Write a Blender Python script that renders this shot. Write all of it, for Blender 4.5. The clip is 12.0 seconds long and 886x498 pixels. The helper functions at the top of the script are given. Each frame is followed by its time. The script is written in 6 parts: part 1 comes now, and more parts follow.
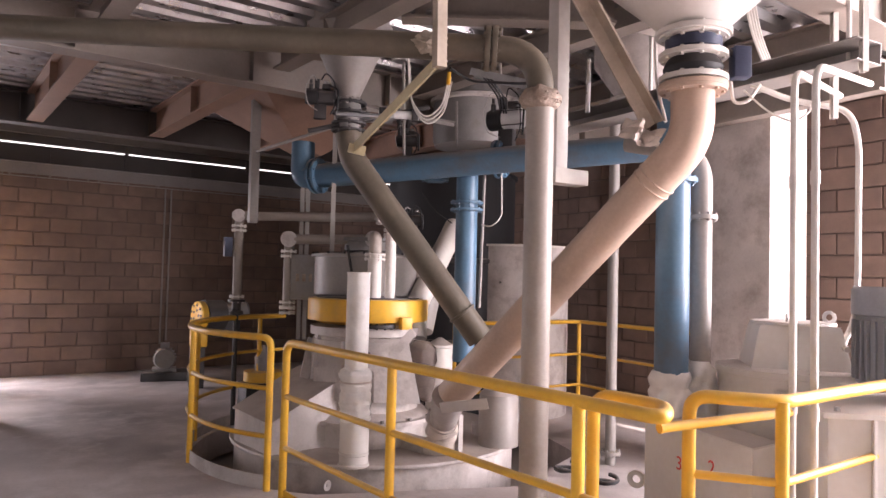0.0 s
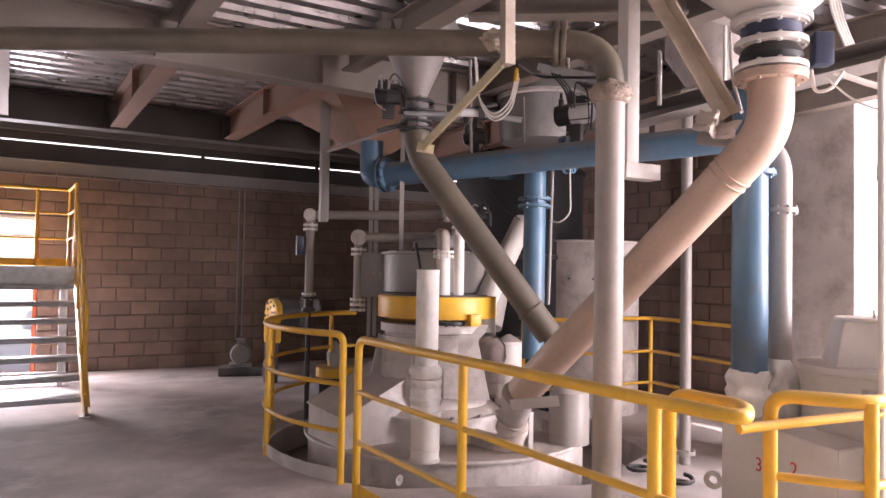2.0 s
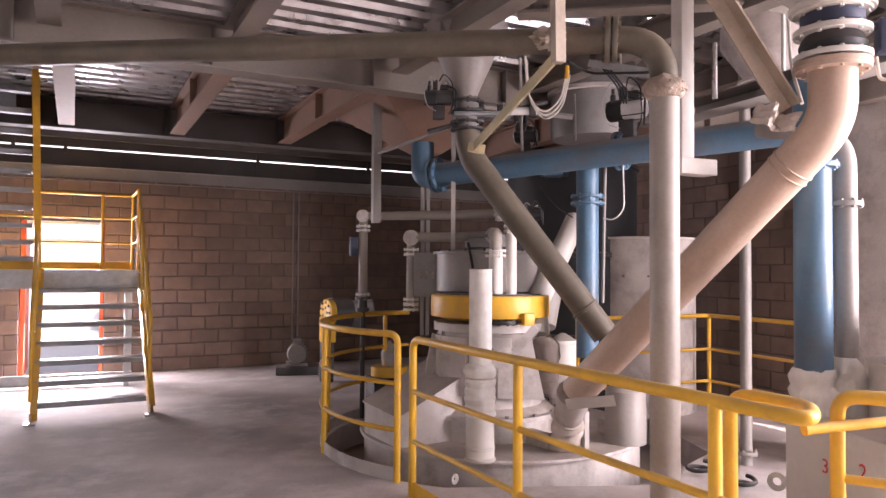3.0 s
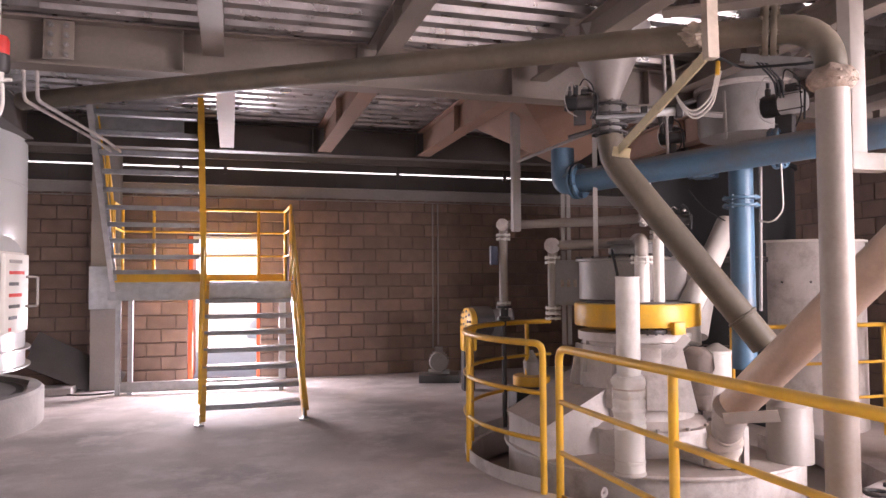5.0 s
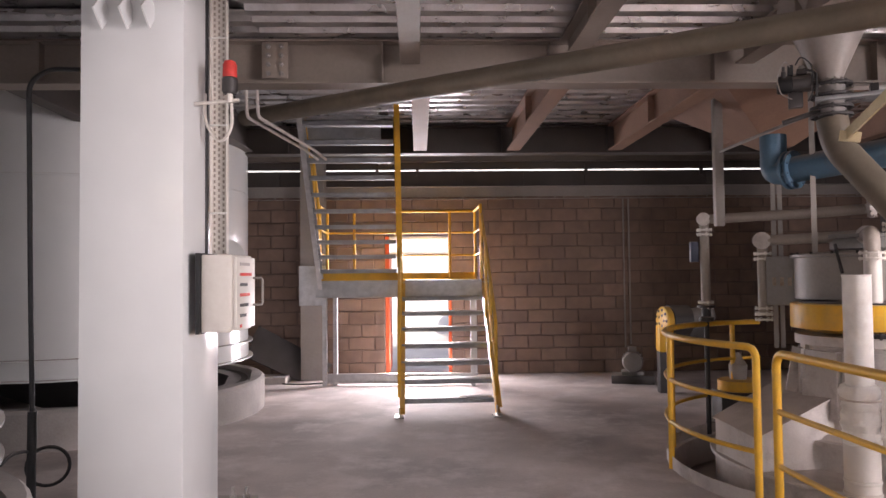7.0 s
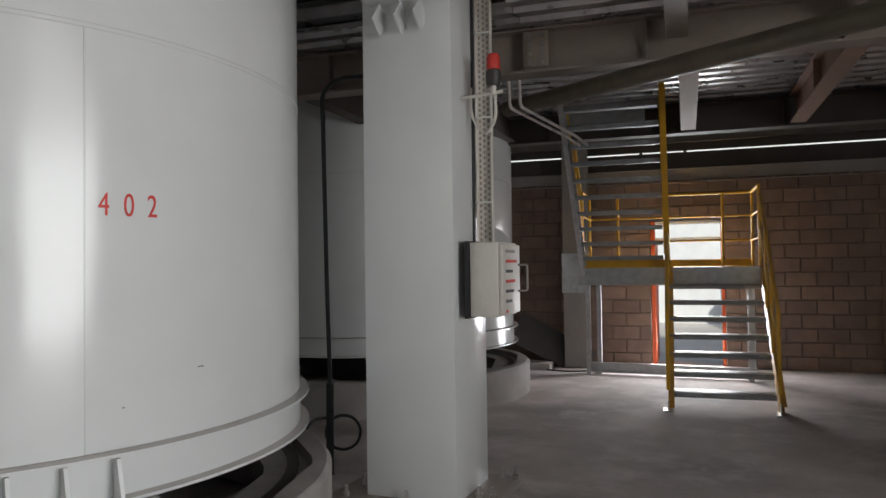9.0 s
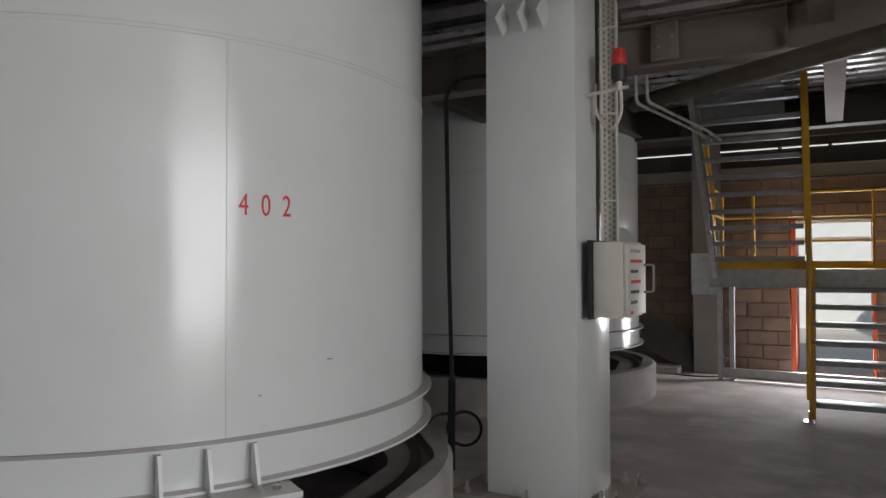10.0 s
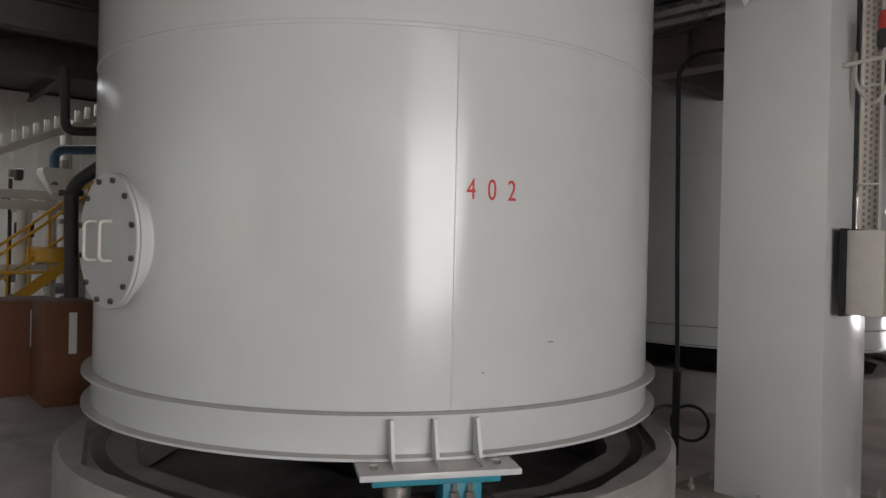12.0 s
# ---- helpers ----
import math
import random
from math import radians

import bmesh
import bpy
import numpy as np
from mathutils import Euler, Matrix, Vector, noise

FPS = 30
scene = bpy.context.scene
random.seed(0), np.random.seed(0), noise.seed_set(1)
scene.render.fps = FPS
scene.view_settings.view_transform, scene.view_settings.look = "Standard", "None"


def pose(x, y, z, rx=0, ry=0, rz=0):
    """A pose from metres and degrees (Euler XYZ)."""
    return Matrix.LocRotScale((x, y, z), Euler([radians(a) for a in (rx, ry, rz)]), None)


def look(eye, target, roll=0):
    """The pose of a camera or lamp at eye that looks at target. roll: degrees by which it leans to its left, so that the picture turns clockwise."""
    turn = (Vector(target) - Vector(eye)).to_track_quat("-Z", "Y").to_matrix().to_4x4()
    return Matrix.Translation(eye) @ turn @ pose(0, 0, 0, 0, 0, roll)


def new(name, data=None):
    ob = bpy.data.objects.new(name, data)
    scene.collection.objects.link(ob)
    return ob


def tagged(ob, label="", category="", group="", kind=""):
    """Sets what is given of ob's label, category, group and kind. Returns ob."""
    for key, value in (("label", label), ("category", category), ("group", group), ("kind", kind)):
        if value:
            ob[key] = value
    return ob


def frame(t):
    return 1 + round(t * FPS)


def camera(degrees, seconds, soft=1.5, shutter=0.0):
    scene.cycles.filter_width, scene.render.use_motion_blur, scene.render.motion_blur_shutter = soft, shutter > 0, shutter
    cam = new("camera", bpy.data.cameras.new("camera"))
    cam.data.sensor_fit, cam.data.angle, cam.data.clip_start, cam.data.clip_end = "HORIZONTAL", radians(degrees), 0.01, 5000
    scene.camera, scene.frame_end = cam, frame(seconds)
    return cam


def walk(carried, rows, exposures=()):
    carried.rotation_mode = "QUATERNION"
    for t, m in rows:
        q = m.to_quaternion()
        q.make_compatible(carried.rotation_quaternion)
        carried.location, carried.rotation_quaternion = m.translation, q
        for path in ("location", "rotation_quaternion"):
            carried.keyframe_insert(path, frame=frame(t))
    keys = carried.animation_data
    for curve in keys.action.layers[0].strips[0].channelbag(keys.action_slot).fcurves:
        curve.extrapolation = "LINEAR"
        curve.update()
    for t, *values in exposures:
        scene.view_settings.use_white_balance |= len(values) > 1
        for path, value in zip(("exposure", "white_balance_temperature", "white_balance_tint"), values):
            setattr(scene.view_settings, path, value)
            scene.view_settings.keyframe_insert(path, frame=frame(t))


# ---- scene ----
cam = camera(63.3, 12.0)
PATH = [
    (0, (0.485, 0.199, 1.545), (1.481, 1.768, 1.617), 1.43),
    (0.5, (0.475, 0.195, 1.547), (1.441, 1.784, 1.612), 1.36),
    (1, (0.475, 0.199, 1.548), (1.413, 1.805, 1.605), 1.28),
    (1.5, (0.473, 0.199, 1.550), (1.370, 1.827, 1.605), 1.01),
    (2, (0.457, 0.197, 1.553), (1.307, 1.851, 1.611), 1.05),
    (2.5, (0.454, 0.207, 1.557), (1.258, 1.883, 1.613), 0.89),
    (3, (0.443, 0.189, 1.563), (1.173, 1.898, 1.615), 0.34),
    (5, (0.390, 0.216, 1.565), (0.790, 2.031, 1.639), -0.34),
    (5.5, (0.375, 0.227, 1.574), (0.687, 2.059, 1.651), -0.49),
    (6, (0.362, 0.241, 1.576), (0.564, 2.089, 1.654), -0.44),
    (6.5, (0.348, 0.255, 1.575), (0.418, 2.112, 1.651), -0.67),
    (7, (0.303, 0.259, 1.589), (0.236, 2.117, 1.657), -0.62),
    (7.2, (0.323, 0.256, 1.577), (0.188, 2.109, 1.647), -0.59),
    (9, (0.283, 0.294, 1.583), (-0.435, 2.009, 1.627), -0.75),
    (9.5, (0.283, 0.296, 1.583), (-0.576, 1.945, 1.628), -0.64),
    (10, (0.291, 0.284, 1.586), (-0.706, 1.853, 1.628), -0.14),
    (10.5, (0.286, 0.296, 1.587), (-0.863, 1.759, 1.617), 1.05),
    (11, (0.303, 0.268, 1.593), (-0.970, 1.623, 1.598), 1.42),
    (11.5, (0.306, 0.263, 1.593), (-1.051, 1.535, 1.585), 1.49),
    (12, (0.305, 0.266, 1.594), (-1.121, 1.461, 1.585), 1.27),
]
EXPOSURES = [
    (0.0, 0.74, 6450, 24), (5.5, 0.97, 6500, 27), (6.5, 0.78, 6600, 25), (7.2, 0.5, 6500, 19), (8.8, -0.6, 6200, 5), (9.5, -0.76, 6200, 5), (10.5, -0.97, 6200, 6), (12.0, -0.8, 6400, 8),
]
walk(cam, [(t, look(eye, target, roll)) for t, eye, target, roll in PATH], EXPOSURES)

# ---- world and large lights ----
world = bpy.data.worlds.new("sky")
scene.world = world
world.use_nodes = True
wn = world.node_tree
sky = wn.nodes.new("ShaderNodeTexSky")
sky.sky_type = "NISHITA"
sky.sun_disc = False
sky.sun_elevation, sky.sun_rotation = radians(37), radians(168)
wn.nodes["Background"].inputs[1].default_value = 0.15
wn.links.new(sky.outputs[0], wn.nodes["Background"].inputs[0])


def lamp(name, kind, energy, matrix, colour=(1, 1, 1), size=(1, 1)):
    data = bpy.data.lights.new(name, kind)
    data.energy, data.color = energy, colour
    if kind == "AREA":
        data.shape, data.size, data.size_y = "RECTANGLE", size[0], size[1]
    ob = new(name, data)
    ob.matrix_world = matrix
    return ob


sun = lamp("sun", "SUN", 5.0, look((2.0, -9.0, 7.0), (0, 0, 0)), (1.0, 0.95, 0.88))
sun.data.angle = radians(0.6)
# daylight standing in the openings of the hall
lamp("door_daylight", "AREA", 150, look((-0.5, 11.74, 1.2), (-0.3, 5.0, 0.2)), (1, 0.97, 0.98), (1.0, 2.0))
lamp("east_bay_daylight", "AREA", 680, look((7.15, -0.1, 1.9), (0.5, 2.2, -0.2)), (1, 0.95, 0.925), (3.8, 3.4))
lamp("south_bay_daylight", "AREA", 12, look((-6.0, -10.9, 2.2), (-6.0, -4.0, 1.6)), (0.97, 0.98, 1.0), (9.0, 3.6))
# fill lamps added under the closed roof for the silo and the far hall
lamp("roof_light_daylight", "AREA", 45, look((-1.25, -1.0, 5.12), (-1.25, -1.0, 0)), (1.0, 0.99, 0.97), (2.3, 4.0))
lamp("roof_light_daylight", "AREA", 300, look((-15.0, 0.0, 4.8), (-15.0, 0.0, 0)), (0.97, 0.99, 1.0), (3.5, 9.0))


# ---- materials ----
def material(name, colour, rough=0.6, metal=0.0, vary=0.12, scale=3.0, grain=60.0, bump=0.1, dirt=None, dirt_amount=0.35, dirt_scale=1.3, random_tint=0.0, dust=0.0, gloss_vary=0.12):
    """Paint, metal or mineral with large blotches, fine grain, stains and settled dust on upward faces."""
    m = bpy.data.materials.new(name)
    m.use_nodes = True
    nt = m.node_tree
    b = nt.nodes["Principled BSDF"]
    N = nt.nodes.new
    L = nt.links.new
    co = N("ShaderNodeNewGeometry").outputs["Position"]
    big = N("ShaderNodeTexNoise")
    big.inputs["Scale"].default_value, big.inputs["Detail"].default_value = scale, 6
    L(co, big.inputs["Vector"])
    fine = N("ShaderNodeTexNoise")
    fine.inputs["Scale"].default_value, fine.inputs["Detail"].default_value = grain, 3
    L(co, fine.inputs["Vector"])
    ramp = N("ShaderNodeValToRGB")
    c = Vector(colour)
    ramp.color_ramp.elements[0].position, ramp.color_ramp.elements[1].position = 0.3, 0.7
    ramp.color_ramp.elements[0].color = (*(c * (1 - vary)), 1)
    ramp.color_ramp.elements[1].color = (*[min(1, v * (1 + vary)) for v in c], 1)
    L(big.outputs["Fac"], ramp.inputs["Fac"])
    last = ramp.outputs["Color"]
    mixf = N("ShaderNodeMix")
    mixf.data_type, mixf.blend_type = "RGBA", "OVERLAY"
    mixf.inputs[0].default_value = 0.12
    L(last, mixf.inputs[6]), L(fine.outputs["Fac"], mixf.inputs[7])
    last = mixf.outputs[2]
    if random_tint:
        info = N("ShaderNodeObjectInfo")
        hsv = N("ShaderNodeHueSaturation")
        mr = N("ShaderNodeMapRange")
        mr.inputs[3].default_value, mr.inputs[4].default_value = 1 - random_tint, 1 + random_tint
        L(info.outputs["Random"], mr.inputs[0]), L(mr.outputs[0], hsv.inputs["Value"]), L(last, hsv.inputs["Color"])
        last = hsv.outputs["Color"]
    if dirt:
        st = N("ShaderNodeTexNoise")
        st.inputs["Scale"].default_value, st.inputs["Detail"].default_value, st.inputs["Roughness"].default_value = dirt_scale, 8, 0.65
        L(co, st.inputs["Vector"])
        sr = N("ShaderNodeValToRGB")
        sr.color_ramp.elements[0].position, sr.color_ramp.elements[1].position = 0.48, 0.72
        L(st.outputs["Fac"], sr.inputs["Fac"])
        mul = N("ShaderNodeMath")
        mul.operation = "MULTIPLY"
        mul.inputs[1].default_value = dirt_amount
        L(sr.outputs["Color"], mul.inputs[0])
        mx = N("ShaderNodeMix")
        mx.data_type = "RGBA"
        mx.inputs[7].default_value = (*dirt, 1)
        L(mul.outputs[0], mx.inputs[0]), L(last, mx.inputs[6])
        last = mx.outputs[2]
    if dust:
        sep = N("ShaderNodeSeparateXYZ")
        L(N("ShaderNodeNewGeometry").outputs["Normal"], sep.inputs[0])
        dr = N("ShaderNodeMapRange")
        dr.inputs[1].default_value, dr.inputs[2].default_value, dr.inputs[4].default_value = 0.3, 0.95, dust
        L(sep.outputs["Z"], dr.inputs[0])
        md = N("ShaderNodeMix")
        md.data_type = "RGBA"
        md.inputs[7].default_value = (0.36, 0.295, 0.25, 1)
        L(dr.outputs[0], md.inputs[0]), L(last, md.inputs[6])
        last = md.outputs[2]
    L(last, b.inputs["Base Color"])
    b.inputs["Metallic"].default_value = metal
    rr = N("ShaderNodeMapRange")
    rr.inputs[3].default_value, rr.inputs[4].default_value = max(0.03, rough - gloss_vary), min(1, rough + gloss_vary)
    L(big.outputs["Fac"], rr.inputs[0]), L(rr.outputs[0], b.inputs["Roughness"])
    if bump:
        bp = N("ShaderNodeBump")
        bp.inputs["Strength"].default_value, bp.inputs["Distance"].default_value = bump, 0.01
        L(fine.outputs["Fac"], bp.inputs["Height"]), L(bp.outputs[0], b.inputs["Normal"])
    return m


DUST = (0.36, 0.29, 0.25)
CONCRETE = material("dusty_concrete", (0.47, 0.41, 0.385), 0.82, vary=0.3, scale=0.9, grain=38, bump=0.2, dirt=(0.68, 0.61, 0.59), dirt_amount=0.9, dirt_scale=2.1, gloss_vary=0.15)
PLINTH = material("plinth_concrete", (0.4, 0.37, 0.35), 0.85, vary=0.15, scale=2.5, grain=50, bump=0.3, dirt=(0.25, 0.22, 0.2))
BLOCK = material("concrete_block", (0.225, 0.155, 0.122), 0.92, vary=0.14, scale=5, grain=110, bump=0.5, random_tint=0.16, dirt=(0.15, 0.105, 0.085), dirt_amount=0.55, dirt_scale=0.7)
MORTAR = material("mortar", (0.15, 0.115, 0.1), 0.95, vary=0.12, grain=120, bump=0.3)
WHITE = material("white_tank_paint", (0.68, 0.69, 0.69), 0.17, vary=0.02, scale=0.6, grain=3.2, bump=0.22, dust=0.6, gloss_vary=0.02)
CREAM = material("cream_steel_paint", (0.7, 0.66, 0.61), 0.5, vary=0.06, scale=2, grain=30, bump=0.03, dirt=DUST, dirt_amount=0.45, dust=0.7)
# darker than cream paint: shade under the deck is put into it
BEAM = material("primed_beam_paint_dim", (0.25, 0.21, 0.18), 0.55, vary=0.16, scale=2, grain=40, bump=0.05, dirt=(0.3, 0.22, 0.18), dirt_amount=0.4)
PINK = material("rusty_primer", (0.29, 0.175, 0.125), 0.65, vary=0.14, scale=3, grain=40, bump=0.08, dirt=(0.3, 0.17, 0.11), dirt_amount=0.4)
GALV = material("galvanised_steel", (0.5, 0.51, 0.52), 0.38, 0.8, vary=0.14, scale=12, grain=70, bump=0.05, dust=0.5)
DECK = material("galvanised_deck", (0.5, 0.49, 0.49), 0.3, 0.85, vary=0.2, scale=6, grain=45, bump=0.12)
YELLOW = material("yellow_paint", (0.78, 0.43, 0.03), 0.42, vary=0.1, scale=4, grain=50, bump=0.04, dirt=(0.4, 0.24, 0.1), dirt_amount=0.45, dirt_scale=5, dust=0.35)
TREAD = material("stair_tread_steel", (0.33, 0.34, 0.35), 0.5, 0.5, vary=0.2, scale=8, grain=70, bump=0.08, dust=0.3)
ORANGE = material("orange_paint", (0.66, 0.12, 0.04), 0.6, vary=0.1)
BLUE = material("blue_paint", (0.085, 0.17, 0.255), 0.42, vary=0.14, scale=3, grain=40, bump=0.05, dirt=(0.12, 0.11, 0.11), dirt_amount=0.75, dirt_scale=2.6, dust=0.75)
TEAL = material("teal_paint", (0.03, 0.27, 0.36), 0.45, vary=0.12, dirt=(0.2, 0.22, 0.22), dust=0.4)
OLIVE = material("olive_pipe_paint", (0.115, 0.095, 0.068), 0.5, vary=0.2, scale=2.5, grain=40, bump=0.08, dirt=(0.2, 0.15, 0.11), dirt_amount=0.6, dirt_scale=4, dust=0.4)
GREY = material("grey_pipe_paint", (0.29, 0.265, 0.245), 0.48, vary=0.1, scale=2.5, grain=40, bump=0.03, dirt=DUST, dirt_amount=0.4, dust=0.6)
PEACH = material("primer_pipe_paint", (0.53, 0.39, 0.3), 0.45, vary=0.1, scale=2, grain=40, bump=0.06, dirt=(0.34, 0.25, 0.19), dirt_amount=0.55, dirt_scale=3, dust=0.6)
DARK = material("dark_steel", (0.06, 0.055, 0.055), 0.55, 0.3, vary=0.25, dust=0.5)
BLACK = material("black_rubber", (0.02, 0.02, 0.022), 0.6, vary=0.2, dust=0.25)
CHROME = material("bare_steel", (0.62, 0.6, 0.58), 0.28, 0.9, vary=0.1, dust=0.3)
CANVAS = material("canvas_sleeve", (0.6, 0.52, 0.46), 0.95, vary=0.14, scale=7, grain=150, bump=0.5, dirt=(0.38, 0.29, 0.24), dirt_amount=0.5, dirt_scale=5)
POWDER = material("dusty_machine_paint", (0.56, 0.51, 0.48), 0.6, vary=0.16, scale=3.5, grain=60, bump=0.14, dirt=(0.22, 0.17, 0.14), dirt_amount=0.65, dirt_scale=4.5, dust=0.6)
TAUPE = material("taupe_pipe_paint", (0.33, 0.285, 0.25), 0.5, vary=0.1, scale=2.5, grain=45, bump=0.06, dirt=(0.2, 0.155, 0.12), dirt_amount=0.5, dirt_scale=3, dust=0.6)
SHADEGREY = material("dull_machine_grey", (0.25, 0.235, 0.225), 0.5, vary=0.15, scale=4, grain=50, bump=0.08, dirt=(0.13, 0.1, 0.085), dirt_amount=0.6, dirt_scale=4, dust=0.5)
WRAP = material("white_cloth_wrap", (0.8, 0.77, 0.73), 0.9, vary=0.08, scale=9, grain=140, bump=0.4, dirt=(0.45, 0.36, 0.3), dirt_amount=0.35, dirt_scale=7)
BOOT = material("brown_leather_boot", (0.13, 0.1, 0.085), 0.8, vary=0.25, scale=9, grain=110, bump=0.5, dust=0.5)
BRACE = material("beige_brace_paint", (0.42, 0.345, 0.27), 0.55, vary=0.12, scale=4, grain=50, bump=0.08, dirt=(0.22, 0.165, 0.12), dirt_amount=0.6, dirt_scale=5, dust=0.4)
CRUST = material("rusty_crust", (0.33, 0.26, 0.21), 0.95, vary=0.3, scale=22, grain=90, bump=0.7, dirt=(0.26, 0.15, 0.1), dirt_amount=0.7, dirt_scale=12)
ALLOY = material("cast_alloy", (0.74, 0.73, 0.72), 0.4, 0.1, vary=0.1, scale=12, grain=60, bump=0.05, dust=0.4)
RED = material("red_stencil_paint", (0.62, 0.05, 0.04), 0.55, vary=0.15, scale=20)
NAVY = material("navy_valve_paint", (0.05, 0.06, 0.105), 0.45, vary=0.2, dust=0.5)
MOTORGREY = material("grey_motor_paint", (0.29, 0.305, 0.33), 0.5, vary=0.1, dust=0.5)
CARTON = material("brown_carton", (0.17, 0.068, 0.036), 0.8, vary=0.1, scale=3, grain=90, bump=0.1)
PAPER = material("white_paper", (0.78, 0.77, 0.74), 0.8, vary=0.04)
STRAW = material("straw_steel_paint", (0.52, 0.44, 0.27), 0.5, vary=0.1, dirt=(0.3, 0.22, 0.13), dirt_amount=0.5, dirt_scale=6, dust=0.3)
# near black: the missing light overhead is put into this colour
SHEET = material("shaded_roof_sheet", (0.075, 0.062, 0.055), 0.6, vary=0.1, dirt=(0.12, 0.1, 0.09))
PLASTER = material("plain_wall", (0.36, 0.33, 0.31), 0.9, vary=0.1, scale=1.2, grain=70, bump=0.15, dirt=(0.25, 0.22, 0.2))
EARTH = material("pale_yard", (0.5, 0.46, 0.42), 0.95, vary=0.15, scale=0.4, grain=8, bump=0.2)


# ---- mesh helpers ----
def thing(name, at, label, category, group="", kind=""):
    """An Empty at the base of a thing."""
    return tagged_at(new(name), at, label, category, group, kind)


def tagged_at(ob, at, label, category, group, kind):
    ob.location = at
    ob.empty_display_size = 0.1
    bpy.context.view_layer.update()
    return tagged(ob, label, category, group, kind)


PENDING = []  # bolts that wait for their flange


def origin(ob):
    o = Vector((0, 0, 0))
    while ob:
        o += ob.location
        ob = ob.parent
    return o


def part(name, bm, mat, parent=None, label="", smooth=True):
    """Links a bmesh in world metres as one mesh under its thing."""
    me = bpy.data.meshes.new(name)
    if parent:
        bmesh.ops.translate(bm, verts=bm.verts, vec=-origin(parent))
    bm.normal_update()
    bm.to_mesh(me)
    bm.free()
    me.materials.append(mat)
    if smooth:
        me.shade_smooth()
        me.set_sharp_from_angle(angle=radians(35))
    ob = new(name, me)
    if parent:
        ob.parent = parent
    if label:
        tagged(ob, label)
    waiting = PENDING[:]
    PENDING.clear()
    for c, d, r in waiting:
        part("bolt", rod(bmesh.new(), c, d, r, 6), mat, ob, "", False)
    return ob


def solid(name, bm, mat, label, category, kind="", group=""):
    """A one-mesh thing."""
    return tagged(part(name, bm, mat), label, category, group, kind)


def B():
    return bmesh.new()


def box(bm, lo, hi, bevel=0.0, m=None):
    lo, hi = Vector(lo), Vector(hi)
    r = bmesh.ops.create_cube(bm, size=1)
    vs = r["verts"]
    for v in vs:
        v.co = Vector([(lo[i] + hi[i]) / 2 + v.co[i] * (hi[i] - lo[i]) for i in range(3)])
    if bevel:
        es = list({e for v in vs for e in v.link_edges})
        out = bmesh.ops.bevel(bm, geom=es, offset=bevel, segments=2, affect="EDGES", profile=0.5)
        vs = list({v for f in out["faces"] for v in f.verts} | {v for v in vs if v.is_valid})
    if m is not None:
        bmesh.ops.transform(bm, matrix=m, verts=vs)
    return bm


def frame_of(a, b):
    """A matrix at a with z towards b."""
    d = Vector(b) - Vector(a)
    return Matrix.Translation(a) @ d.to_track_quat("Z", "Y").to_matrix().to_4x4()


def rings(bm, loops, closed_ends=True):
    """Skin a list of vertex loops."""
    vl = [[bm.verts.new(c) for c in lp] for lp in loops]
    n = len(vl[0])
    for a, b in zip(vl, vl[1:]):
        for i in range(n):
            bm.faces.new((a[i], a[(i + 1) % n], b[(i + 1) % n], b[i]))
    if closed_ends:
        bm.faces.new(vl[0][::-1]), bm.faces.new(vl[-1])
    return vl


def lathe(bm, profile, m=None, n=32, arc=360.0, caps=True):
    """Turn (radius, height) pairs round z, then move by m."""
    m = m or Matrix()
    loops = [[m @ Vector((r * math.cos(2 * math.pi * i / n), r * math.sin(2 * math.pi * i / n), z)) for i in range(n)] for r, z in profile]
    rings(bm, loops, caps)
    return bm


def rod(bm, a, b, r, n=14, r2=None):
    return lathe(bm, ((r, 0), (r if r2 is None else r2, (Vector(b) - Vector(a)).length)), frame_of(a, b), n)


def fillet(pts, bend):
    """Rounds the corners of a line of points."""
    pts = [Vector(p) for p in pts]
    out = [pts[0]]
    for a, p, b in zip(pts, pts[1:], pts[2:]):
        u, w = (a - p), (b - p)
        k = min(bend, u.length * 0.49, w.length * 0.49)
        u.normalize(), w.normalize()
        s, e = p + u * k, p + w * k
        for i in range(9):
            f = i / 8
            out.append(s * (1 - f) ** 2 + p * 2 * f * (1 - f) + e * f ** 2)
    return out + [pts[-1]]


def pipe(bm, pts, r, bend=0.1, n=20, caps=True):
    """A round bar swept along a line with rounded corners."""
    path = fillet(pts, bend) if len(pts) > 2 else [Vector(p) for p in pts]
    clean = [path[0]]
    for p in path[1:]:
        if (p - clean[-1]).length > 1e-4:
            clean.append(p)
    path = clean
    t = (path[1] - path[0]).normalized()
    nrm = t.orthogonal().normalized()
    loops = []
    for i, p in enumerate(path):
        a = path[max(0, i - 1)]
        b = path[min(len(path) - 1, i + 1)]
        t = (b - a).normalized()
        nrm = (nrm - t * nrm.dot(t)).normalized()
        bi = t.cross(nrm)
        loops.append([p + r * (math.cos(2 * math.pi * k / n) * nrm + math.sin(2 * math.pi * k / n) * bi) for k in range(n)])
    rings(bm, loops, caps)
    return bm


def flange(bm, at, towards, r, thick=0.03, bolts=8, bolt_r=0.012, n=28):
    """A bolted disc with its axis towards a point."""
    m = frame_of(at, towards)
    lathe(bm, ((r * 0.985, -thick / 2), (r, -thick / 2 + 0.004), (r, thick / 2 - 0.004), (r * 0.985, thick / 2)), m, n)
    for i in range(bolts):
        a = 2 * math.pi * (i + 0.5) / bolts
        c = m @ Vector((0.86 * r * math.cos(a), 0.86 * r * math.sin(a), -thick / 2 - bolt_r))
        d = m @ Vector((0.86 * r * math.cos(a), 0.86 * r * math.sin(a), thick / 2 + bolt_r))
        PENDING.append((c, d, bolt_r))
    return bm


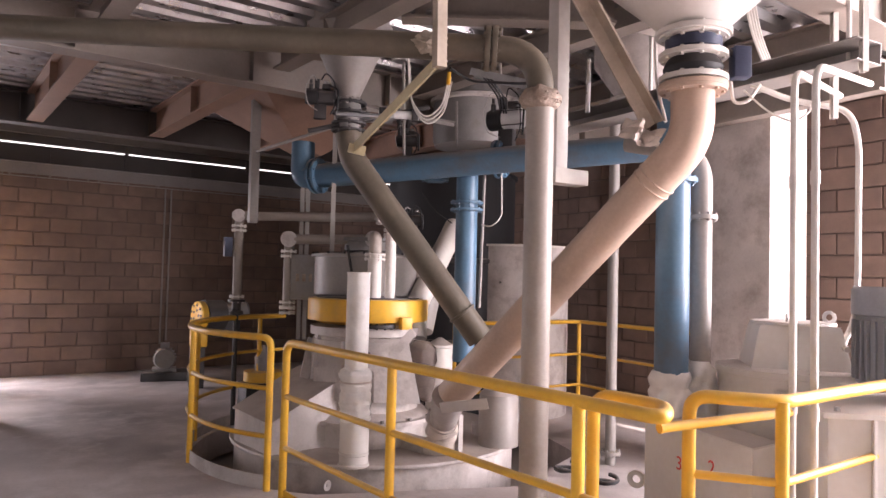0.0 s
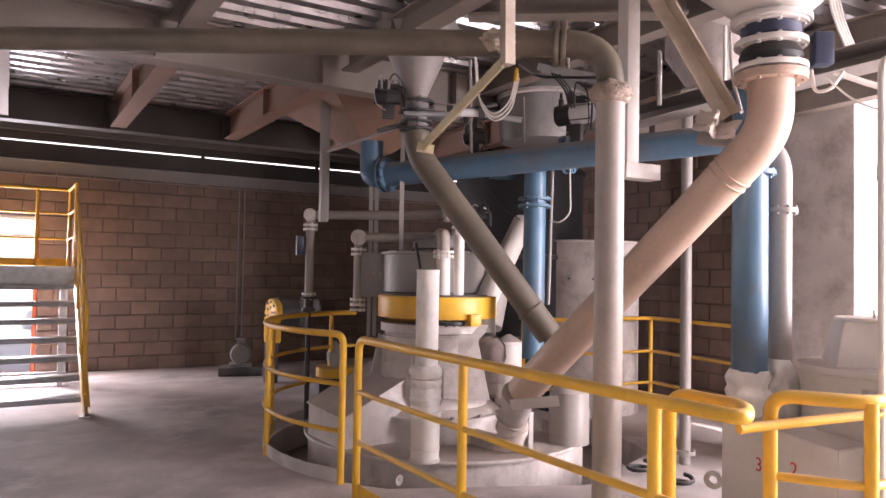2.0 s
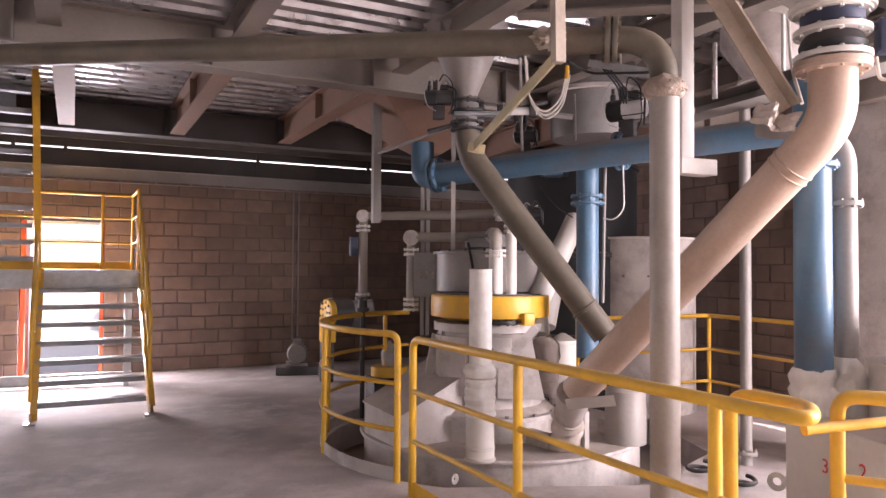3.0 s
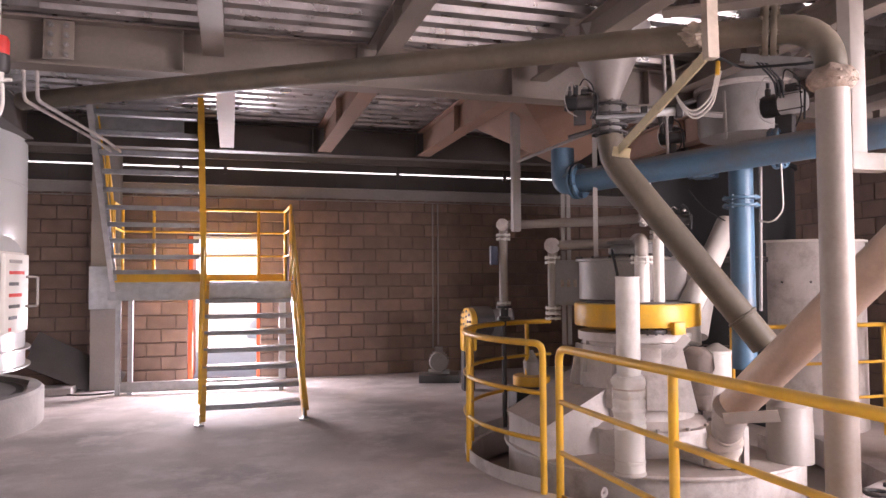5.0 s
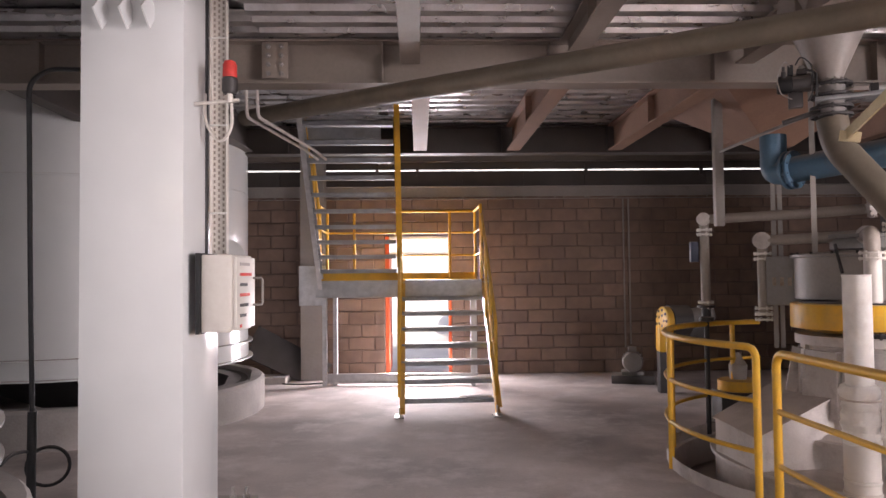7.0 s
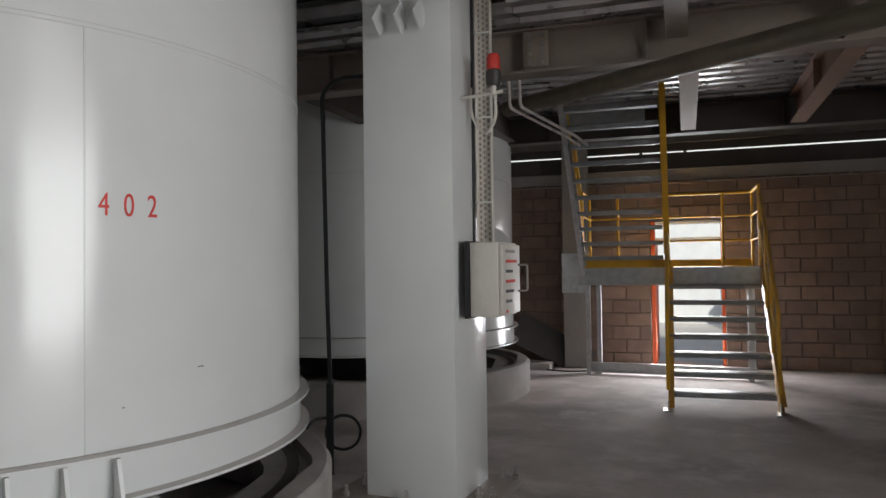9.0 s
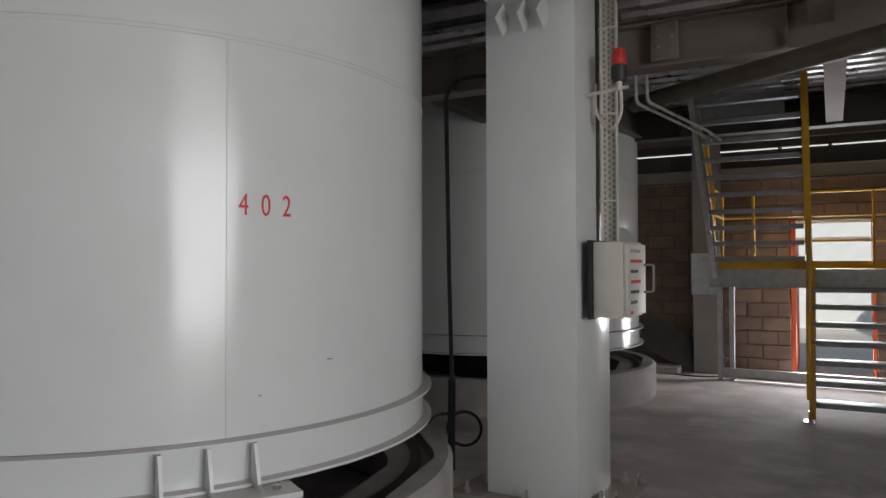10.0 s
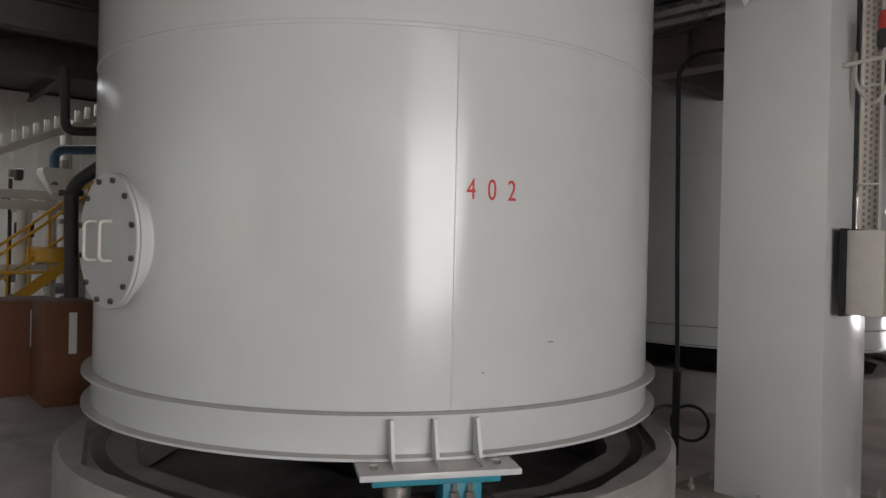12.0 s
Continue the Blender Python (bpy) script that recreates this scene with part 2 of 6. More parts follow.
def girder(bm, a, b, h, w, tw=0.012, tf=0.018, up=(0, 0, 1)):
    """An I-section from a to b, its top at the points."""
    a, b = Vector(a), Vector(b)
    d = (b - a).normalized()
    up = (Vector(up) - d * Vector(up).dot(d)).normalized()
    s = d.cross(up)
    prof = ((-w / 2, 0), (w / 2, 0), (w / 2, -tf), (tw / 2, -tf), (tw / 2, -h + tf), (w / 2, -h + tf), (w / 2, -h), (-w / 2, -h), (-w / 2, -h + tf), (-tw / 2, -h + tf), (-tw / 2, -tf), (-w / 2, -tf))
    rings(bm, [[p + s * x + up * y for x, y in prof] for p in (a, b)])
    bmesh.ops.recalc_face_normals(bm, faces=bm.faces)
    return bm


def channel(bm, a, b, h, w, t=0.008, side=1, up=(0, 0, 1)):
    """A U-section from a to b with flanges to one side, its top at the points."""
    a, b = Vector(a), Vector(b)
    d = (b - a).normalized()
    up = (Vector(up) - d * Vector(up).dot(d)).normalized()
    s = d.cross(up) * side
    prof = ((0, 0), (w, 0), (w, -t), (t, -t), (t, -h + t), (w, -h + t), (w, -h), (0, -h))
    rings(bm, [[p + s * x + up * y for x, y in prof] for p in (a, b)])
    bmesh.ops.recalc_face_normals(bm, faces=bm.faces)
    return bm


def flat(bm, a, b, w, t, up=(0, 0, 1)):
    """A flat bar of width w and thickness t from a to b, width along up."""
    a, b = Vector(a), Vector(b)
    d = (b - a).normalized()
    up = (Vector(up) - d * Vector(up).dot(d)).normalized()
    s = d.cross(up)
    rings(bm, [[p + s * x * t / 2 + up * y * w / 2 for x, y in ((-1, -1), (1, -1), (1, 1), (-1, 1))] for p in (a, b)])
    bmesh.ops.recalc_face_normals(bm, faces=bm.faces)
    return bm


def turned(objects, pivot, degrees=4.0):
    """Turns whole things about an upright line."""
    m = Matrix.Translation((pivot[0], pivot[1], 0)) @ Matrix.Rotation(radians(degrees), 4, "Z") @ Matrix.Translation((-pivot[0], -pivot[1], 0))
    for ob in objects:
        ob.matrix_basis = m @ ob.matrix_basis


# ---- the hall ----
WALL_Y, WALL_X = 12.1, 7.2
NORTH, OVERHEAD = [], []  # what stands square to the north wall, and the steelwork overhead
VC = Vector((3.57, 6.14, 0.0))  # axis of the mill
RING = 1.64


def hole_outline():
    """The edge of the pit round the mill."""
    pts = []
    for i in range(25):
        a = radians(228 - i * 7.6)
        pts.append((VC.x + (RING - 0.04) * math.cos(a), VC.y + (RING - 0.04) * math.sin(a)))
    return pts + [(5.4, 6.3), (5.0, 5.0), (3.9, 4.45)]


bm = B()
outer = [bm.verts.new((x, y, 0)) for x, y in ((-22, -11), (WALL_X, -11), (WALL_X, WALL_Y + 0.3), (-22, WALL_Y + 0.3))]
inner = [bm.verts.new((x, y, 0)) for x, y in hole_outline()]
for lp in (outer, inner):
    for a, b in zip(lp, lp[1:] + lp[:1]):
        bm.edges.new((a, b))
bmesh.ops.triangle_fill(bm, use_beauty=True, edges=bm.edges[:])
for f in bm.faces:
    if f.normal.z < 0:
        f.normal_flip()
ext = bmesh.ops.extrude_face_region(bm, geom=bm.faces[:])
bmesh.ops.translate(bm, verts=[v for v in ext["geom"] if isinstance(v, bmesh.types.BMVert)], vec=(0, 0, -0.25))
bmesh.ops.recalc_face_normals(bm, faces=bm.faces)
solid("floor", bm, CONCRETE, "dusty pinkish grey concrete floor with a pit", "floor", "structure")
bm = B()
box(bm, (0.5, 3.2, -2.3), (7.0, 9.0, -2.1))
solid("pit_floor", bm, CONCRETE, "dark concrete bottom of the machine pit", "floor", "structure")
bm = B()
for lo, hi in (((0.4, 3.1, -2.1), (0.5, 9.0, -0.26)), ((7.0, 3.1, -2.1), (7.1, 9.0, -0.26)), ((0.5, 9.0, -2.1), (7.0, 9.1, -0.26)), ((0.5, 3.1, -2.1), (7.0, 3.2, -0.26))):
    box(bm, lo, hi)
solid("pit_wall", bm, PLINTH, "rough concrete walls of the machine pit", "wall", "structure")

# outside ground
bm = B()
box(bm, (-400, -400, -0.4), (400, 400, -0.3))
solid("ground", bm, EARTH, "pale dusty yard outside the hall", "ground", "structure")

# walls: mortar cores, blocks come last
DOOR = (-1.06, 0.01, 2.23)
bm = B()
for lo, hi in (((-8.0, 12.11, 0), (DOOR[0], 12.3, 2.85)), ((DOOR[1], 12.11, 0), (WALL_X + 0.2, 12.3, 2.85)), ((DOOR[0], 12.11, DOOR[2]), (DOOR[1], 12.3, 2.85))):
    box(bm, lo, hi)
wall_north = solid("wall_north", bm, MORTAR, "bare concrete block wall with dark mortar joints", "wall", "structure")
bm = B()
box(bm, (WALL_X + 0.01, 2.0, 0), (WALL_X + 0.2, 12.45, 3.6))
wall_east = solid("wall_east", bm, MORTAR, "bare concrete block wall in raking daylight", "wall", "structure")
# sheeting above the block wall, with a daylight slit
bm = B()
box(bm, (-8.0, 12.14, 2.85), (WALL_X + 0.2, 12.2, 3.277))
for x in range(-8, 8):
    box(bm, (x + 0.2, 12.12, 2.86), (x + 0.26, 12.14, 3.26))
upper_wall = solid("upper_wall", bm, SHEET, "dark ribbed sheeting above the block wall", "wall", "structure")
bm = B()
box(bm, (-8.0, 12.14, 3.307), (WALL_X + 0.2, 12.2, 5.19))
for x in (-4.2, -0.55, -1.2, 2.2, 4.1):
    box(bm, (x, 12.1, 3.2), (x + 0.05, 12.14, 3.4))
eaves_sheet = solid("eaves_sheet", bm, SHEET, "dark eaves sheeting over a slit of daylight", "wall", "structure")
bm = B()
channel(bm, (-8.0, 12.1, 3.02), (WALL_X, 12.1, 3.02), 0.21, 0.07, 0.008, 1)
for i in range(30):
    rod(bm, (-7.8 + i * 0.5, 12.07, 2.84), (-7.8 + i * 0.5, 12.12, 2.84), 0.014, 8)
wall_girt = solid("wall_girt", bm, GREY, "dusty galvanised girt along the top of the wall", "beam", "structure")
bm = B()
channel(bm, (-8.0, 12.12, 3.62), (WALL_X, 12.12, 3.62), 0.2, 0.09, 0.008, 1)
eaves_girt = solid("eaves_girt", bm, BEAM, "grey eaves girt over the daylight slit", "beam", "structure")
NORTH += [wall_north, upper_wall, eaves_sheet, wall_girt, eaves_girt]

# closing walls behind the camera, with open bays
bm = B()
for lo, hi in (((-22.2, -11, 0), (-22, 12.3, 5.2)), ((-8.2, 11.2, 0), (-8.0, 12.1, 5.2)), ((-22, -11.2, 0), (-11, -11, 5.2)), ((-1, -11.2, 0), (WALL_X + 0.2, -11, 5.2)), ((-11, -11.2, 4.2), (-1, -11, 5.2)), ((-22, 12.1, 0), (-8.0, 12.3, 5.2)),
               ((WALL_X, -11, 0), (WALL_X + 0.2, -8.5, 5.2)), ((WALL_X, -8.5, 3.9), (WALL_X + 0.2, 2.0, 5.2)), ((WALL_X, 2.0, 3.6), (WALL_X + 0.2, 12.1, 5.2))):
    box(bm, lo, hi)
solid("wall_south", bm, PLASTER, "plain rendered outer walls with open bays", "wall", "structure")
bm = B()
box(bm, (-22.2, -11.2, 5.2), (WALL_X + 0.2, 12.3, 5.3))
solid("roof", bm, SHEET, "dark sheet roof over the hall", "roof", "structure")

# composite deck overhead: trapezoid ribs along x
DECK_Z = 3.45
UPPER_Z = 3.6  # where the stair arrives


def deck(x0, x1, y0, y1, name):
    bm = B()
    prof = []
    y = y0
    while y < y1:
        prof += [(y, DECK_Z), (y + 0.1, DECK_Z), (y + 0.13, DECK_Z + 0.06), (y + 0.2, DECK_Z + 0.06)]
        y += 0.23
    vs = [[bm.verts.new((x, yy, zz)) for yy, zz in prof] for x in (x0, x1)]
    for i in range(len(prof) - 1):
        bm.faces.new((vs[0][i], vs[0][i + 1], vs[1][i + 1], vs[1][i]))
    box(bm, (x0, y0, DECK_Z + 0.065), (x1, y1, DECK_Z + 0.16))
    OVERHEAD.append(solid(name, bm, DECK, "ribbed galvanised deck of the floor above", "ceiling", "structure"))


# first span is unseen, added to keep the roof lamp off the mill
deck(0.0, 6.9, -3.0, 2.19, "ceiling")
deck(-1.3, 6.9, 2.2, 9.45, "ceiling")
deck(-5.2, -1.302, 5.4, 9.45, "ceiling")
# slab put in to keep lamp light off the upper silo, coloured as shaded
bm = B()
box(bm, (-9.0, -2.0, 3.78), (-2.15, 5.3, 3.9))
solid("ceiling", bm, SHEET, "floor slab over the first silo, coloured dark and shading its shell", "ceiling", "structure")


def steel_beam(name, a, b, h, w, mat, label, stiff=0):
    t = thing(name, a, label, "beam")
    bm = B()
    girder(bm, a, b, h, w)
    part("section", bm, mat, t)
    a, b = Vector(a), Vector(b)
    d = (b - a).normalized()
    s = d.cross(Vector((0, 0, 1)))
    for i in range(stiff):
        c = a.lerp(b, (i + 0.5) / stiff)
        bm = B()
        flat(bm, c + s * (w / 2 - 0.01) - Vector((0, 0, h / 2)), c - s * (w / 2 - 0.01) - Vector((0, 0, h / 2)), h - 0.04, 0.01)
        part("stiffener", bm, mat, t)
    OVERHEAD.append(t)
    return t


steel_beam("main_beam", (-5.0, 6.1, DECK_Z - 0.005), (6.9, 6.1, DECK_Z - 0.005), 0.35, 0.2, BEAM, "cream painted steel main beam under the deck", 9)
# the second beam is a dark copy, shade put into its colour
steel_beam("main_beam", (-5.0, 9.35, DECK_Z - 0.005), (6.9, 9.35, DECK_Z - 0.005), 0.35, 0.2, SHEET, "steel edge beam under the deck, coloured dark as if unlit", 9)
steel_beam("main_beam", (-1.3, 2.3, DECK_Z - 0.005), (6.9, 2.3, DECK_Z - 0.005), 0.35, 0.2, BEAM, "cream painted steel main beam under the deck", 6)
# the first two are darkened copies: shade over the silo as colour
for i, x in enumerate((-3.35, -2.2, -0.07, 1.08, 2.35, 3.65, 5.15, 6.3)):
    steel_beam("floor_beam", (x, 6.21, DECK_Z - 0.01), (x, 9.24, DECK_Z - 0.01), 0.32, 0.16, PINK if i > 1 else SHEET, "rust-tinted primed steel floor beam" if i > 1 else "steel floor beam over the silo, coloured dark for the shade there", 1)
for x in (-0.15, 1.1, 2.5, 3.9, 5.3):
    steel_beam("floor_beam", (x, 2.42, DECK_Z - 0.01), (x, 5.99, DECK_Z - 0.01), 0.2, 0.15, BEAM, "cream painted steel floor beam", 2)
def bolt_plate(name, at, yaw, w, h, rows, cols, label):
    """A steel end plate with hexagon bolts, its face towards local -y."""
    t = thing(name, at, label, "plate", "bolted plates")
    m = Matrix.Translation(at) @ Matrix.Rotation(radians(yaw), 4, "Z")
    part("plate", box(B(), (-w / 2, -0.012, -h / 2), (w / 2, 0.0, h / 2), 0.002, m), BEAM, t)
    for i in range(cols):
        for k in range(rows):
            c = m @ Matrix.Translation(((i + 0.5) / cols * w - w / 2, -0.012, (k + 0.5) / rows * h - h / 2)) @ Matrix.Rotation(math.pi / 2, 4, "X")
            part("bolt", lathe(B(), ((0.02, 0.0), (0.02, 0.016), (0.011, 0.017), (0.011, 0.035)), c, 6), SHADEGREY, t)
    return t


OVERHEAD.append(bolt_plate("splice_plate", (-1.2, 5.99, 3.27), 0, 0.2, 0.28, 4, 2, "bolted splice plate on the main beam"))
t = thing("trimmer_beam", (-1.0, 9.2, 3.6), "bright galvanised trimmer channel at the stair opening", "beam")
part("section", channel(B(), (-1.5, 9.2, 3.44), (-0.55, 9.2, 3.44), 0.17, 0.06, 0.006, -1), GALV, t)
OVERHEAD.append(t)
turned(OVERHEAD, (2.5, 6.1))
# cross beam ending in a bolted plate before the feed hopper
ca, cb = Vector((2.75, 4.35, 3.44)), Vector((3.95, 3.6, 3.44))
t = thing("cross_beam", ca, "pale painted cross beam with a bolted end", "beam")
part("section", girder(B(), ca, cb, 0.2, 0.15), BEAM, t)
bolt_plate("end_plate", ca + Vector((0.1, -0.075, -0.1)), math.degrees(math.atan2(cb.y - ca.y, cb.x - ca.x)), 0.22, 0.17, 2, 2, "bolted plate at the end of the cross beam")

# ---- columns ----
def box_column(name, x0, x1, y0, y1, top, mat, label, plate=0.0):
    t = thing(name, ((x0 + x1) / 2, (y0 + y1) / 2, 0), label, "column")
    bm = B()
    box(bm, (x0, y0, plate and 0.03), (x1, y1, top), 0.006)
    part("shaft", bm, mat, t)
    if plate:
        bm = B()
        box(bm, (x0 - plate, y0 - plate * 0.6, 0), (x1 + plate, y1 + plate * 0.6, 0.03), 0.003)
        part("base_plate", bm, GREY, t)
        for x in (x0 - plate * 0.5, (x0 + x1) / 2, x1 + plate * 0.35, x1 + plate * 0.75):
            for yy in (y0 - plate * 0.3, y0 + 0.2, y1 + plate * 0.3):
                if x0 < x < x1 and y0 < yy < y1:
                    continue
                bm = B()
                rod(bm, (x, yy, 0.03), (x, yy, 0.06), 0.026, 6)
                rod(bm, (x, yy, 0.06), (x, yy, 0.11), 0.013, 8)
                part("anchor_bolt", bm, CHROME, t)
    return t


COL = box_column("column", -2.126, -1.467, 4.65, 5.27, 5.19, WHITE, "large white painted steel box column on a bolted base plate", 0.24)
bm = B()
for dx in (-0.16, 0.0, 0.14):
    flat(bm, (-1.8 + dx, 4.645, 3.2), (-1.8 + dx, 4.53, 3.3), 0.16, 0.012, (0, 0, 1))
box(bm, (-2.05, 4.42, 3.37), (-1.55, 4.645, 3.39))
part("bracket", bm, WHITE, COL)
t = WCOL = thing("column", (-2.15, 11.95, 0), "grey galvanised wall column with a boxed foot", "column")
bm = B()
girder(bm, (-2.15, 11.93, 0), (-2.15, 11.93, 4.5), 0.3, 0.36, 0.012, 0.016, (0, 1, 0))
part("section", bm, GREY, t)
bm = B()
box(bm, (-2.34, 11.55, 1.15), (-1.93, 11.6, 1.75), 0.004)
part("cover_plate", bm, GALV, t)
COL2 = box_column("column", 5.62, 6.12, 3.55, 4.2, 5.19, POWDER, "cream painted steel column beside the block wall", 0.0)

# ---- silos ----
def well(i, r):
    """The inner edge of a plinth is many-sided, the outer edge round."""
    if r > 1.95:
        return 1.0
    step = 2 * math.pi / 12
    return math.cos(step / 2) / math.cos((2 * math.pi * i / 64) % step - step / 2)


def silo(c):
    t = thing("silo", (c[0], c[1], 0), "large white steel silo on load cells over a plinth", "silo", "silos")
    R = 1.82
    m = Matrix.Translation((c[0], c[1], 0))
    bm = B()
    lathe(bm, ((R, 0.83), (R, 2.59), (R + 0.004, 2.595), (R + 0.004, 2.61), (R, 2.615), (R, 5.18)), m, 96)
    part("shell", bm, WHITE, t)
    bm = B()
    lathe(bm, ((R - 0.25, 0.618), (R + 0.06, 0.618), (R + 0.06, 0.632), (R + 0.005, 0.636), (R + 0.005, 0.806), (R + 0.06, 0.81), (R + 0.06, 0.824), (R + 0.002, 0.828), (R - 0.02, 0.83)), m, 96)
    part("base_ring", bm, WHITE, t)
    # black colour here stands for the darkness inside the plinth
    bm = B()
    lathe(bm, ((R - 0.3, 0.61), (R - 0.7, 0.4), (0.35, 0.05), (0.3, 0.02)), m, 48)
    part("outlet_cone", bm, BLACK, t)
    # plinth: a ring with a dark well
    bm = B()
    vl = rings(bm, [[m @ Vector((r * well(i, r) * math.cos(2 * math.pi * i / 64), r * well(i, r) * math.sin(2 * math.pi * i / 64), z)) for i in range(64)] for r, z in ((1.6, 0.0), (2.02, 0.0), (2.02, 0.35), (1.99, 0.38), (1.92, 0.38), (1.9, 0.33), (1.62, 0.325), (1.6, 0.02))], False)
    bmesh.ops.recalc_face_normals(bm, faces=bm.faces)
    plinth = solid("silo_plinth", bm, PLINTH, "round dusty concrete plinth with a dark well", "plinth", "", "silo plinths")
    plinth["kind"] = "structure"
    part("well_rim", lathe(B(), ((1.74, 0.329), (1.815, 0.329), (1.815, 0.336), (1.74, 0.336)), m, 64, caps=False), BLACK, t, "black sealing strip round the well")
    # vertical weld seams
    to_cam = math.atan2(0.27 - c[1], 0.3 - c[0])
    for da in (0.19, 2.3, 4.4):
        a = to_cam + da
        bm = B()
        p = Vector((c[0] + R * math.cos(a), c[1] + R * math.sin(a), 0.83))
        rod(bm, p, p + Vector((0, 0, 1.76)), 0.004, 6)
        part("weld_seam", bm, WHITE, t)
    # load-cell brackets
    for k in range(3):
        a = to_cam + 0.143 + k * math.pi * 2 / 3
        mm = m @ Matrix.Rotation(a, 4, "Z")
        bm = B()
        box(bm, (R - 0.1, -0.36, 0.588), (R + 0.22, 0.36, 0.616), 0.003, mm)
        part("foot_plate", bm, WHITE, t)
        for yy in (-0.2, 0.0, 0.2):
            bm = B()
            rings(bm, [[mm @ Vector((x, yy + s, z)) for x, z in ((R + 0.06, 0.617), (R + 0.19, 0.617), (R + 0.12, 0.64), (R + 0.055, 0.806), (R + 0.007, 0.806), (R + 0.007, 0.634), (R + 0.06, 0.633))] for s in (-0.008, 0.008)])
            bmesh.ops.recalc_face_normals(bm, faces=bm.faces)
            part("gusset", bm, WHITE, t)
        cell = part("load_cell", box(B(), (R - 0.06, -0.3, 0.545), (R + 0.17, 0.28, 0.586), 0.006, mm), TEAL, t, "teal painted load cell mount")
        part("cell_body", box(B(), (R - 0.02, 0.02, 0.42), (R + 0.14, 0.2, 0.544), 0.006, mm), TEAL, cell)
        bm = B()
        lathe(bm, ((0.055, 0.41), (0.055, 0.47), (0.065, 0.47), (0.065, 0.52), (0.04, 0.52), (0.04, 0.545)), mm @ Matrix.Translation((R + 0.05, -0.17, 0)), 20)
        part("jack", bm, CHROME, cell)
        bm = B()
        for yy in (0.07, 0.14):
            lathe(bm, ((0.022, 0.47), (0.022, 0.505), (0.012, 0.505), (0.012, 0.545)), mm @ Matrix.Translation((R + 0.155, yy, 0)), 6)
        part("stud", bm, CHROME, cell)
        part("grout_pad", box(B(), (R - 0.12, -0.3, 0.382), (R + 0.2, 0.3, 0.418), 0.004, mm), DARK, t)
        for yy in (-0.29, 0.27):
            bm = B()
            lathe(bm, ((0.02, 0.616), (0.02, 0.634)), mm @ Matrix.Translation((R + 0.13, yy, 0)), 6)
            part("plate_bolt", bm, CHROME, t)
    return t, to_cam, R


def stencil(text, matrix, size, mat, name, label):
    """Flat painted characters with a sliver of thickness."""
    cu = bpy.data.curves.new(name, "FONT")
    cu.body, cu.size, cu.extrude, cu.space_character = text, size, 0.0008, 1.0
    cu.align_x, cu.align_y = "CENTER", "CENTER"
    tmp = bpy.data.objects.new("tmp", cu)
    scene.collection.objects.link(tmp)
    bpy.context.view_layer.update()
    me = bpy.data.meshes.new_from_object(tmp.evaluated_get(bpy.context.evaluated_depsgraph_get()))
    bpy.data.objects.remove(tmp)
    me.materials.clear()
    me.materials.append(mat)
    me.transform(matrix)
    ob = new(name, me)
    return ob


S1 = (-3.875, 3.19)
s1, a1, R1 = silo(S1)
S2 = (-4.23, 8.72)
s2, a2, R2 = silo(S2)
# stencilled number on the first silo, digit by digit round the shell
p402 = math.atan2((-2.105, 2.593, 1.856)[1] - S1[1], (-2.105, 2.593, 1.856)[0] - S1[0])
for i, ch in enumerate("402"):
    a = p402 + (i - 1) * 0.058 + 0.004
    mt = Matrix.Translation((S1[0] + (R1 + 0.0025) * math.cos(a), S1[1] + (R1 + 0.0025) * math.sin(a), 1.856)) @ Matrix.Rotation(a + math.pi / 2, 4, "Z") @ Matrix.Rotation(math.pi / 2, 4, "X") @ Matrix.Scale(0.7, 4, (1, 0, 0)) @ Matrix.Translation((0, 0, 0))
    d = stencil(ch, Matrix.Translation(-Vector((S1[0], S1[1], 0))) @ mt, 0.14, RED, "digit", "red stencilled digit")
    d.parent = s1
    tagged(d, "red stencilled digit " + ch)
for da, z, w in ((0.12, 1.0, 0.012), (0.33, 1.13, 0.035)):
    mk = Matrix.Translation((S1[0], S1[1], z)) @ Matrix.Rotation(p402 + da - 0.13, 4, "Z")
    part("paint_chip", box(B(), (R1 - 0.001, -w / 2, -0.003), (R1 + 0.0015, w / 2, 0.003), 0, mk), SHADEGREY, s1)
# manhole on the first silo
ah = a1 - 0.825
mh = Matrix.Translation((S1[0], S1[1], 1.58)) @ Matrix.Rotation(ah, 4, "Z") @ Matrix.Translation((R1 - 0.06, 0, 0)) @ Matrix.Rotation(math.pi / 2, 4, "Y")
bm = B()
lathe(bm, ((0.3, -0.06), (0.3, 0.1), (0.35, 0.1), (0.35, 0.12), (0.3, 0.12)), mh, 40)
neck = part("manhole_neck", bm, WHITE, s1)
bm = B()
mh = mh @ Matrix.Translation((0, 0, -0.07))
lathe(bm, ((0.345, 0.193), (0.35, 0.196), (0.35, 0.208), (0.345, 0.212)), mh, 40)
cover = part("manhole_cover", bm, WHITE, s1, "bolted round manhole cover with two handles")
for k in range(12):
    bm = B()
    q = 2 * math.pi * (k + 0.5) / 12
    lathe(bm, ((0.015, 0.212), (0.015, 0.228)), mh @ Matrix.Translation((0.315 * math.cos(q), 0.315 * math.sin(q), 0)), 6)
    part("bolt", bm, DARK, cover)
for s in (-0.13, 0.06):
    bm = B()
    pipe(bm, [mh @ Vector(p) for p in ((-0.1, s, 0.212), (-0.1, s, 0.27), (0.1, s, 0.27), (0.1, s, 0.212))], 0.009, 0.03, 10)
    part("handle", bm, CREAM, cover)
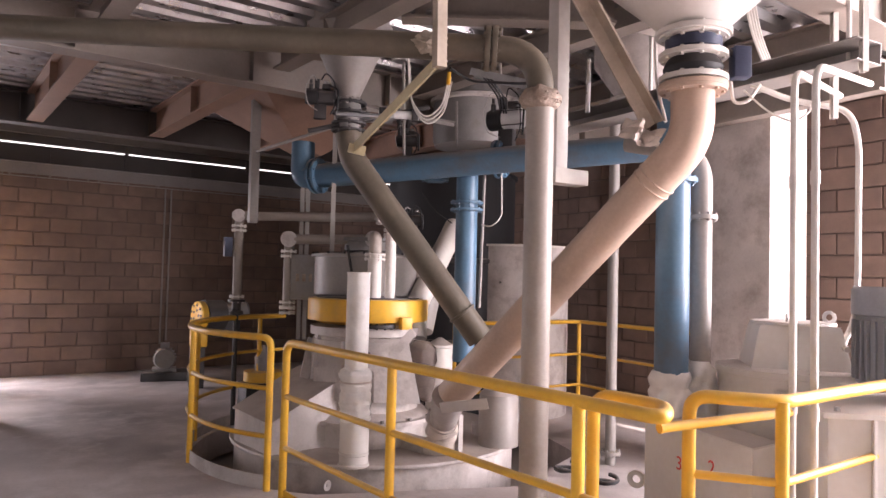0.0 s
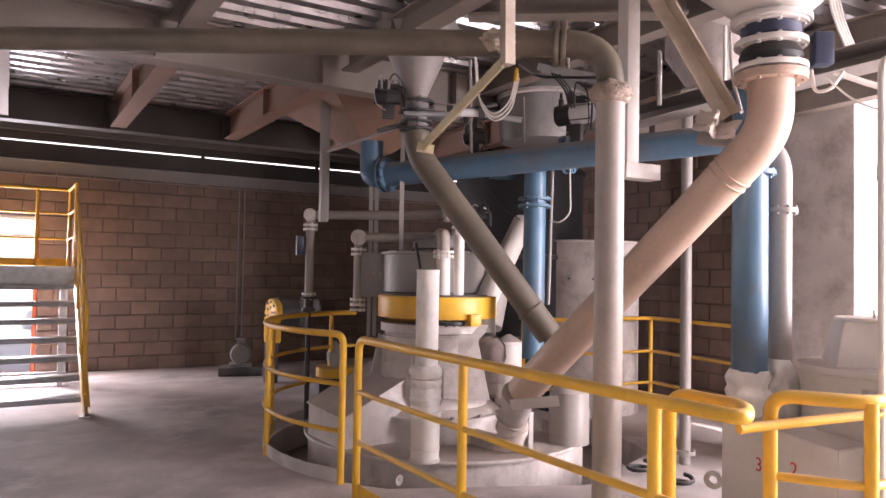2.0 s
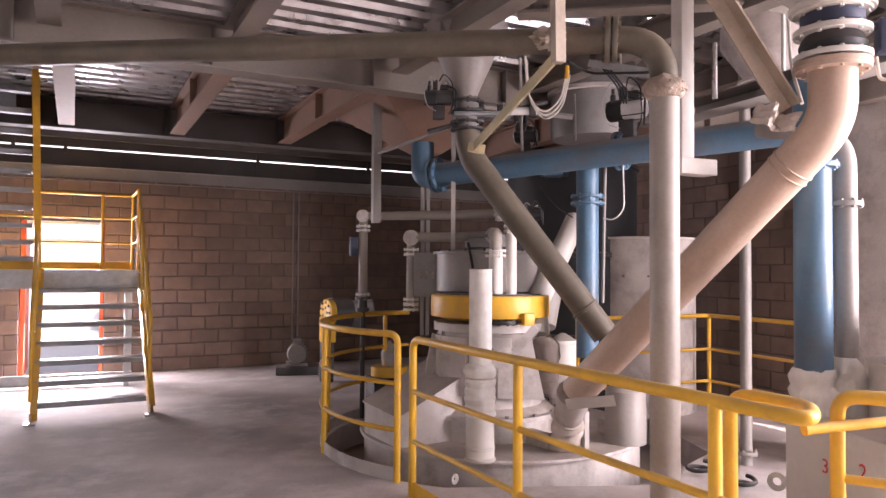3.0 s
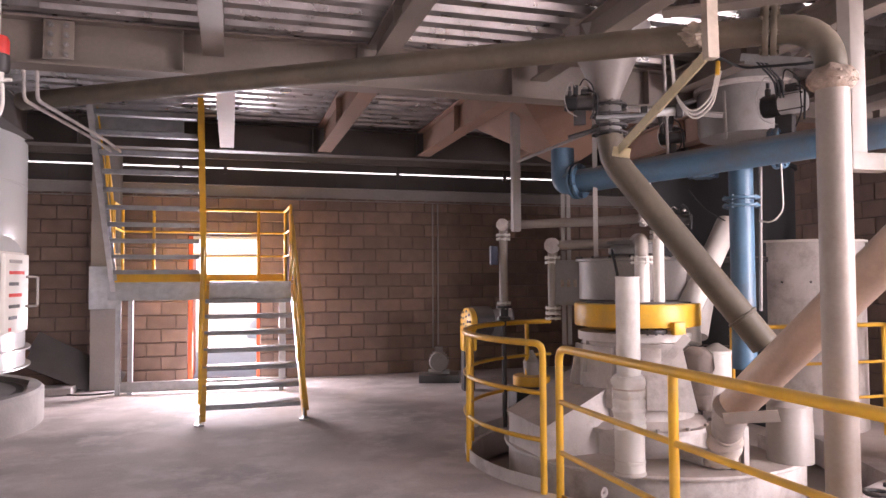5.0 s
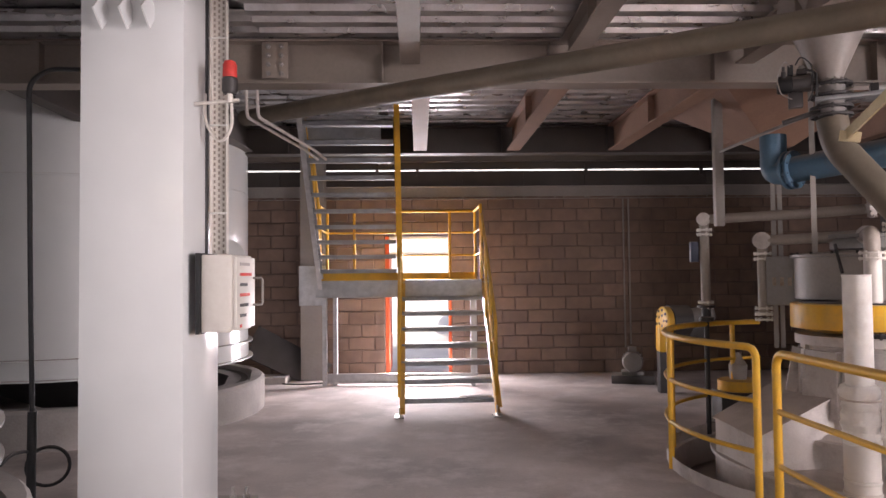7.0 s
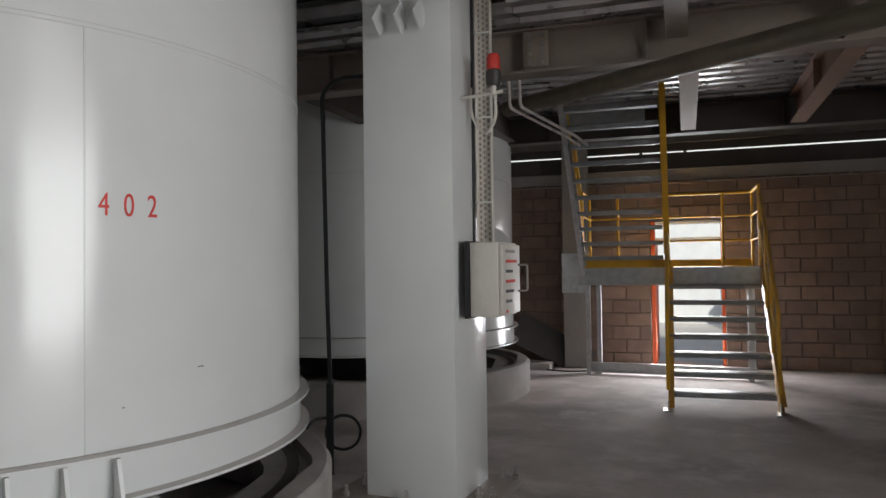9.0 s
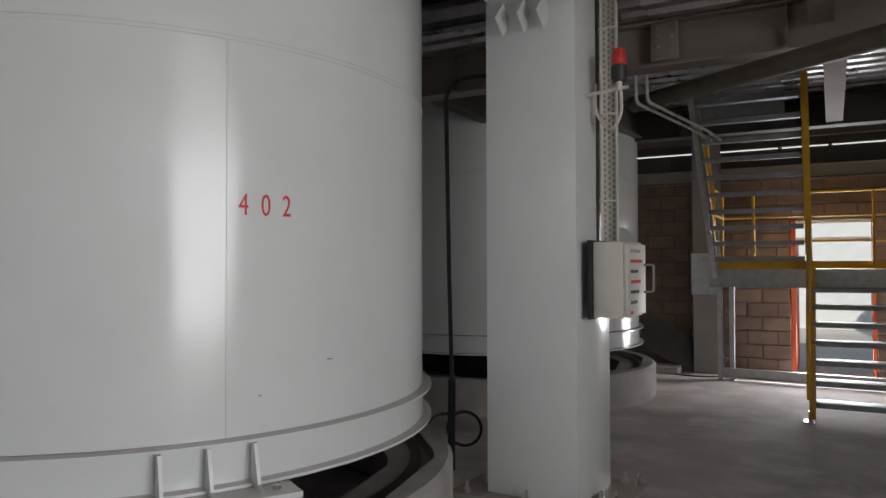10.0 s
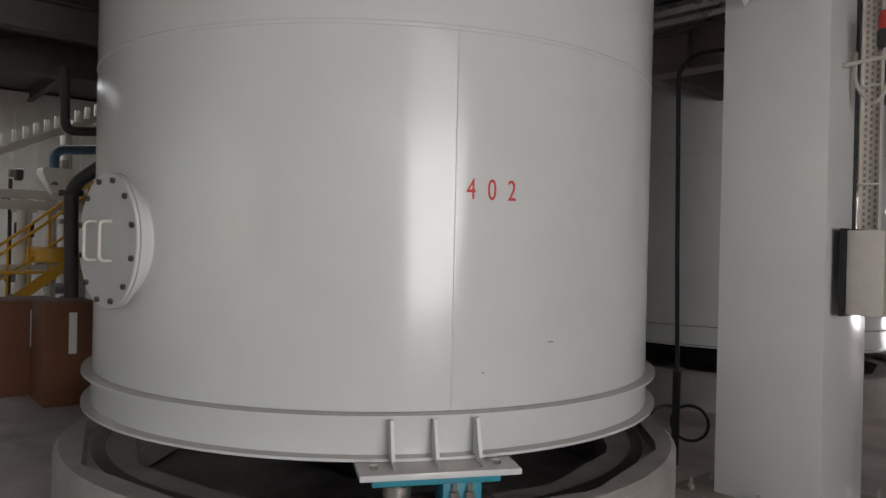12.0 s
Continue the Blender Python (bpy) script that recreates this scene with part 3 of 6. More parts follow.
# manhole on the second silo, only its rim shows
ah = a2 + 0.78
mh = Matrix.Translation((S2[0], S2[1], 1.66)) @ Matrix.Rotation(ah, 4, "Z") @ Matrix.Translation((R2 - 0.06, 0, 0)) @ Matrix.Rotation(math.pi / 2, 4, "Y")
bm = B()
lathe(bm, ((0.3, 0.0), (0.3, 0.17), (0.35, 0.17), (0.35, 0.21), (0.3, 0.21)), mh, 40)
part("manhole_cover", bm, WHITE, s2)
bm = B()
pipe(bm, [mh @ Vector(p) for p in ((-0.1, 0.05, 0.212), (-0.1, 0.05, 0.27), (0.1, 0.05, 0.27), (0.1, 0.05, 0.212))], 0.009, 0.03, 10)
part("handle", bm, CREAM, s2)


# ---- stair to the upper floor ----
STAIR = thing("stair", (-0.6, 9.5, 0), "galvanised steel stair with yellow handrails and a half landing", "stair")
LX0, LX1, UX0, UX1 = -0.5, 0.6, -1.6, -0.53
Y0, LAND_Y, LAND_Z = 8.42, 10.05, 1.5


def stringer(a, b, mat, h=0.2):
    bm = B()
    channel(bm, a, b, h, 0.06, 0.008, 1 if a[0] > (LX0 + UX1) / 2 else -1)
    part("stringer", bm, mat, STAIR)


def tread(x0, x1, y, z):
    bm = B()
    box(bm, (x0, y, z - 0.03), (x1, y + 0.24, z), 0.003)
    box(bm, (x0, y, z - 0.055), (x1, y + 0.015, z - 0.03))
    for i in range(7):
        rod(bm, (x0 + 0.1 + i * (x1 - x0 - 0.2) / 6, y - 0.002, z - 0.03), (x0 + 0.1 + i * (x1 - x0 - 0.2) / 6, y + 0.002, z - 0.03), 0.012, 8)
    part("tread", bm, TREAD, STAIR)


NL = 8
for i in range(NL - 1):
    f = (i + 1) / NL
    tread(LX0 + 0.02, LX1 - 0.02, Y0 + f * (LAND_Y - Y0) - 0.12, LAND_Z * f)
NU = 12
UY1 = 8.05
for i in range(NU):
    f = (i + 1) / NU
    tread(UX0 + 0.02, UX1 - 0.02, LAND_Y + f * (UY1 - LAND_Y) - 0.1, LAND_Z + (UPPER_Z + 0.1 - LAND_Z) * f)
for x in (LX0, LX1):
    stringer((x, Y0 - 0.02, 0.1), (x, LAND_Y, LAND_Z + 0.04), YELLOW)
    bm = B()
    box(bm, (x - 0.05, Y0 - 0.1, 0), (x + 0.05, Y0 + 0.08, 0.015))
    flat(bm, (x, Y0 - 0.02, 0.01), (x, Y0 - 0.02, 0.12), 0.09, 0.012, (0, 1, 0))
    part("foot", bm, GALV, STAIR)
for x in (UX0, UX1):
    stringer((x, LAND_Y, LAND_Z + 0.05), (x, UY1, UPPER_Z + 0.12), GALV if x < -1 else YELLOW)
bm = B()
for y in (LAND_Y, 11.05):
    channel(bm, (UX0 - 0.05, y, LAND_Z), (LX1 + 0.05, y, LAND_Z), 0.2, 0.07, 0.008, 1)
for x in (UX0 - 0.05, LX1 + 0.05):
    channel(bm, (x, LAND_Y, LAND_Z), (x, 11.05, LAND_Z), 0.2, 0.07, 0.008, 1)
part("landing_frame", bm, GALV, STAIR)
bm = B()
box(bm, (UX0, LAND_Y + 0.01, LAND_Z + 0.004), (LX1, 11.04, LAND_Z + 0.03))
part("landing_plate", bm, GALV, STAIR)
for x, y in ((UX0, LAND_Y + 0.9), (LX1 - 0.05, LAND_Y + 0.65), (UX0 + 0.15, 11.0), (LX1, 11.0)):
    bm = B()
    channel(bm, (x, y, 0), (x, y, LAND_Z - 0.2), 0.12, 0.06, 0.008, 1, (0, 1, 0))
    part("leg", bm, GALV, STAIR)
bm = B()
channel(bm, (UX0, LAND_Y + 0.85, 0.17), (LX1, LAND_Y + 0.7, 0.17), 0.14, 0.06, 0.008, 1)
part("cross_brace", bm, GALV, STAIR)


def guard(parent, pts, height, mids, mat, r=0.021, r_mid=0.016, bend=0.08, every=1, toe=0.0, posts=None):
    """Posts with a top rail and mid rails along floor points."""
    pts = [Vector(p) for p in pts]
    up = Vector((0, 0, height))
    bm = B()
    pipe(bm, [p + up for p in pts], r, bend, 12)
    part("top_rail", bm, mat, parent)
    for m in mids:
        bm = B()
        pipe(bm, [p + Vector((0, 0, m)) for p in pts], r_mid, bend, 10)
        part("mid_rail", bm, mat, parent)
    for p in (posts or pts):
        bm = B()
        rod(bm, p, Vector(p) + up, r, 12)
        part("post", bm, mat, parent)
    if toe:
        for a, b in zip(pts, pts[1:]):
            bm = B()
            flat(bm, a + Vector((0, 0, toe / 2 + 0.002)), b + Vector((0, 0, toe / 2 + 0.002)), toe, 0.006)
            part("toe_plate", bm, mat, parent)


ZL = LAND_Z + 0.03
guard(STAIR, [(UX0, LAND_Y + 0.1, ZL), (UX0, 11.0, ZL), (-1.2, 11.0, ZL), (0.22, 11.0, ZL), (LX1, 11.0, ZL), (LX1, LAND_Y + 0.05, ZL)], 1.02, (0.36, 0.7), YELLOW, 0.02, 0.015, 0.06)
bm = B()
box(bm, (UX0, LAND_Y - 0.012, ZL), (LX0, LAND_Y - 0.004, ZL + 0.1))
box(bm, (UX0, 11.045, ZL), (LX1, 11.053, ZL + 0.1))
part("toe_plate", bm, YELLOW, STAIR)


def stair_rail(x, a, b, n):
    bm = B()
    up = Vector((0, 0, 0.95))
    a, b = Vector(a), Vector(b)
    pipe(bm, [a + Vector((0, 0, 0.1)), a + up, b + up, b + Vector((0, 0, 0.1))], 0.02, 0.1, 10)
    part("hand_rail", bm, YELLOW, STAIR)
    bm = B()
    pipe(bm, [a + up * 0.55, b + up * 0.55], 0.015, 0.05, 10)
    part("mid_rail", bm, YELLOW, STAIR)
    for i in range(1, n):
        bm = B()
        p = a.lerp(b, i / n)
        rod(bm, p, p + up, 0.018, 10)
        part("post", bm, YELLOW, STAIR)


for x in (LX0 - 0.0, LX1 + 0.0):
    stair_rail(x, (x, Y0 + 0.02, 0.12), (x, LAND_Y - 0.05, LAND_Z + 0.0), 3)
for x in (UX0, UX1):
    stair_rail(x, (x, LAND_Y - 0.05, LAND_Z + 0.1), (x, UY1 + 0.1, UPPER_Z + 0.05), 4)

turned([STAIR], (0.05, 8.42), 4.5)

# ---- railing round the mill ----
RAIL_H = 1.08


def ring_pt(deg, z=0.0):
    a = radians(deg)
    return (VC.x + RING * math.cos(a), VC.y + RING * math.sin(a), z)


ringr = thing("guard_rail", ring_pt(180), "curved yellow tubular guard rail with a toe plate", "railing", "guard rails")
arc = [ring_pt(a) for a in range(215, 98, -6)]
bm = B()
pipe(bm, [arc[0], (arc[0][0], arc[0][1], RAIL_H)] + [(x, y, RAIL_H) for x, y, z in arc[1:]], 0.026, 0.09, 14)
part("top_rail", bm, YELLOW, ringr)
for m in (0.38, 0.72):
    bm = B()
    pipe(bm, [(x, y, m) for x, y, z in arc], 0.018, 0.03, 12)
    part("mid_rail", bm, YELLOW, ringr)
for d in (177, 150, 112):
    bm = B()
    rod(bm, ring_pt(d), ring_pt(d, RAIL_H), 0.024, 14)
    part("post", bm, YELLOW, ringr)
for a, b in zip(arc, arc[1:]):
    bm = B()
    flat(bm, Vector(a) + Vector((0, 0, 0.055)), Vector(b) + Vector((0, 0, 0.055)), 0.1, 0.006)
    part("toe_plate", bm, POWDER, ringr, "dusty grey toe plate")

FA = Vector((2.213, 4.847, 1.08))
FB = Vector((2.46, 1.868, 1.08))
FA.z = FB.z = 0
front = thing("guard_rail", FA, "straight yellow tubular guard rail beside the mill", "railing", "guard rails")
FC = Vector((2.631, 2.278, 1.08))
FC.z = 0
u = (FB - FA).normalized()
bm = B()
pipe(bm, [FA, FA + Vector((0, 0, RAIL_H)), FB + Vector((0, 0, RAIL_H)), FC + Vector((0, 0, RAIL_H)) + u * 0.25, FC + Vector((0, 0, RAIL_H)) - u * 0.1, FC - u * 0.1], 0.027, 0.1, 14)
part("top_rail", bm, YELLOW, front)
for m in (0.38, 0.72):
    bm = B()
    e = FB.copy()
    pipe(bm, [FA + Vector((0, 0, m)), e + Vector((0, 0, m))], 0.018, 0.05, 12)
    part("mid_rail", bm, YELLOW, front)
for q in ((2.32, 3.56, 1.06), (2.408, 2.256, 1.03)):
    bm = B()
    p = FA + u * ((Vector((q[0], q[1], 0)) - FA).dot(u))
    rod(bm, p, p + Vector((0, 0, RAIL_H)), 0.026, 14)
    part("post", bm, YELLOW, front)
bm = B()
flat(bm, FA + Vector((0, 0, 0.055)), FB + Vector((0, 0, 0.055)), 0.1, 0.006)
part("toe_plate", bm, YELLOW, front)

# gate bar and side railing
GA = Vector((2.966, 2.175, 1.08))
GB = Vector((3.186, 1.901, 1.08))
GC = Vector((4.142, 1.976, 1.08))
GC2 = GC + (GC - GB) * 1.2
side = thing("guard_rail", (GA.x, GA.y, 0), "yellow tubular guard rail by the drive platform", "railing", "guard rails")
bm = B()
pipe(bm, [(GA.x, GA.y, 0), GA, GB, GC2], 0.028, 0.08, 14)
part("top_rail", bm, YELLOW, side)
bm = B()
rod(bm, (GB.x, GB.y, 0), GB, 0.026)
part("post", bm, YELLOW, side)
bm = B()
rod(bm, (GC2.x, GC2.y, 0), GC2, 0.026)
part("post", bm, YELLOW, side)
for m in (0.45, 0.76):
    bm = B()
    pipe(bm, [(GA.x, GA.y, m), (GB.x, GB.y, m), (GC2.x, GC2.y, m)], 0.018, 0.05, 12)
    part("mid_rail", bm, YELLOW, side)
bar = Vector((2.762, 2.152, 0.968)), Vector((3.419, 2.014, 1.002))
bm = B()
rod(bm, bar[0], bar[1], 0.02)
gate = part("gate_bar", bm, YELLOW, side, "loose yellow gate bar hooked on the rail")
bm = B()
rod(bm, bar[0] - (bar[1] - bar[0]).normalized() * 0.003, bar[0] + (bar[1] - bar[0]).normalized() * 0.01, 0.022)
part("end_cap", bm, YELLOW, gate)

# rails behind the mill, along the block wall
back = thing("guard_rail", (6.15, 6.22, 0), "yellow guard rail along the block wall behind the mill", "railing", "guard rails")
guard(back, [(4.46, 6.2, 0), (6.15, 6.22, 0), (6.06, 4.3, 0)], 1.08, (0.38, 0.72), YELLOW, 0.022, 0.016, 0.08)


# ---- the mill ----
MILL = thing("mill", (VC.x, VC.y, -2.1), "dusty grey vertical mill sunk in a round pit", "mill")
mv = Matrix.Translation((VC.x, VC.y, 0))
bm = B()
lathe(bm, ((1.2, -2.1), (1.25, -2.1), (1.25, 0.1), (1.285, 0.1), (1.29, 0.115), (1.285, 0.13), (1.0, 0.135)), mv, 96)
part("base_drum", bm, POWDER, MILL)
TC = Vector((3.373, 5.966, 0.978))
mt = Matrix.Translation((TC.x, TC.y, 0))
bm = B()
lathe(bm, ((0.56, 0.135), (0.56, 0.3), (0.61, 0.31), (0.61, 0.345), (0.56, 0.35), (0.53, 0.38), (0.46, 0.4), (0.46, 1.02), (0.5, 1.03), (0.5, 1.1)), mt, 48)
trunk = part("trunk", bm, POWDER, MILL)
for k in range(14):
    bm = B()
    a = 2 * math.pi * k / 14
    lathe(bm, ((0.018, 0.345), (0.018, 0.37)), mt @ Matrix.Translation((0.585 * math.cos(a), 0.585 * math.sin(a), 0)), 6)
    part("bolt", bm, GREY, trunk)
# access panels round the trunk
for k in range(8):
    a = radians(45 * k + 20)
    mm = mt @ Matrix.Rotation(a, 4, "Z")
    p = part("access_panel", box(B(), (0.43, -0.165, 0.5), (0.478, 0.165, 0.99), 0.004, mm), POWDER, MILL)
    bm = B()
    for z in (0.58, 0.9):
        lathe(bm, ((0.014, -0.01), (0.014, 0.022)), mm @ Matrix.Translation((0.478, 0, z)) @ Matrix.Rotation(math.pi / 2, 4, "Y"), 6)
    part("latch", bm, DARK, p)
bm = B()
lathe(bm, ((0.4, 1.12), (0.5, 1.15), (0.528, 1.152), (0.53, 1.16), (0.53, 1.325), (0.524, 1.337), (0.515, 1.34), (0.3, 1.345)), mt, 56)
guard = part("drive_guard", bm, YELLOW, MILL, "yellow round drive guard")
part("top_plate", lathe(B(), ((0.46, 1.343), (0.46, 1.352), (0.2, 1.356)), mt, 40), DARK, guard)
bm = B()
part("guard_notch", box(bm, (-0.05, -0.03, 1.06), (0.05, 0.03, 1.16), 0.004, Matrix.Translation((3.448, 5.416, 1.14)) @ Matrix.Translation((0, 0, -1.1))), YELLOW, MILL)
# classifier drum above
DC = Vector((3.493, 6.242, 1.476))
md = Matrix.Translation((DC.x, DC.y, 0))
drum = part("classifier_drum", lathe(B(), ((0.36, 1.36), (0.49, 1.365), (0.49, 1.7), (0.52, 1.705), (0.52, 1.725), (0.46, 1.735), (0.1, 1.76)), md, 56), GREY, MILL)
for k in range(18):
    a = 2 * math.pi * k / 18
    part("bolt", lathe(B(), ((0.012, 1.725), (0.012, 1.745)), md @ Matrix.Translation((0.505 * math.cos(a), 0.505 * math.sin(a), 0)), 6), DARK, drum)
part("drum_collar", lathe(B(), ((0.2, 1.76), (0.22, 1.77), (0.22, 1.85), (0.25, 1.855), (0.25, 1.885), (0.08, 1.89)), md, 32), SHADEGREY, drum)
# side cabinet of the classifier with latches and an illegible stencil
mh = Matrix.Translation((3.2, 6.62, 0)) @ Matrix.Rotation(radians(-32), 4, "Z")
house = part("side_cabinet", box(B(), (-0.26, -0.2, 1.3), (0.3, 0.2, 1.72), 0.012, mh), SHADEGREY, MILL)
for x in (-0.21, -0.15, -0.09):
    part("stencil_bar", box(B(), (x, -0.2035, 1.47), (x + 0.03, -0.2015, 1.54), 0, mh), CRUST, house)
for z in (1.42, 1.6):
    part("latch", box(B(), (0.14, -0.215, z), (0.17, -0.201, z + 0.07), 0.003, mh), DARK, house)
part("door_leaf", box(B(), (0.0, -0.208, 1.34), (0.27, -0.2012, 1.69), 0.002, mh), SHADEGREY, house)
# cone joining the drum to the return pipe
part("return_cone", rod(B(), (3.98, 6.0, 1.66), (3.8, 5.74, 1.05), 0.2, 28, 0.1), GREY, MILL)
# sloping inlet cover on the rim
top = [Vector(p) for p in ((2.308, 6.282, 0.398), (2.93, 6.437, 0.692), (3.063, 5.727, 0.686), (2.388, 5.625, 0.371))]
bm = B()
rings(bm, [[Vector((p.x, p.y, 0.13)) for p in top], top])
bmesh.ops.recalc_face_normals(bm, faces=bm.faces)
cov = part("sloping_cover", bm, POWDER, MILL)
bm = B()
d = Vector((0, 0, 0.012))
rings(bm, [[c + (p - c) * 1.05 + d * k for p in top] for c in [sum(top, Vector()) / 4] for k in (0.2, 1.2)])
bmesh.ops.recalc_face_normals(bm, faces=bm.faces)
part("cover_lip", bm, POWDER, cov)
# upright vent pipe with a canvas sleeve
f0, f1 = Vector((2.844, 5.079, 0.22)), Vector((2.834, 5.083, 1.564))
f1 = Vector((f0.x, f0.y, f1.z))
f0.z = 0.13
zs0, zs1 = (2.83, 5.081, 0.483)[2], (2.822, 5.085, 0.849)[2]
mm = Matrix.Translation((f0.x, f0.y, 0))
lathe_base = ((0.11, 0.13), (0.117, 0.14), (0.117, 0.15), (0.108, 0.16), (0.108, 0.215), (0.113, 0.22), (0.113, 0.235), (0.108, 0.24), (0.108, zs0 + 0.02))
vent = part("vent_stub", lathe(B(), lathe_base, mm, 32), CREAM, MILL)
bm = B()
pr = [(0.109, zs0 - 0.02), (0.119, zs0 - 0.015), (0.119, zs0 + 0.012), (0.113, zs0 + 0.016)]
zc = zs1 - 0.1
for i in range(12):
    pr.append((0.114 + 0.006 * math.sin(i * 2.1), zs0 + 0.02 + (zc - zs0 - 0.02) * i / 11))
pr += [(0.108, zc + 0.004), (0.124, zc + 0.03), (0.126, zc + 0.06), (0.112, zs1 - 0.012), (0.088, zs1)]
lathe(bm, pr, mm, 44)
for v in bm.verts:
    v.co += Vector((noise.noise(v.co * 11), noise.noise(v.co * 17 + Vector((5, 0, 0))), 0.4 * noise.noise(v.co * 23))) * 0.018
sleeve = part("canvas_sleeve", bm, WRAP, MILL, "crumpled white cloth sleeve tied round the pipe")
part("tie_band", lathe(B(), ((0.112, zc - 0.006), (0.12, zc - 0.004), (0.12, zc + 0.006), (0.112, zc + 0.008)), mm, 32), CANVAS, sleeve)
bm = B()
lathe(bm, ((0.086, 0.8), (0.086, f1.z - 0.01), (0.09, f1.z - 0.008), (0.09, f1.z), (0.078, f1.z), (0.078, f1.z - 0.2)), mm, 32)
part("vent_pipe", bm, WRAP, MILL, "off-white vent pipe")
# short channels welded on the lid
for a, b in (((3.349, 5.818, 0.25), (3.471, 5.135, 0.25)), ((4.254, 5.578, 0.25), (4.181, 5.018, 0.25))):
    bm = B()
    channel(bm, a, b, 0.115, 0.07, 0.008, -1)
    part("lid_channel", bm, POWDER, MILL)
# drum filter on the lid
q = Vector((4.226, 5.143, 0.331))
bm = B()
lathe(bm, ((0.17, 0.13), (0.17, 0.42), (0.165, 0.43), (0.165, 0.56), (0.13, 0.6), (0.03, 0.615), (0.03, 0.64), (0.012, 0.645)), Matrix.Translation((q.x, q.y, 0)), 28)
part("filter_pot", bm, GREY, MILL)
# steady plate
q = Vector((3.721, 4.986, 0.135))
bm = B()
channel(bm, (q.x, q.y, 0.13), (q.x, q.y, 0.46), 0.05, 0.04, 0.006, 1, (0, 1, 0))
part("steady_post", bm, POWDER, MILL)
a, b = Vector((3.17, 4.41, 0.643)), Vector((3.409, 4.186, 0.69))
bm = B()
flat(bm, a, b, 0.09, 0.006, (0, -0.7, 1))
part("steady_plate", bm, CREAM, MILL)
# lifting lugs
for px in ((2.683, 5.186, -0.064),):
    bm = B()
    lathe(bm, ((0.016, -0.008), (0.04, -0.008), (0.04, 0.008), (0.016, 0.008)), Matrix.Translation((px[0], px[1], -0.02)) @ Matrix.Rotation(radians(25), 4, "Z") @ Matrix.Rotation(math.pi / 2, 4, "X"), 18, caps=False)
    part("lifting_lug", bm, POWDER, MILL)
# braces, duct and leather boot at the trunk's side
qa, qb, qc, qd = Vector((3.218, 5.535, 1.015)), Vector((3.466, 5.4, 1.02)), Vector((3.54, 5.299, 0.499)), Vector((3.207, 5.485, 0.501))
back = Vector((0.25, 0.55, 0)).normalized()
bm = B()
rings(bm, [[p + back * k for p in (qa, qb, qc, qd)] for k in (0, 0.012)])
bmesh.ops.recalc_face_normals(bm, faces=bm.faces)
part("side_gusset", bm, POWDER, MILL)
bm = B()
rings(bm, [[p + back * k for p in (qb, qb + back * 0.3, qc + back * 0.3, qc)] for k in (0.014, 0.02)])
bmesh.ops.recalc_face_normals(bm, faces=bm.faces)
part("side_gusset", bm, POWDER, MILL)
part("trunk_brace", flat(B(), (3.455, 5.291, 1.095), (3.298, 5.38, 0.888), 0.07, 0.008), POWDER, MILL)
part("duct_stub", rod(B(), (3.316, 5.597, 0.969), (3.313, 5.599, 1.102), 0.1, 24), TAUPE, MILL)
part("duct_flange", flange(B(), (3.289, 5.555, 1.12), (3.287, 5.556, 1.257), 0.125, 0.03, 10, 0.011), DARK, MILL)
bm = B()
u0, u1 = Vector((3.679, 5.448, 0.493)), Vector((3.636, 5.474, 1.01))
lathe(bm, ((0.06, 0), (0.075, 0.05), (0.07, 0.14), (0.09, 0.2), (0.1, 0.27), (0.12, 0.33), (0.125, 0.42), (0.1, 0.47), (0.06, 0.5)), frame_of(u0, u1), 28)
for v in bm.verts:
    v.co += Vector((noise.noise(v.co * 12), noise.noise(v.co * 12 + Vector((4, 0, 0))), noise.noise(v.co * 9))) * 0.035
part("leather_boot", bm, BOOT, MILL, "dark brown crumpled boot")
part("return_drum", lathe(B(), ((0.12, 0.13), (0.12, 0.9), (0.13, 0.905), (0.13, 0.93), (0.11, 0.935), (0.02, 0.99)), Matrix.Translation(((4.013, 5.77, 0.933)[0], (4.013, 5.77, 0.933)[1], 0)), 28), CREAM, MILL)
# raking stays from lid to trunk
for a, b in (((2.879, 5.914, 0.76), (2.936, 5.944, 1.045)), ((2.822, 6.045, 0.65), (2.915, 6.116, 0.982))):
    part("trunk_stay", flat(B(), a, b, 0.09, 0.012, (1, 0.2, 0)), POWDER, MILL)

# ---- pipes ----
def pipe_run(name, pts, r, mat, label, bend=0.2, flanges=(), fl_mat=None, fl_r=1.45):
    t = thing(name, pts[-1], label, "pipe")
    bm = B()
    pipe(bm, pts, r, bend, 28)
    part("tube", bm, mat, t)
    for at, to in flanges:
        bm = B()
        flange(bm, at, to, r * fl_r, 0.03)
        part("flange", bm, fl_mat or mat, t)
    return t


# long horizontal pipe, elbow and drop
OZ = 2.74
oa = Vector((-1.19, 6.15, 2.97))
foot = Vector((2.89, 3.076, 1.238))
corner = Vector((foot.x, foot.y, OZ))
od = (corner - oa).normalized()
t = pipe_run("conveying_pipe", [oa - od * 0.6, corner, Vector((foot.x, foot.y, 0.0))], 0.07, OLIVE, "long dusty olive conveying pipe with an elbow drop", 0.22)
c = corner - od * 0.26
for k in (-0.018, 0.018):
    bm = B()
    flange(bm, c + od * k, c + od * (k + 0.1), 0.12, 0.028)
    part("flange", bm, OLIVE, t)
bm = B()
flange(bm, Vector((foot.x, foot.y, OZ - 0.26)), Vector((foot.x, foot.y, OZ)), 0.112, 0.026)
part("flange", bm, CRUST, t, "rusty flange")
bm = B()
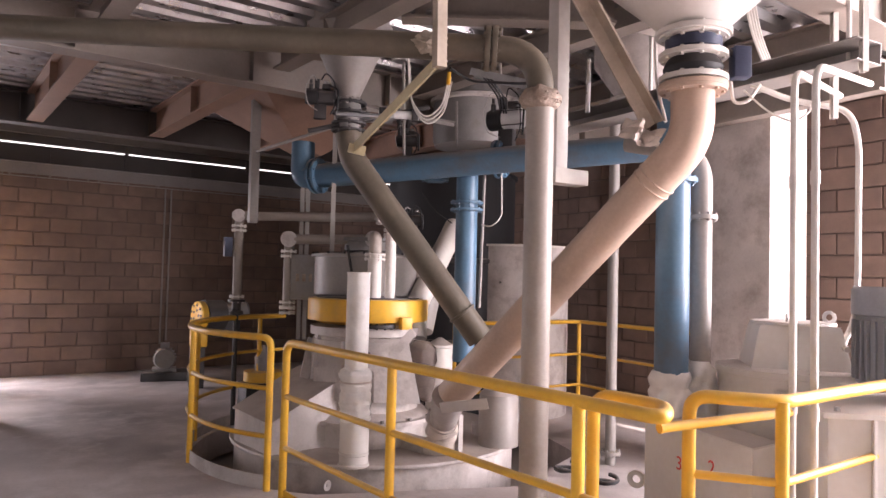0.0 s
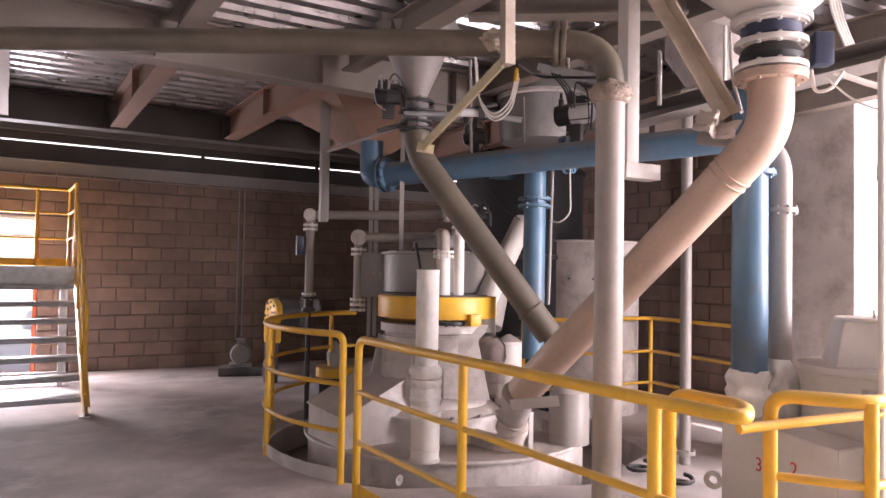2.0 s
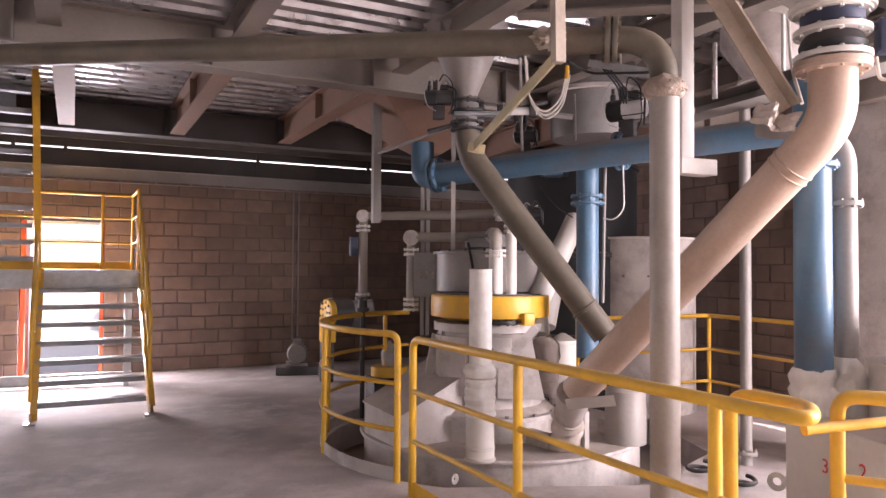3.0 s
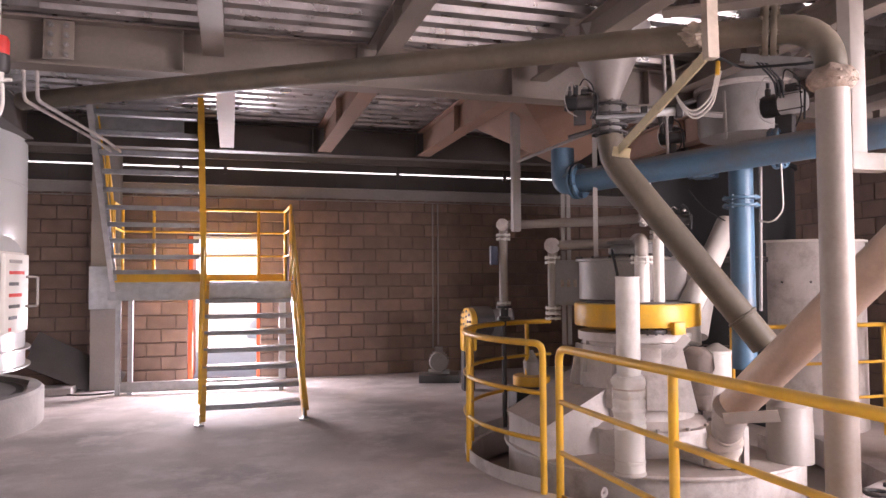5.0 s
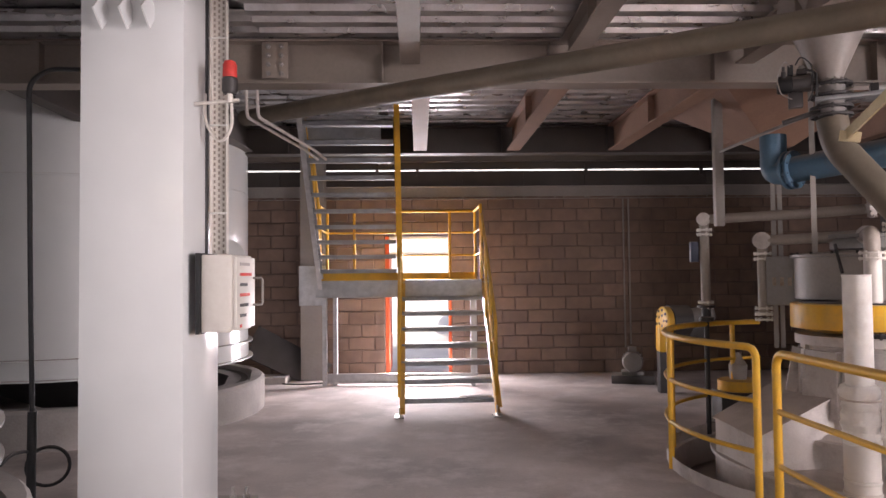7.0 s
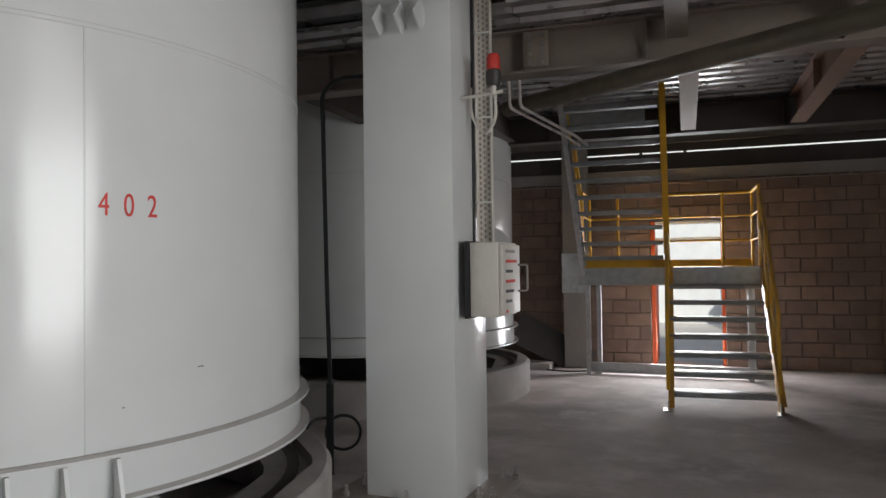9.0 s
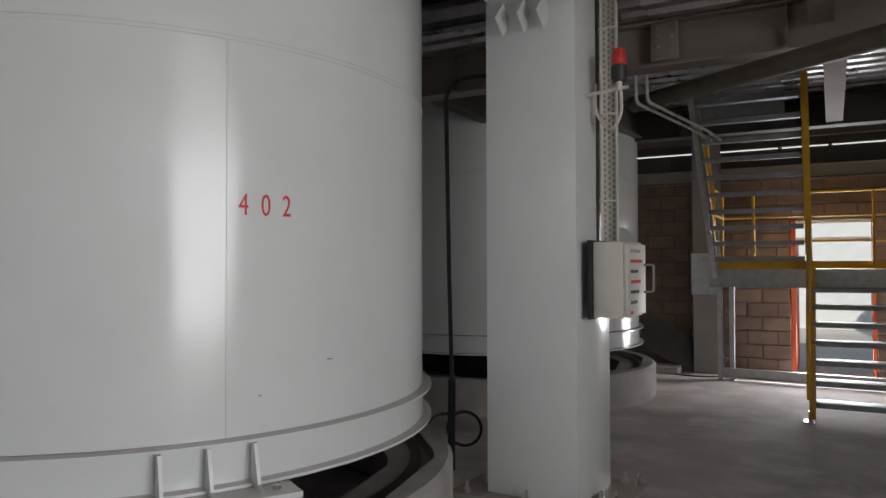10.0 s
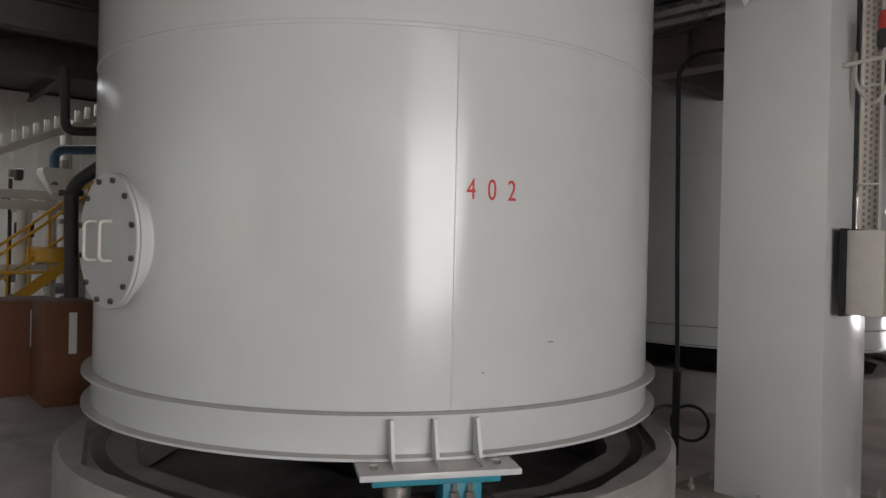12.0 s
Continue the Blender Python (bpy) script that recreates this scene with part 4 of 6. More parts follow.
lathe(bm, [(0.076 + 0.03 * math.sin(math.pi * i / 8) ** 0.6, OZ - 0.31 + i * 0.013) for i in range(9)], Matrix.Translation((foot.x, foot.y, 0)), 40)
for v in bm.verts:
    v.co += Vector((noise.noise(v.co * 34), noise.noise(v.co * 34 + Vector((4, 0, 0))), noise.noise(v.co * 28))) * 0.012
part("rust_crust", bm, CRUST, t, "crumbling rust crust")
bm = B()
rod(bm, (foot.x, foot.y, 0.0), (foot.x, foot.y, OZ - 0.28), 0.0735, 28)
part("drop_tube", bm, TAUPE, t, "taupe drop tube")

# primer-coloured chute pipe under the right hopper
pt, pm, pe = Vector((3.809, 2.847, 2.632)), Vector((3.788, 2.873, 2.345)), Vector((3.431, 4.665, 0.672))
pm = Vector((pt.x, pt.y, pm.z))
CH = pipe_run("chute_pipe", [pt, pm, pe], 0.12, PEACH, "thick primer-coloured chute pipe feeding the mill", 0.22)
bm = B()
flange(bm, pt, pm, 0.185, 0.03, 10)
part("flange", bm, PEACH, CH)
for f in (0.118, 0.136):
    c = pm.lerp(pe, f)
    bm = B()
    lathe(bm, ((0.12, -0.006), (0.127, -0.003), (0.127, 0.003), (0.12, 0.006)), frame_of(c, pe), 28)
    part("weld_ring", bm, PEACH, CH)
boot0, boot1 = Vector((3.621, 5.139, 0.135)), Vector((3.397, 4.687, 0.646))
bm = B()
pr = []
L = (boot1 - boot0).length
for i in range(12):
    pr.append((0.12 + 0.02 * math.sin(i * 2.3) - 0.02 * math.sin(math.pi * i / 11), L * 0.62 * i / 11))
lathe(bm, pr, frame_of(boot0, boot1), 28)
for v in bm.verts:
    v.co += Vector((noise.noise(v.co * 8), noise.noise(v.co * 8 + Vector((3, 0, 0))), noise.noise(v.co * 8 + Vector((0, 3, 0))))) * 0.03
part("inlet_boot", bm, CANVAS, MILL, "dusty canvas inlet boot")
bm = B()
rod(bm, boot0.lerp(boot1, 0.55), boot1.lerp(pe, 0.5), 0.1, 24, 0.13)
part("inlet_cone", bm, POWDER, MILL)

# darker chute pipe from the left hopper
da, db = Vector((2.8, 5.243, 2.637)), Vector((3.682, 4.674, 1.081))
dm = Vector((2.825, 5.232, 2.441))
t = pipe_run("chute_pipe", [da, dm, db], 0.1, OLIVE, "dusty grey chute pipe slanting into the thicker one", 0.12)
for k in (0.86,):
    c = dm.lerp(db, k)
    bm = B()
    lathe(bm, ((0.1, -0.012), (0.112, -0.01), (0.112, 0.01), (0.1, 0.012)), frame_of(c, db), 28)
    part("collar", bm, OLIVE, t)

# blue header with a tee
BH = thing("air_header", (3.916, 5.242, 2.515), "blue painted air header pipe with a tee and valves", "pipe")
h0, h1, h2 = Vector((2.983, 6.308, 2.43)), Vector((3.916, 5.242, 2.515)), Vector((4.643, 3.95, 2.557))
bm = B()
pipe(bm, [h0, h2 + (h2 - h0).normalized() * 0.3], 0.108, 0.1, 28)
part("header_tube", bm, BLUE, BH)
tee = Vector((h1.x, h1.y, Vector((3.965, 5.209, 0.838)).z))
bm = B()
pipe(bm, [h1, tee], 0.092, 0.1, 28)
part("drop_tube", bm, BLUE, BH)
z1 = Vector((3.939, 5.227, 2.148)).z
for k in (-0.03, 0.03):
    bm = B()
    flange(bm, (h1.x, h1.y, z1 + k), (h1.x, h1.y, z1 + k + 1), 0.14, 0.022, 8, 0.011)
    part("flange", bm, BLUE, BH)
dh = (h2 - h0).normalized()
for p in ((4.079, 5.004, 2.541), (2.992, 6.304, 2.431)):
    for k in (-0.025, 0.025):
        bm = B()
        flange(bm, Vector(p) + dh * k, Vector(p) + dh * (k + 1), 0.16, 0.026, 10, 0.012)
        part("flange", bm, BLUE, BH)
e0 = h0 - dh * 0.1
bm = B()
pipe(bm, [h0, e0 - dh * 0.05, e0 - dh * 0.05 + Vector((0, 0, 0.32))], 0.106, 0.16, 24)
part("elbow", bm, BLUE, BH)
bm = B()
q = Vector((3.737, 5.478, 2.386))
rod(bm, q + Vector((0, 0, 0.1)), q + Vector((0, 0, -0.02)), 0.09, 20)
flange(bm, q, q + Vector((0, 0, -1)), 0.12, 0.02, 6)
part("stub", bm, BLUE, BH)

# blue and grey drops into the canvas-topped box
b0, b1 = Vector((4.131, 3.243, 2.189)), Vector((4.13, 3.245, 0.963))
b1 = Vector((b0.x, b0.y, b1.z))
t = pipe_run("dust_pipe", [b0 + Vector((0, 0, 0.6)), b1], 0.105, BLUE, "blue painted vertical dust pipe", 0.1, [(b0, b1)], None, 1.4)
g0, g1 = Vector((4.357, 3.202, 1.969)), Vector((4.351, 3.21, 0.992))
g1 = Vector((g0.x, g0.y, g1.z))
gt = Vector((4.429, 3.432, 2.351))
t = pipe_run("dust_pipe", [gt + Vector((-0.25, 0.25, 0.15)), Vector((g0.x, g0.y, gt.z + 0.03)), g1], 0.065, GREY, "grey vertical dust pipe with an elbow", 0.2, [(g0, g1)], None, 1.5)
c0, c1 = Vector((4.998, 4.595, 2.576)), Vector((5.013, 4.579, -0.06))
c1 = Vector((c0.x, c0.y, 0))
t = pipe_run("drain_pipe", [c0 + Vector((0, 0, 0.9)), c1], 0.045, GREY, "thin grey vertical pipe with a floor flange", 0.1, [(Vector((c0.x, c0.y, 0.1)), Vector((c0.x, c0.y, 1)))], None, 1.9)

# small pipework on the left of the mill
SP = thing("sampling_pipes", (2.628, 7.491, 1.208), "small dusty taupe pipes with bolted flanges and hand valves", "pipework")
v0 = Vector((2.645, 7.486, 2.116))
v1 = Vector((3.374, 6.794, 2.108))
v2 = Vector((3.696, 6.419, 2.113))
zv = (2.631, 7.49, 1.265)[2]
part("tube", pipe(B(), [Vector((v0.x, v0.y, zv)), Vector((v0.x, v0.y, v0.z)), v1, v2], 0.045, 0.06, 18), TAUPE, SP)
part("hand_valve", lathe(B(), ((0.05, zv - 0.16), (0.07, zv - 0.15), (0.07, zv - 0.12), (0.045, zv - 0.11), (0.045, zv - 0.03), (0.085, zv - 0.025), (0.085, zv), (0.05, zv)), Matrix.Translation((v0.x, v0.y, 0)), 18), DARK, SP)
part("support_post", rod(B(), (v0.x, v0.y, 0.0), (v0.x, v0.y, zv - 0.15), 0.025), DARK, SP)
part("wall_switch", box(B(), (-0.04, -0.03, -0.1), (0.04, 0.03, 0.1), 0.008, Matrix.Translation((2.546, 7.511, 1.795))), NAVY, SP)
w0 = Vector((2.88, 6.67, 1.861))
w2 = Vector((3.462, 6.089, 1.871))
bm = B()
pipe(bm, [Vector((w0.x, w0.y, Vector((2.88, 6.67, 1.219)).z)), w0, w2], 0.045, 0.06, 18)
part("tube", bm, TAUPE, SP)
aisle = Vector((-0.42, -0.9, 0))
for p, q, r in ((v0 + aisle * 0.05, v0 + aisle, 0.065), (w0 + aisle * 0.05, w0 + aisle, 0.075), (w2 + aisle * 0.06, w2 + aisle, 0.075), (v2, v1, 0.08)):
    bm = B()
    flange(bm, p, q, r, 0.03, 8, 0.012)
    part("flange", bm, POWDER, SP, "pale bolted flange")
for p in ((2.63, 7.49, 1.294), (2.606, 7.497, 2.011), (2.864, 6.676, 1.748), (2.878, 6.671, 1.272), (2.88, 6.67, 1.219)):
    x, y = (v0.x, v0.y) if p[0] < v0.x + 0.2 else (w0.x, w0.y)
    bm = B()
    for dz in (0.0, -0.045):
        flange(bm, (x, y, p[2] + dz), (x, y, p[2] + dz + 1), 0.075, 0.016, 6, 0.009)
    part("flange", bm, CREAM, SP)
for p, r, z0 in ((Vector((3.4, 5.62, 1.93)), 0.045, 1.34), (Vector((3.27, 5.66, 1.72)), 0.06, 1.34)):
    riser = part("riser", rod(B(), (p.x, p.y, z0), p, r, 22), CREAM, SP, "pale riser pipe")
    for dz in (0.0, -0.04):
        part("flange", flange(B(), p + Vector((0, 0, dz)), p + Vector((0, 0, dz + 1)), r * 1.5, 0.016, 6, 0.009), CREAM, riser)
part("riser_elbow", pipe(B(), [(3.27, 5.66, 1.7), (3.27, 5.66, 1.87), (w2.x, w2.y, 1.87)], 0.055, 0.1, 20), TAUPE, SP)
# slanting cream pipes behind the mill
t = pipe_run("return_pipe", [(4.334, 6.046, 2.045), (3.716, 5.723, 1.265), (3.672, 5.633, 0.999)], 0.1, CREAM, "cream return pipe slanting to the mill", 0.1)

# ---- hoppers ----
def hopper(c, r_top, z_top, r_bot, z_bot, mat, label, n=40, cyl=0.6):
    t = thing("hopper", (c[0], c[1], z_bot), label, "hopper", "hoppers")
    bm = B()
    lathe(bm, ((r_bot, z_bot), (r_top, z_top), (r_top, z_top + cyl), (r_top - 0.01, z_top + cyl)), Matrix.Translation((c[0], c[1], 0)), n)
    part("cone", bm, mat, t)
    bm = B()
    flange(bm, (c[0], c[1], z_bot), (c[0], c[1], z_bot + 1), r_bot * 1.4, 0.03, 10)
    part("outlet_flange", bm, mat, t)
    return t


hopper((pt.x, pt.y), 0.85, 3.57, 0.15, Vector((3.807, 2.85, 2.949)).z, CREAM, "cream painted steel feed hopper with a round outlet", 48)
# grey instead of cream: this hopper's shade is put into its colour
hopper((da.x - 0.01, da.y), 0.38, 3.57, 0.07, 2.875, GREY, "steel feed hopper over a gate valve, coloured grey for shade", 48)
q = Vector((4.936, 4.223, 3.147))
hopper((q.x, q.y), 0.4, 3.3, 0.2, Vector((4.937, 4.222, 3.008)).z, POWDER, "dusty grey hopper behind the feed hopper")
q = Vector((4.411, 5.873, 3.137))
bm = B()
lathe(bm, ((0.38, Vector((4.417, 5.869, 2.797)).z), (0.4, Vector((4.416, 5.87, 2.862)).z), (0.4, 3.55)), Matrix.Translation((q.x, q.y, 0)), 40)
RCV = thing("receiver_drum", (q.x, q.y, 2.6), "dusty round receiver drum hanging from the deck", "drum")
# shell darker than its hoop: dimness overhead is put into the colour
part("shell", bm, SHADEGREY, RCV)
part("hoop", lathe(B(), ((0.4, 3.2), (0.43, 3.21), (0.43, 3.24), (0.4, 3.25)), Matrix.Translation((q.x, q.y, 0)), 40), POWDER, RCV)
# pyramid hopper at the back
apex = Vector((3.274, 7.269, 2.779))
bm = B()
rings(bm, [[Vector((apex.x + sx * s, apex.y + sy * s, z)) for sx, sy in ((-1, -1), (1, -1), (1, 1), (-1, 1))] for s, z in ((0.12, apex.z), (1.0, 3.42), (1.0, 3.58))])
bmesh.ops.recalc_face_normals(bm, faces=bm.faces)
solid("hopper", bm, PINK, "primer-coloured pyramid hopper under the deck", "hopper", "", "hoppers")
# dusty beige round duct casing behind the mill
q = Vector((5.766, 6.987, 1.634))
bm = B()
lathe(bm, ((0.67, 0.0), (0.67, 1.9)), Matrix.Translation((q.x, q.y, 0)), 48)
DUCT = thing("duct_casing", (q.x, q.y, 0), "dusty beige round duct casing behind the mill", "casing")
part("shell", bm, POWDER, DUCT)
part("rim", lathe(B(), ((0.66, 1.9), (0.695, 1.902), (0.695, 1.925), (0.3, 1.93)), Matrix.Translation((q.x, q.y, 0)), 48), CREAM, DUCT)
for k in range(6):
    a = radians(200 + k * 22)
    part("rivet", lathe(B(), ((0.012, 0.0), (0.012, 0.008)), Matrix.Translation((q.x + 0.67 * math.cos(a), q.y + 0.67 * math.sin(a), 1.5)) @ Matrix.Rotation(a, 4, "Z") @ Matrix.Rotation(math.pi / 2, 4, "Y"), 8), DARK, DUCT)
# black drum added where only a dark opening lies behind the mill
q = Vector((5.176, 7.407, 2.329))
bm = B()
lathe(bm, ((0.75, 0.0), (0.75, 2.7)), Matrix.Translation((q.x, q.y, 0)), 40)
VOID_CASE = thing("dark_void_casing", (q.x, q.y, 0), "black casing added to fill the dark space behind the mill", "casing")
part("shell", bm, BLACK, VOID_CASE)
part("cap", lathe(B(), ((0.75, 2.7), (0.78, 2.71), (0.78, 2.74), (0.1, 2.8)), Matrix.Translation((q.x, q.y, 0)), 40), BLACK, VOID_CASE)
for z in (0.8, 1.7):
    part("hoop", lathe(B(), ((0.75, z), (0.765, z + 0.01), (0.765, z + 0.05), (0.75, z + 0.06)), Matrix.Translation((q.x, q.y, 0)), 40), DARK, VOID_CASE)


# ---- drive platform on the right ----
BX = thing("transfer_box", (4.388, 3.127, 0.2), "dusty cream transfer box with canvas sleeves and a red stencilled number", "machine")
fa, fb, fc = (Vector((p[0], p[1], 0)) for p in ((3.955, 3.294, 0.499), (3.795, 2.445, 0.7), (4.08, 2.466, 0.665)))
fd = fa + fc - fb
zt = (3.938, 3.239, 0.734)[2]
zr = (3.795, 2.445, 0.714)[2]
bm = B()
rings(bm, [[fa, fb, fc, fd], [Vector((p.x, p.y, z)) for p, z in ((fa, zt), (fb, zr), (fc, zr), (fd, zt))]])
bmesh.ops.recalc_face_normals(bm, faces=bm.faces)
bmesh.ops.bevel(bm, geom=bm.edges[:], offset=0.006, segments=2, affect="EDGES")
part("body", bm, CREAM, BX)
mb = Matrix.Translation(fa) @ Matrix.Rotation(math.atan2(fb.y - fa.y, fb.x - fa.x), 4, "Z")
for c, r, zc in ((b0, 0.13, b1.z), (g0, 0.1, g1.z + 0.03)):
    bm = B()
    pr = [(r * 1.05, zt - 0.06)]
    for i in range(9):
        pr.append((r * (1.12 - 0.03 * i + 0.025 * math.sin(i * 2.1)), zt + (zc + 0.02 - zt) * i / 8))
    pr.append((r * 0.82, zc + 0.03))
    lathe(bm, pr, Matrix.Translation((c.x, c.y, 0)), 28)
    for v in bm.verts:
        v.co += Vector((noise.noise(v.co * 10), noise.noise(v.co * 10 + Vector((3, 0, 0))), 0)) * 0.045
    part("canvas_sleeve", bm, WRAP, BX, "crumpled canvas sleeve")
for ch, px in (("3", (3.935, 3.009, 0.504)), ("2", (3.884, 2.751, 0.544))):
    d = stencil(ch, Matrix.Translation(-origin(BX)) @ Matrix.Translation((0, 0, px[2])) @ mb @ Matrix.Translation(((fb - fa).length * (0.37 if ch == "3" else 0.67), -0.0025, 0)) @ Matrix.Rotation(math.pi / 2, 4, "X"), 0.11, RED, "digit", "")
    d.parent = BX
    tagged(d, "red stencilled digit " + ch)
bm = B()
lathe(bm, ((0.025, -0.01), (0.055, -0.01), (0.055, 0.01), (0.025, 0.01)), Matrix.Translation((3.947, 3.348, 0.321)) @ Matrix.Rotation(radians(-60), 4, "Z") @ Matrix.Rotation(math.pi / 2, 4, "X"), 20, caps=False)
part("lifting_lug", bm, CREAM, BX)

GB2 = thing("gearbox", (4.656, 2.77, 0.536), "dusty white gearbox housing with an inspection lid", "gearbox")
gc = Vector((4.658, 2.767, 0.877))
mg = Matrix.Translation((gc.x, gc.y, 0))
zb = Vector((4.488, 2.662, 1.052)).z
zc = Vector((4.657, 2.769, 1.309)).z
bm = B()
lathe(bm, ((0.42, 0.0), (0.42, zb - 0.04), (0.44, zb - 0.035), (0.44, zb), (0.3, zb + 0.005)), mg, 48)
part("housing", bm, CREAM, GB2)
bm = B()
mq = mg @ Matrix.Rotation(radians(-46.5), 4, "Z")
rings(bm, [[mq @ Vector((sx * a, sy * b, z)) for sx, sy in ((-1, -1), (1, -1), (1, 1), (-1, 1))] for a, b, z in ((0.27, 0.24, zb), (0.265, 0.235, zb + 0.03), (0.225, 0.2, zc - 0.025), (0.215, 0.19, zc))])
bmesh.ops.recalc_face_normals(bm, faces=bm.faces)
part("hood", bm, CREAM, GB2)
lid = part("inspection_lid", lathe(B(), ((0.235, zc), (0.24, zc + 0.004), (0.24, zc + 0.016), (0.235, zc + 0.02)), mg, 32), CREAM, GB2)
bm = B()
lathe(bm, ((0.02, -0.006), (0.04, -0.006), (0.04, 0.006), (0.02, 0.006)), Matrix.Translation((gc.x + 0.12, gc.y - 0.16, zc + 0.05)) @ Matrix.Rotation(radians(-40), 4, "Z") @ Matrix.Rotation(math.pi / 2, 4, "X"), 18, caps=False)
part("eye_bolt", bm, CHROME, lid)
bm = B()
rod(bm, (gc.x - 0.14, gc.y - 0.05, zc + 0.015), (gc.x - 0.14, gc.y - 0.05, zc + 0.07), 0.008, 8)
part("stud", bm, CHROME, lid)
# second housing in front, low
q = Vector((4.188, 2.181, 0.828))
mfr = Matrix.Translation((q.x, q.y, 0)) @ Matrix.Rotation(radians(-40), 4, "Z")
zf = (4.364, 2.276, 0.957)[2]
BF = thing("base_frame", (q.x, q.y, 0), "pale dusty steel base frame under the drive motor", "machine")
part("plinth_body", box(B(), (-0.2, -0.28, 0.0), (0.95, 0.42, zf - 0.03), 0.008, mfr), CREAM, BF)
part("top_plate", box(B(), (-0.23, -0.31, zf - 0.028), (0.98, 0.45, zf), 0.004, mfr), CREAM, BF)
for x in (0.0, 0.3, 0.6):
    part("rib", box(B(), (x - 0.008, -0.305, 0.0), (x + 0.008, -0.282, zf - 0.03), 0.002, mfr), CREAM, BF)
for x in (-0.15, 0.15, 0.45):
    part("bolt", lathe(B(), ((0.016, zf), (0.016, zf + 0.02)), mfr @ Matrix.Translation((x, -0.26, 0)), 6), CHROME, BF)
MO = thing("drive_motor", (4.541, 2.149, 0.979), "large grey finned electric drive motor", "motor")
q = Vector((4.621, 2.095, 1.294))
zm0, zm1 = Vector((4.434, 2.139, 1.017)).z, Vector((4.434, 2.14, 1.55)).z
zmid, rm = (zm0 + zm1) / 2, (zm1 - zm0) / 2
bm = B()
lathe(bm, ((rm * 0.8, zm0), (rm * 0.92, zm0 + 0.02), (rm * 0.92, zm1 - 0.16), (rm, zm1 - 0.15), (rm, zm1 - 0.02), (rm * 0.95, zm1)), Matrix.Translation((q[0], q[1], 0)), 40)
mbody = part("motor_body", bm, MOTORGREY, MO)
for k in range(36):
    a = 2 * math.pi * k / 36
    bm = B()
    box(bm, (rm * 0.9, -0.004, zm0 + 0.04), (rm * 0.99, 0.004, zm1 - 0.18), 0, Matrix.Translation((q[0], q[1], 0)) @ Matrix.Rotation(a, 4, "Z"))
    part("fin", bm, MOTORGREY, mbody)

# conduits in front of the column
CD = thing("conduit", (3.645, 2.124, 0.632), "pair of white steel conduits bending overhead", "conduit")
for p0, p1 in (((3.68, 2.163, 2.564), (4.509, 2.428, 2.642)), ((3.596, 2.01, 2.54), (4.399, 2.21, 2.641))):
    bm = B()
    p0, p1 = Vector(p0), Vector(p1)
    pipe(bm, [Vector((p0.x, p0.y, 0.0)), p0, p1, p1 + (p1 - p0) * 0.15], 0.017, 0.12, 12)
    part("tube", bm, CREAM, CD)
    for z in (0.95, 2.0):
        bm = B()
        rod(bm, (p0.x, p0.y, z), (p0.x, p0.y, z + 0.06), 0.021, 12)
        part("coupling", bm, CREAM, CD)
q = [Vector(p) for p in ((4.279, 2.8, 2.733), (4.48, 2.675, 2.644), (4.721, 2.456, 2.582), (4.742, 2.417, 2.395), (4.74, 2.421, 1.606), (4.732, 2.435, 1.344), (4.703, 2.49, 1.203), (4.628, 2.418, 1.187))]
bm = B()
pipe(bm, q, 0.018, 0.1, 12)
solid("flexible_conduit", bm, CREAM, "white flexible conduit looping to the gearbox", "conduit")


# ---- on the white column ----
CB = thing("control_box", (-1.3, 4.9, 1.35), "white steel control box with labelled switches on the column", "control box")
zb0, zb1 = 1.245, 1.735
part("enclosure", box(B(), (-1.3850, 4.73, zb0), (-1.1900, 5.14, zb1), 0.008), CREAM, CB)
part("door", box(B(), (-1.1870, 4.745, zb0 + 0.015), (-1.1600, 5.125, zb1 - 0.015), 0.006), CREAM, CB)
part("back_plate", box(B(), (-1.4110, 4.7, zb0 - 0.01), (-1.3870, 5.1, zb1 + 0.01)), BLACK, CB)
for i, (m, w) in enumerate(((GREY, 0.2), (RED, 0.24), (DARK, 0.15), (RED, 0.2), (DARK, 0.17), (DARK, 0.13), (RED, 0.04))):
    z = zb1 - 0.06 - i * 0.066
    part("label_bar", box(B(), (-1.1595, 4.8, z - 0.01), (-1.1570, 4.8 + w, z + 0.01)), m, CB)
bm = B()
pipe(bm, [(-1.1600, 5.08, zb1 - 0.15), (-1.0950, 5.08, zb1 - 0.15), (-1.0950, 5.08, zb1 - 0.33), (-1.1600, 5.08, zb1 - 0.33)], 0.008, 0.02, 10)
part("handle", bm, GREY, CB)
TR = thing("cable_tray", (-1.42, 5.2, 0), "perforated galvanised cable tray up the column", "cable tray", "cable trays")
bm = B()
box(bm, (-1.448, 5.1, zb1 - 0.1), (-1.339, 5.104, 3.55))
part("tray_back", bm, CREAM, TR)
for x in (-1.452, -1.339):
    part("tray_side", box(B(), (x, 5.06, zb1 - 0.1), (x + 0.004, 5.104, 3.55)), CREAM, TR)
bm = B()
for i in range(44):
    for k in range(3):
        x, z = -1.437 + k * 0.031, zb1 + 0.02 + i * 0.04
        box(bm, (x, 5.0965, z + (k % 2) * 0.02), (x + 0.013, 5.0995, z + 0.022 + (k % 2) * 0.02))
tagged(part("slot", bm, TAUPE, TR), kind="stuff")
for z in (2.02, 2.62, 3.22):
    part("tie", box(B(), (-1.468, 5.05, z), (-1.33, 5.06, z + 0.012), 0.002), PAPER, TR)
part("cable", rod(B(), (-1.463, 5.03, zb1), (-1.463, 5.03, 3.55), 0.012), BLACK, TR)
BE = thing("beacon_lamp", (-1.3, 4.75, 2.4), "red warning beacon on a white bracket", "beacon")
q = Vector((-1.228, 4.809, 2.991))
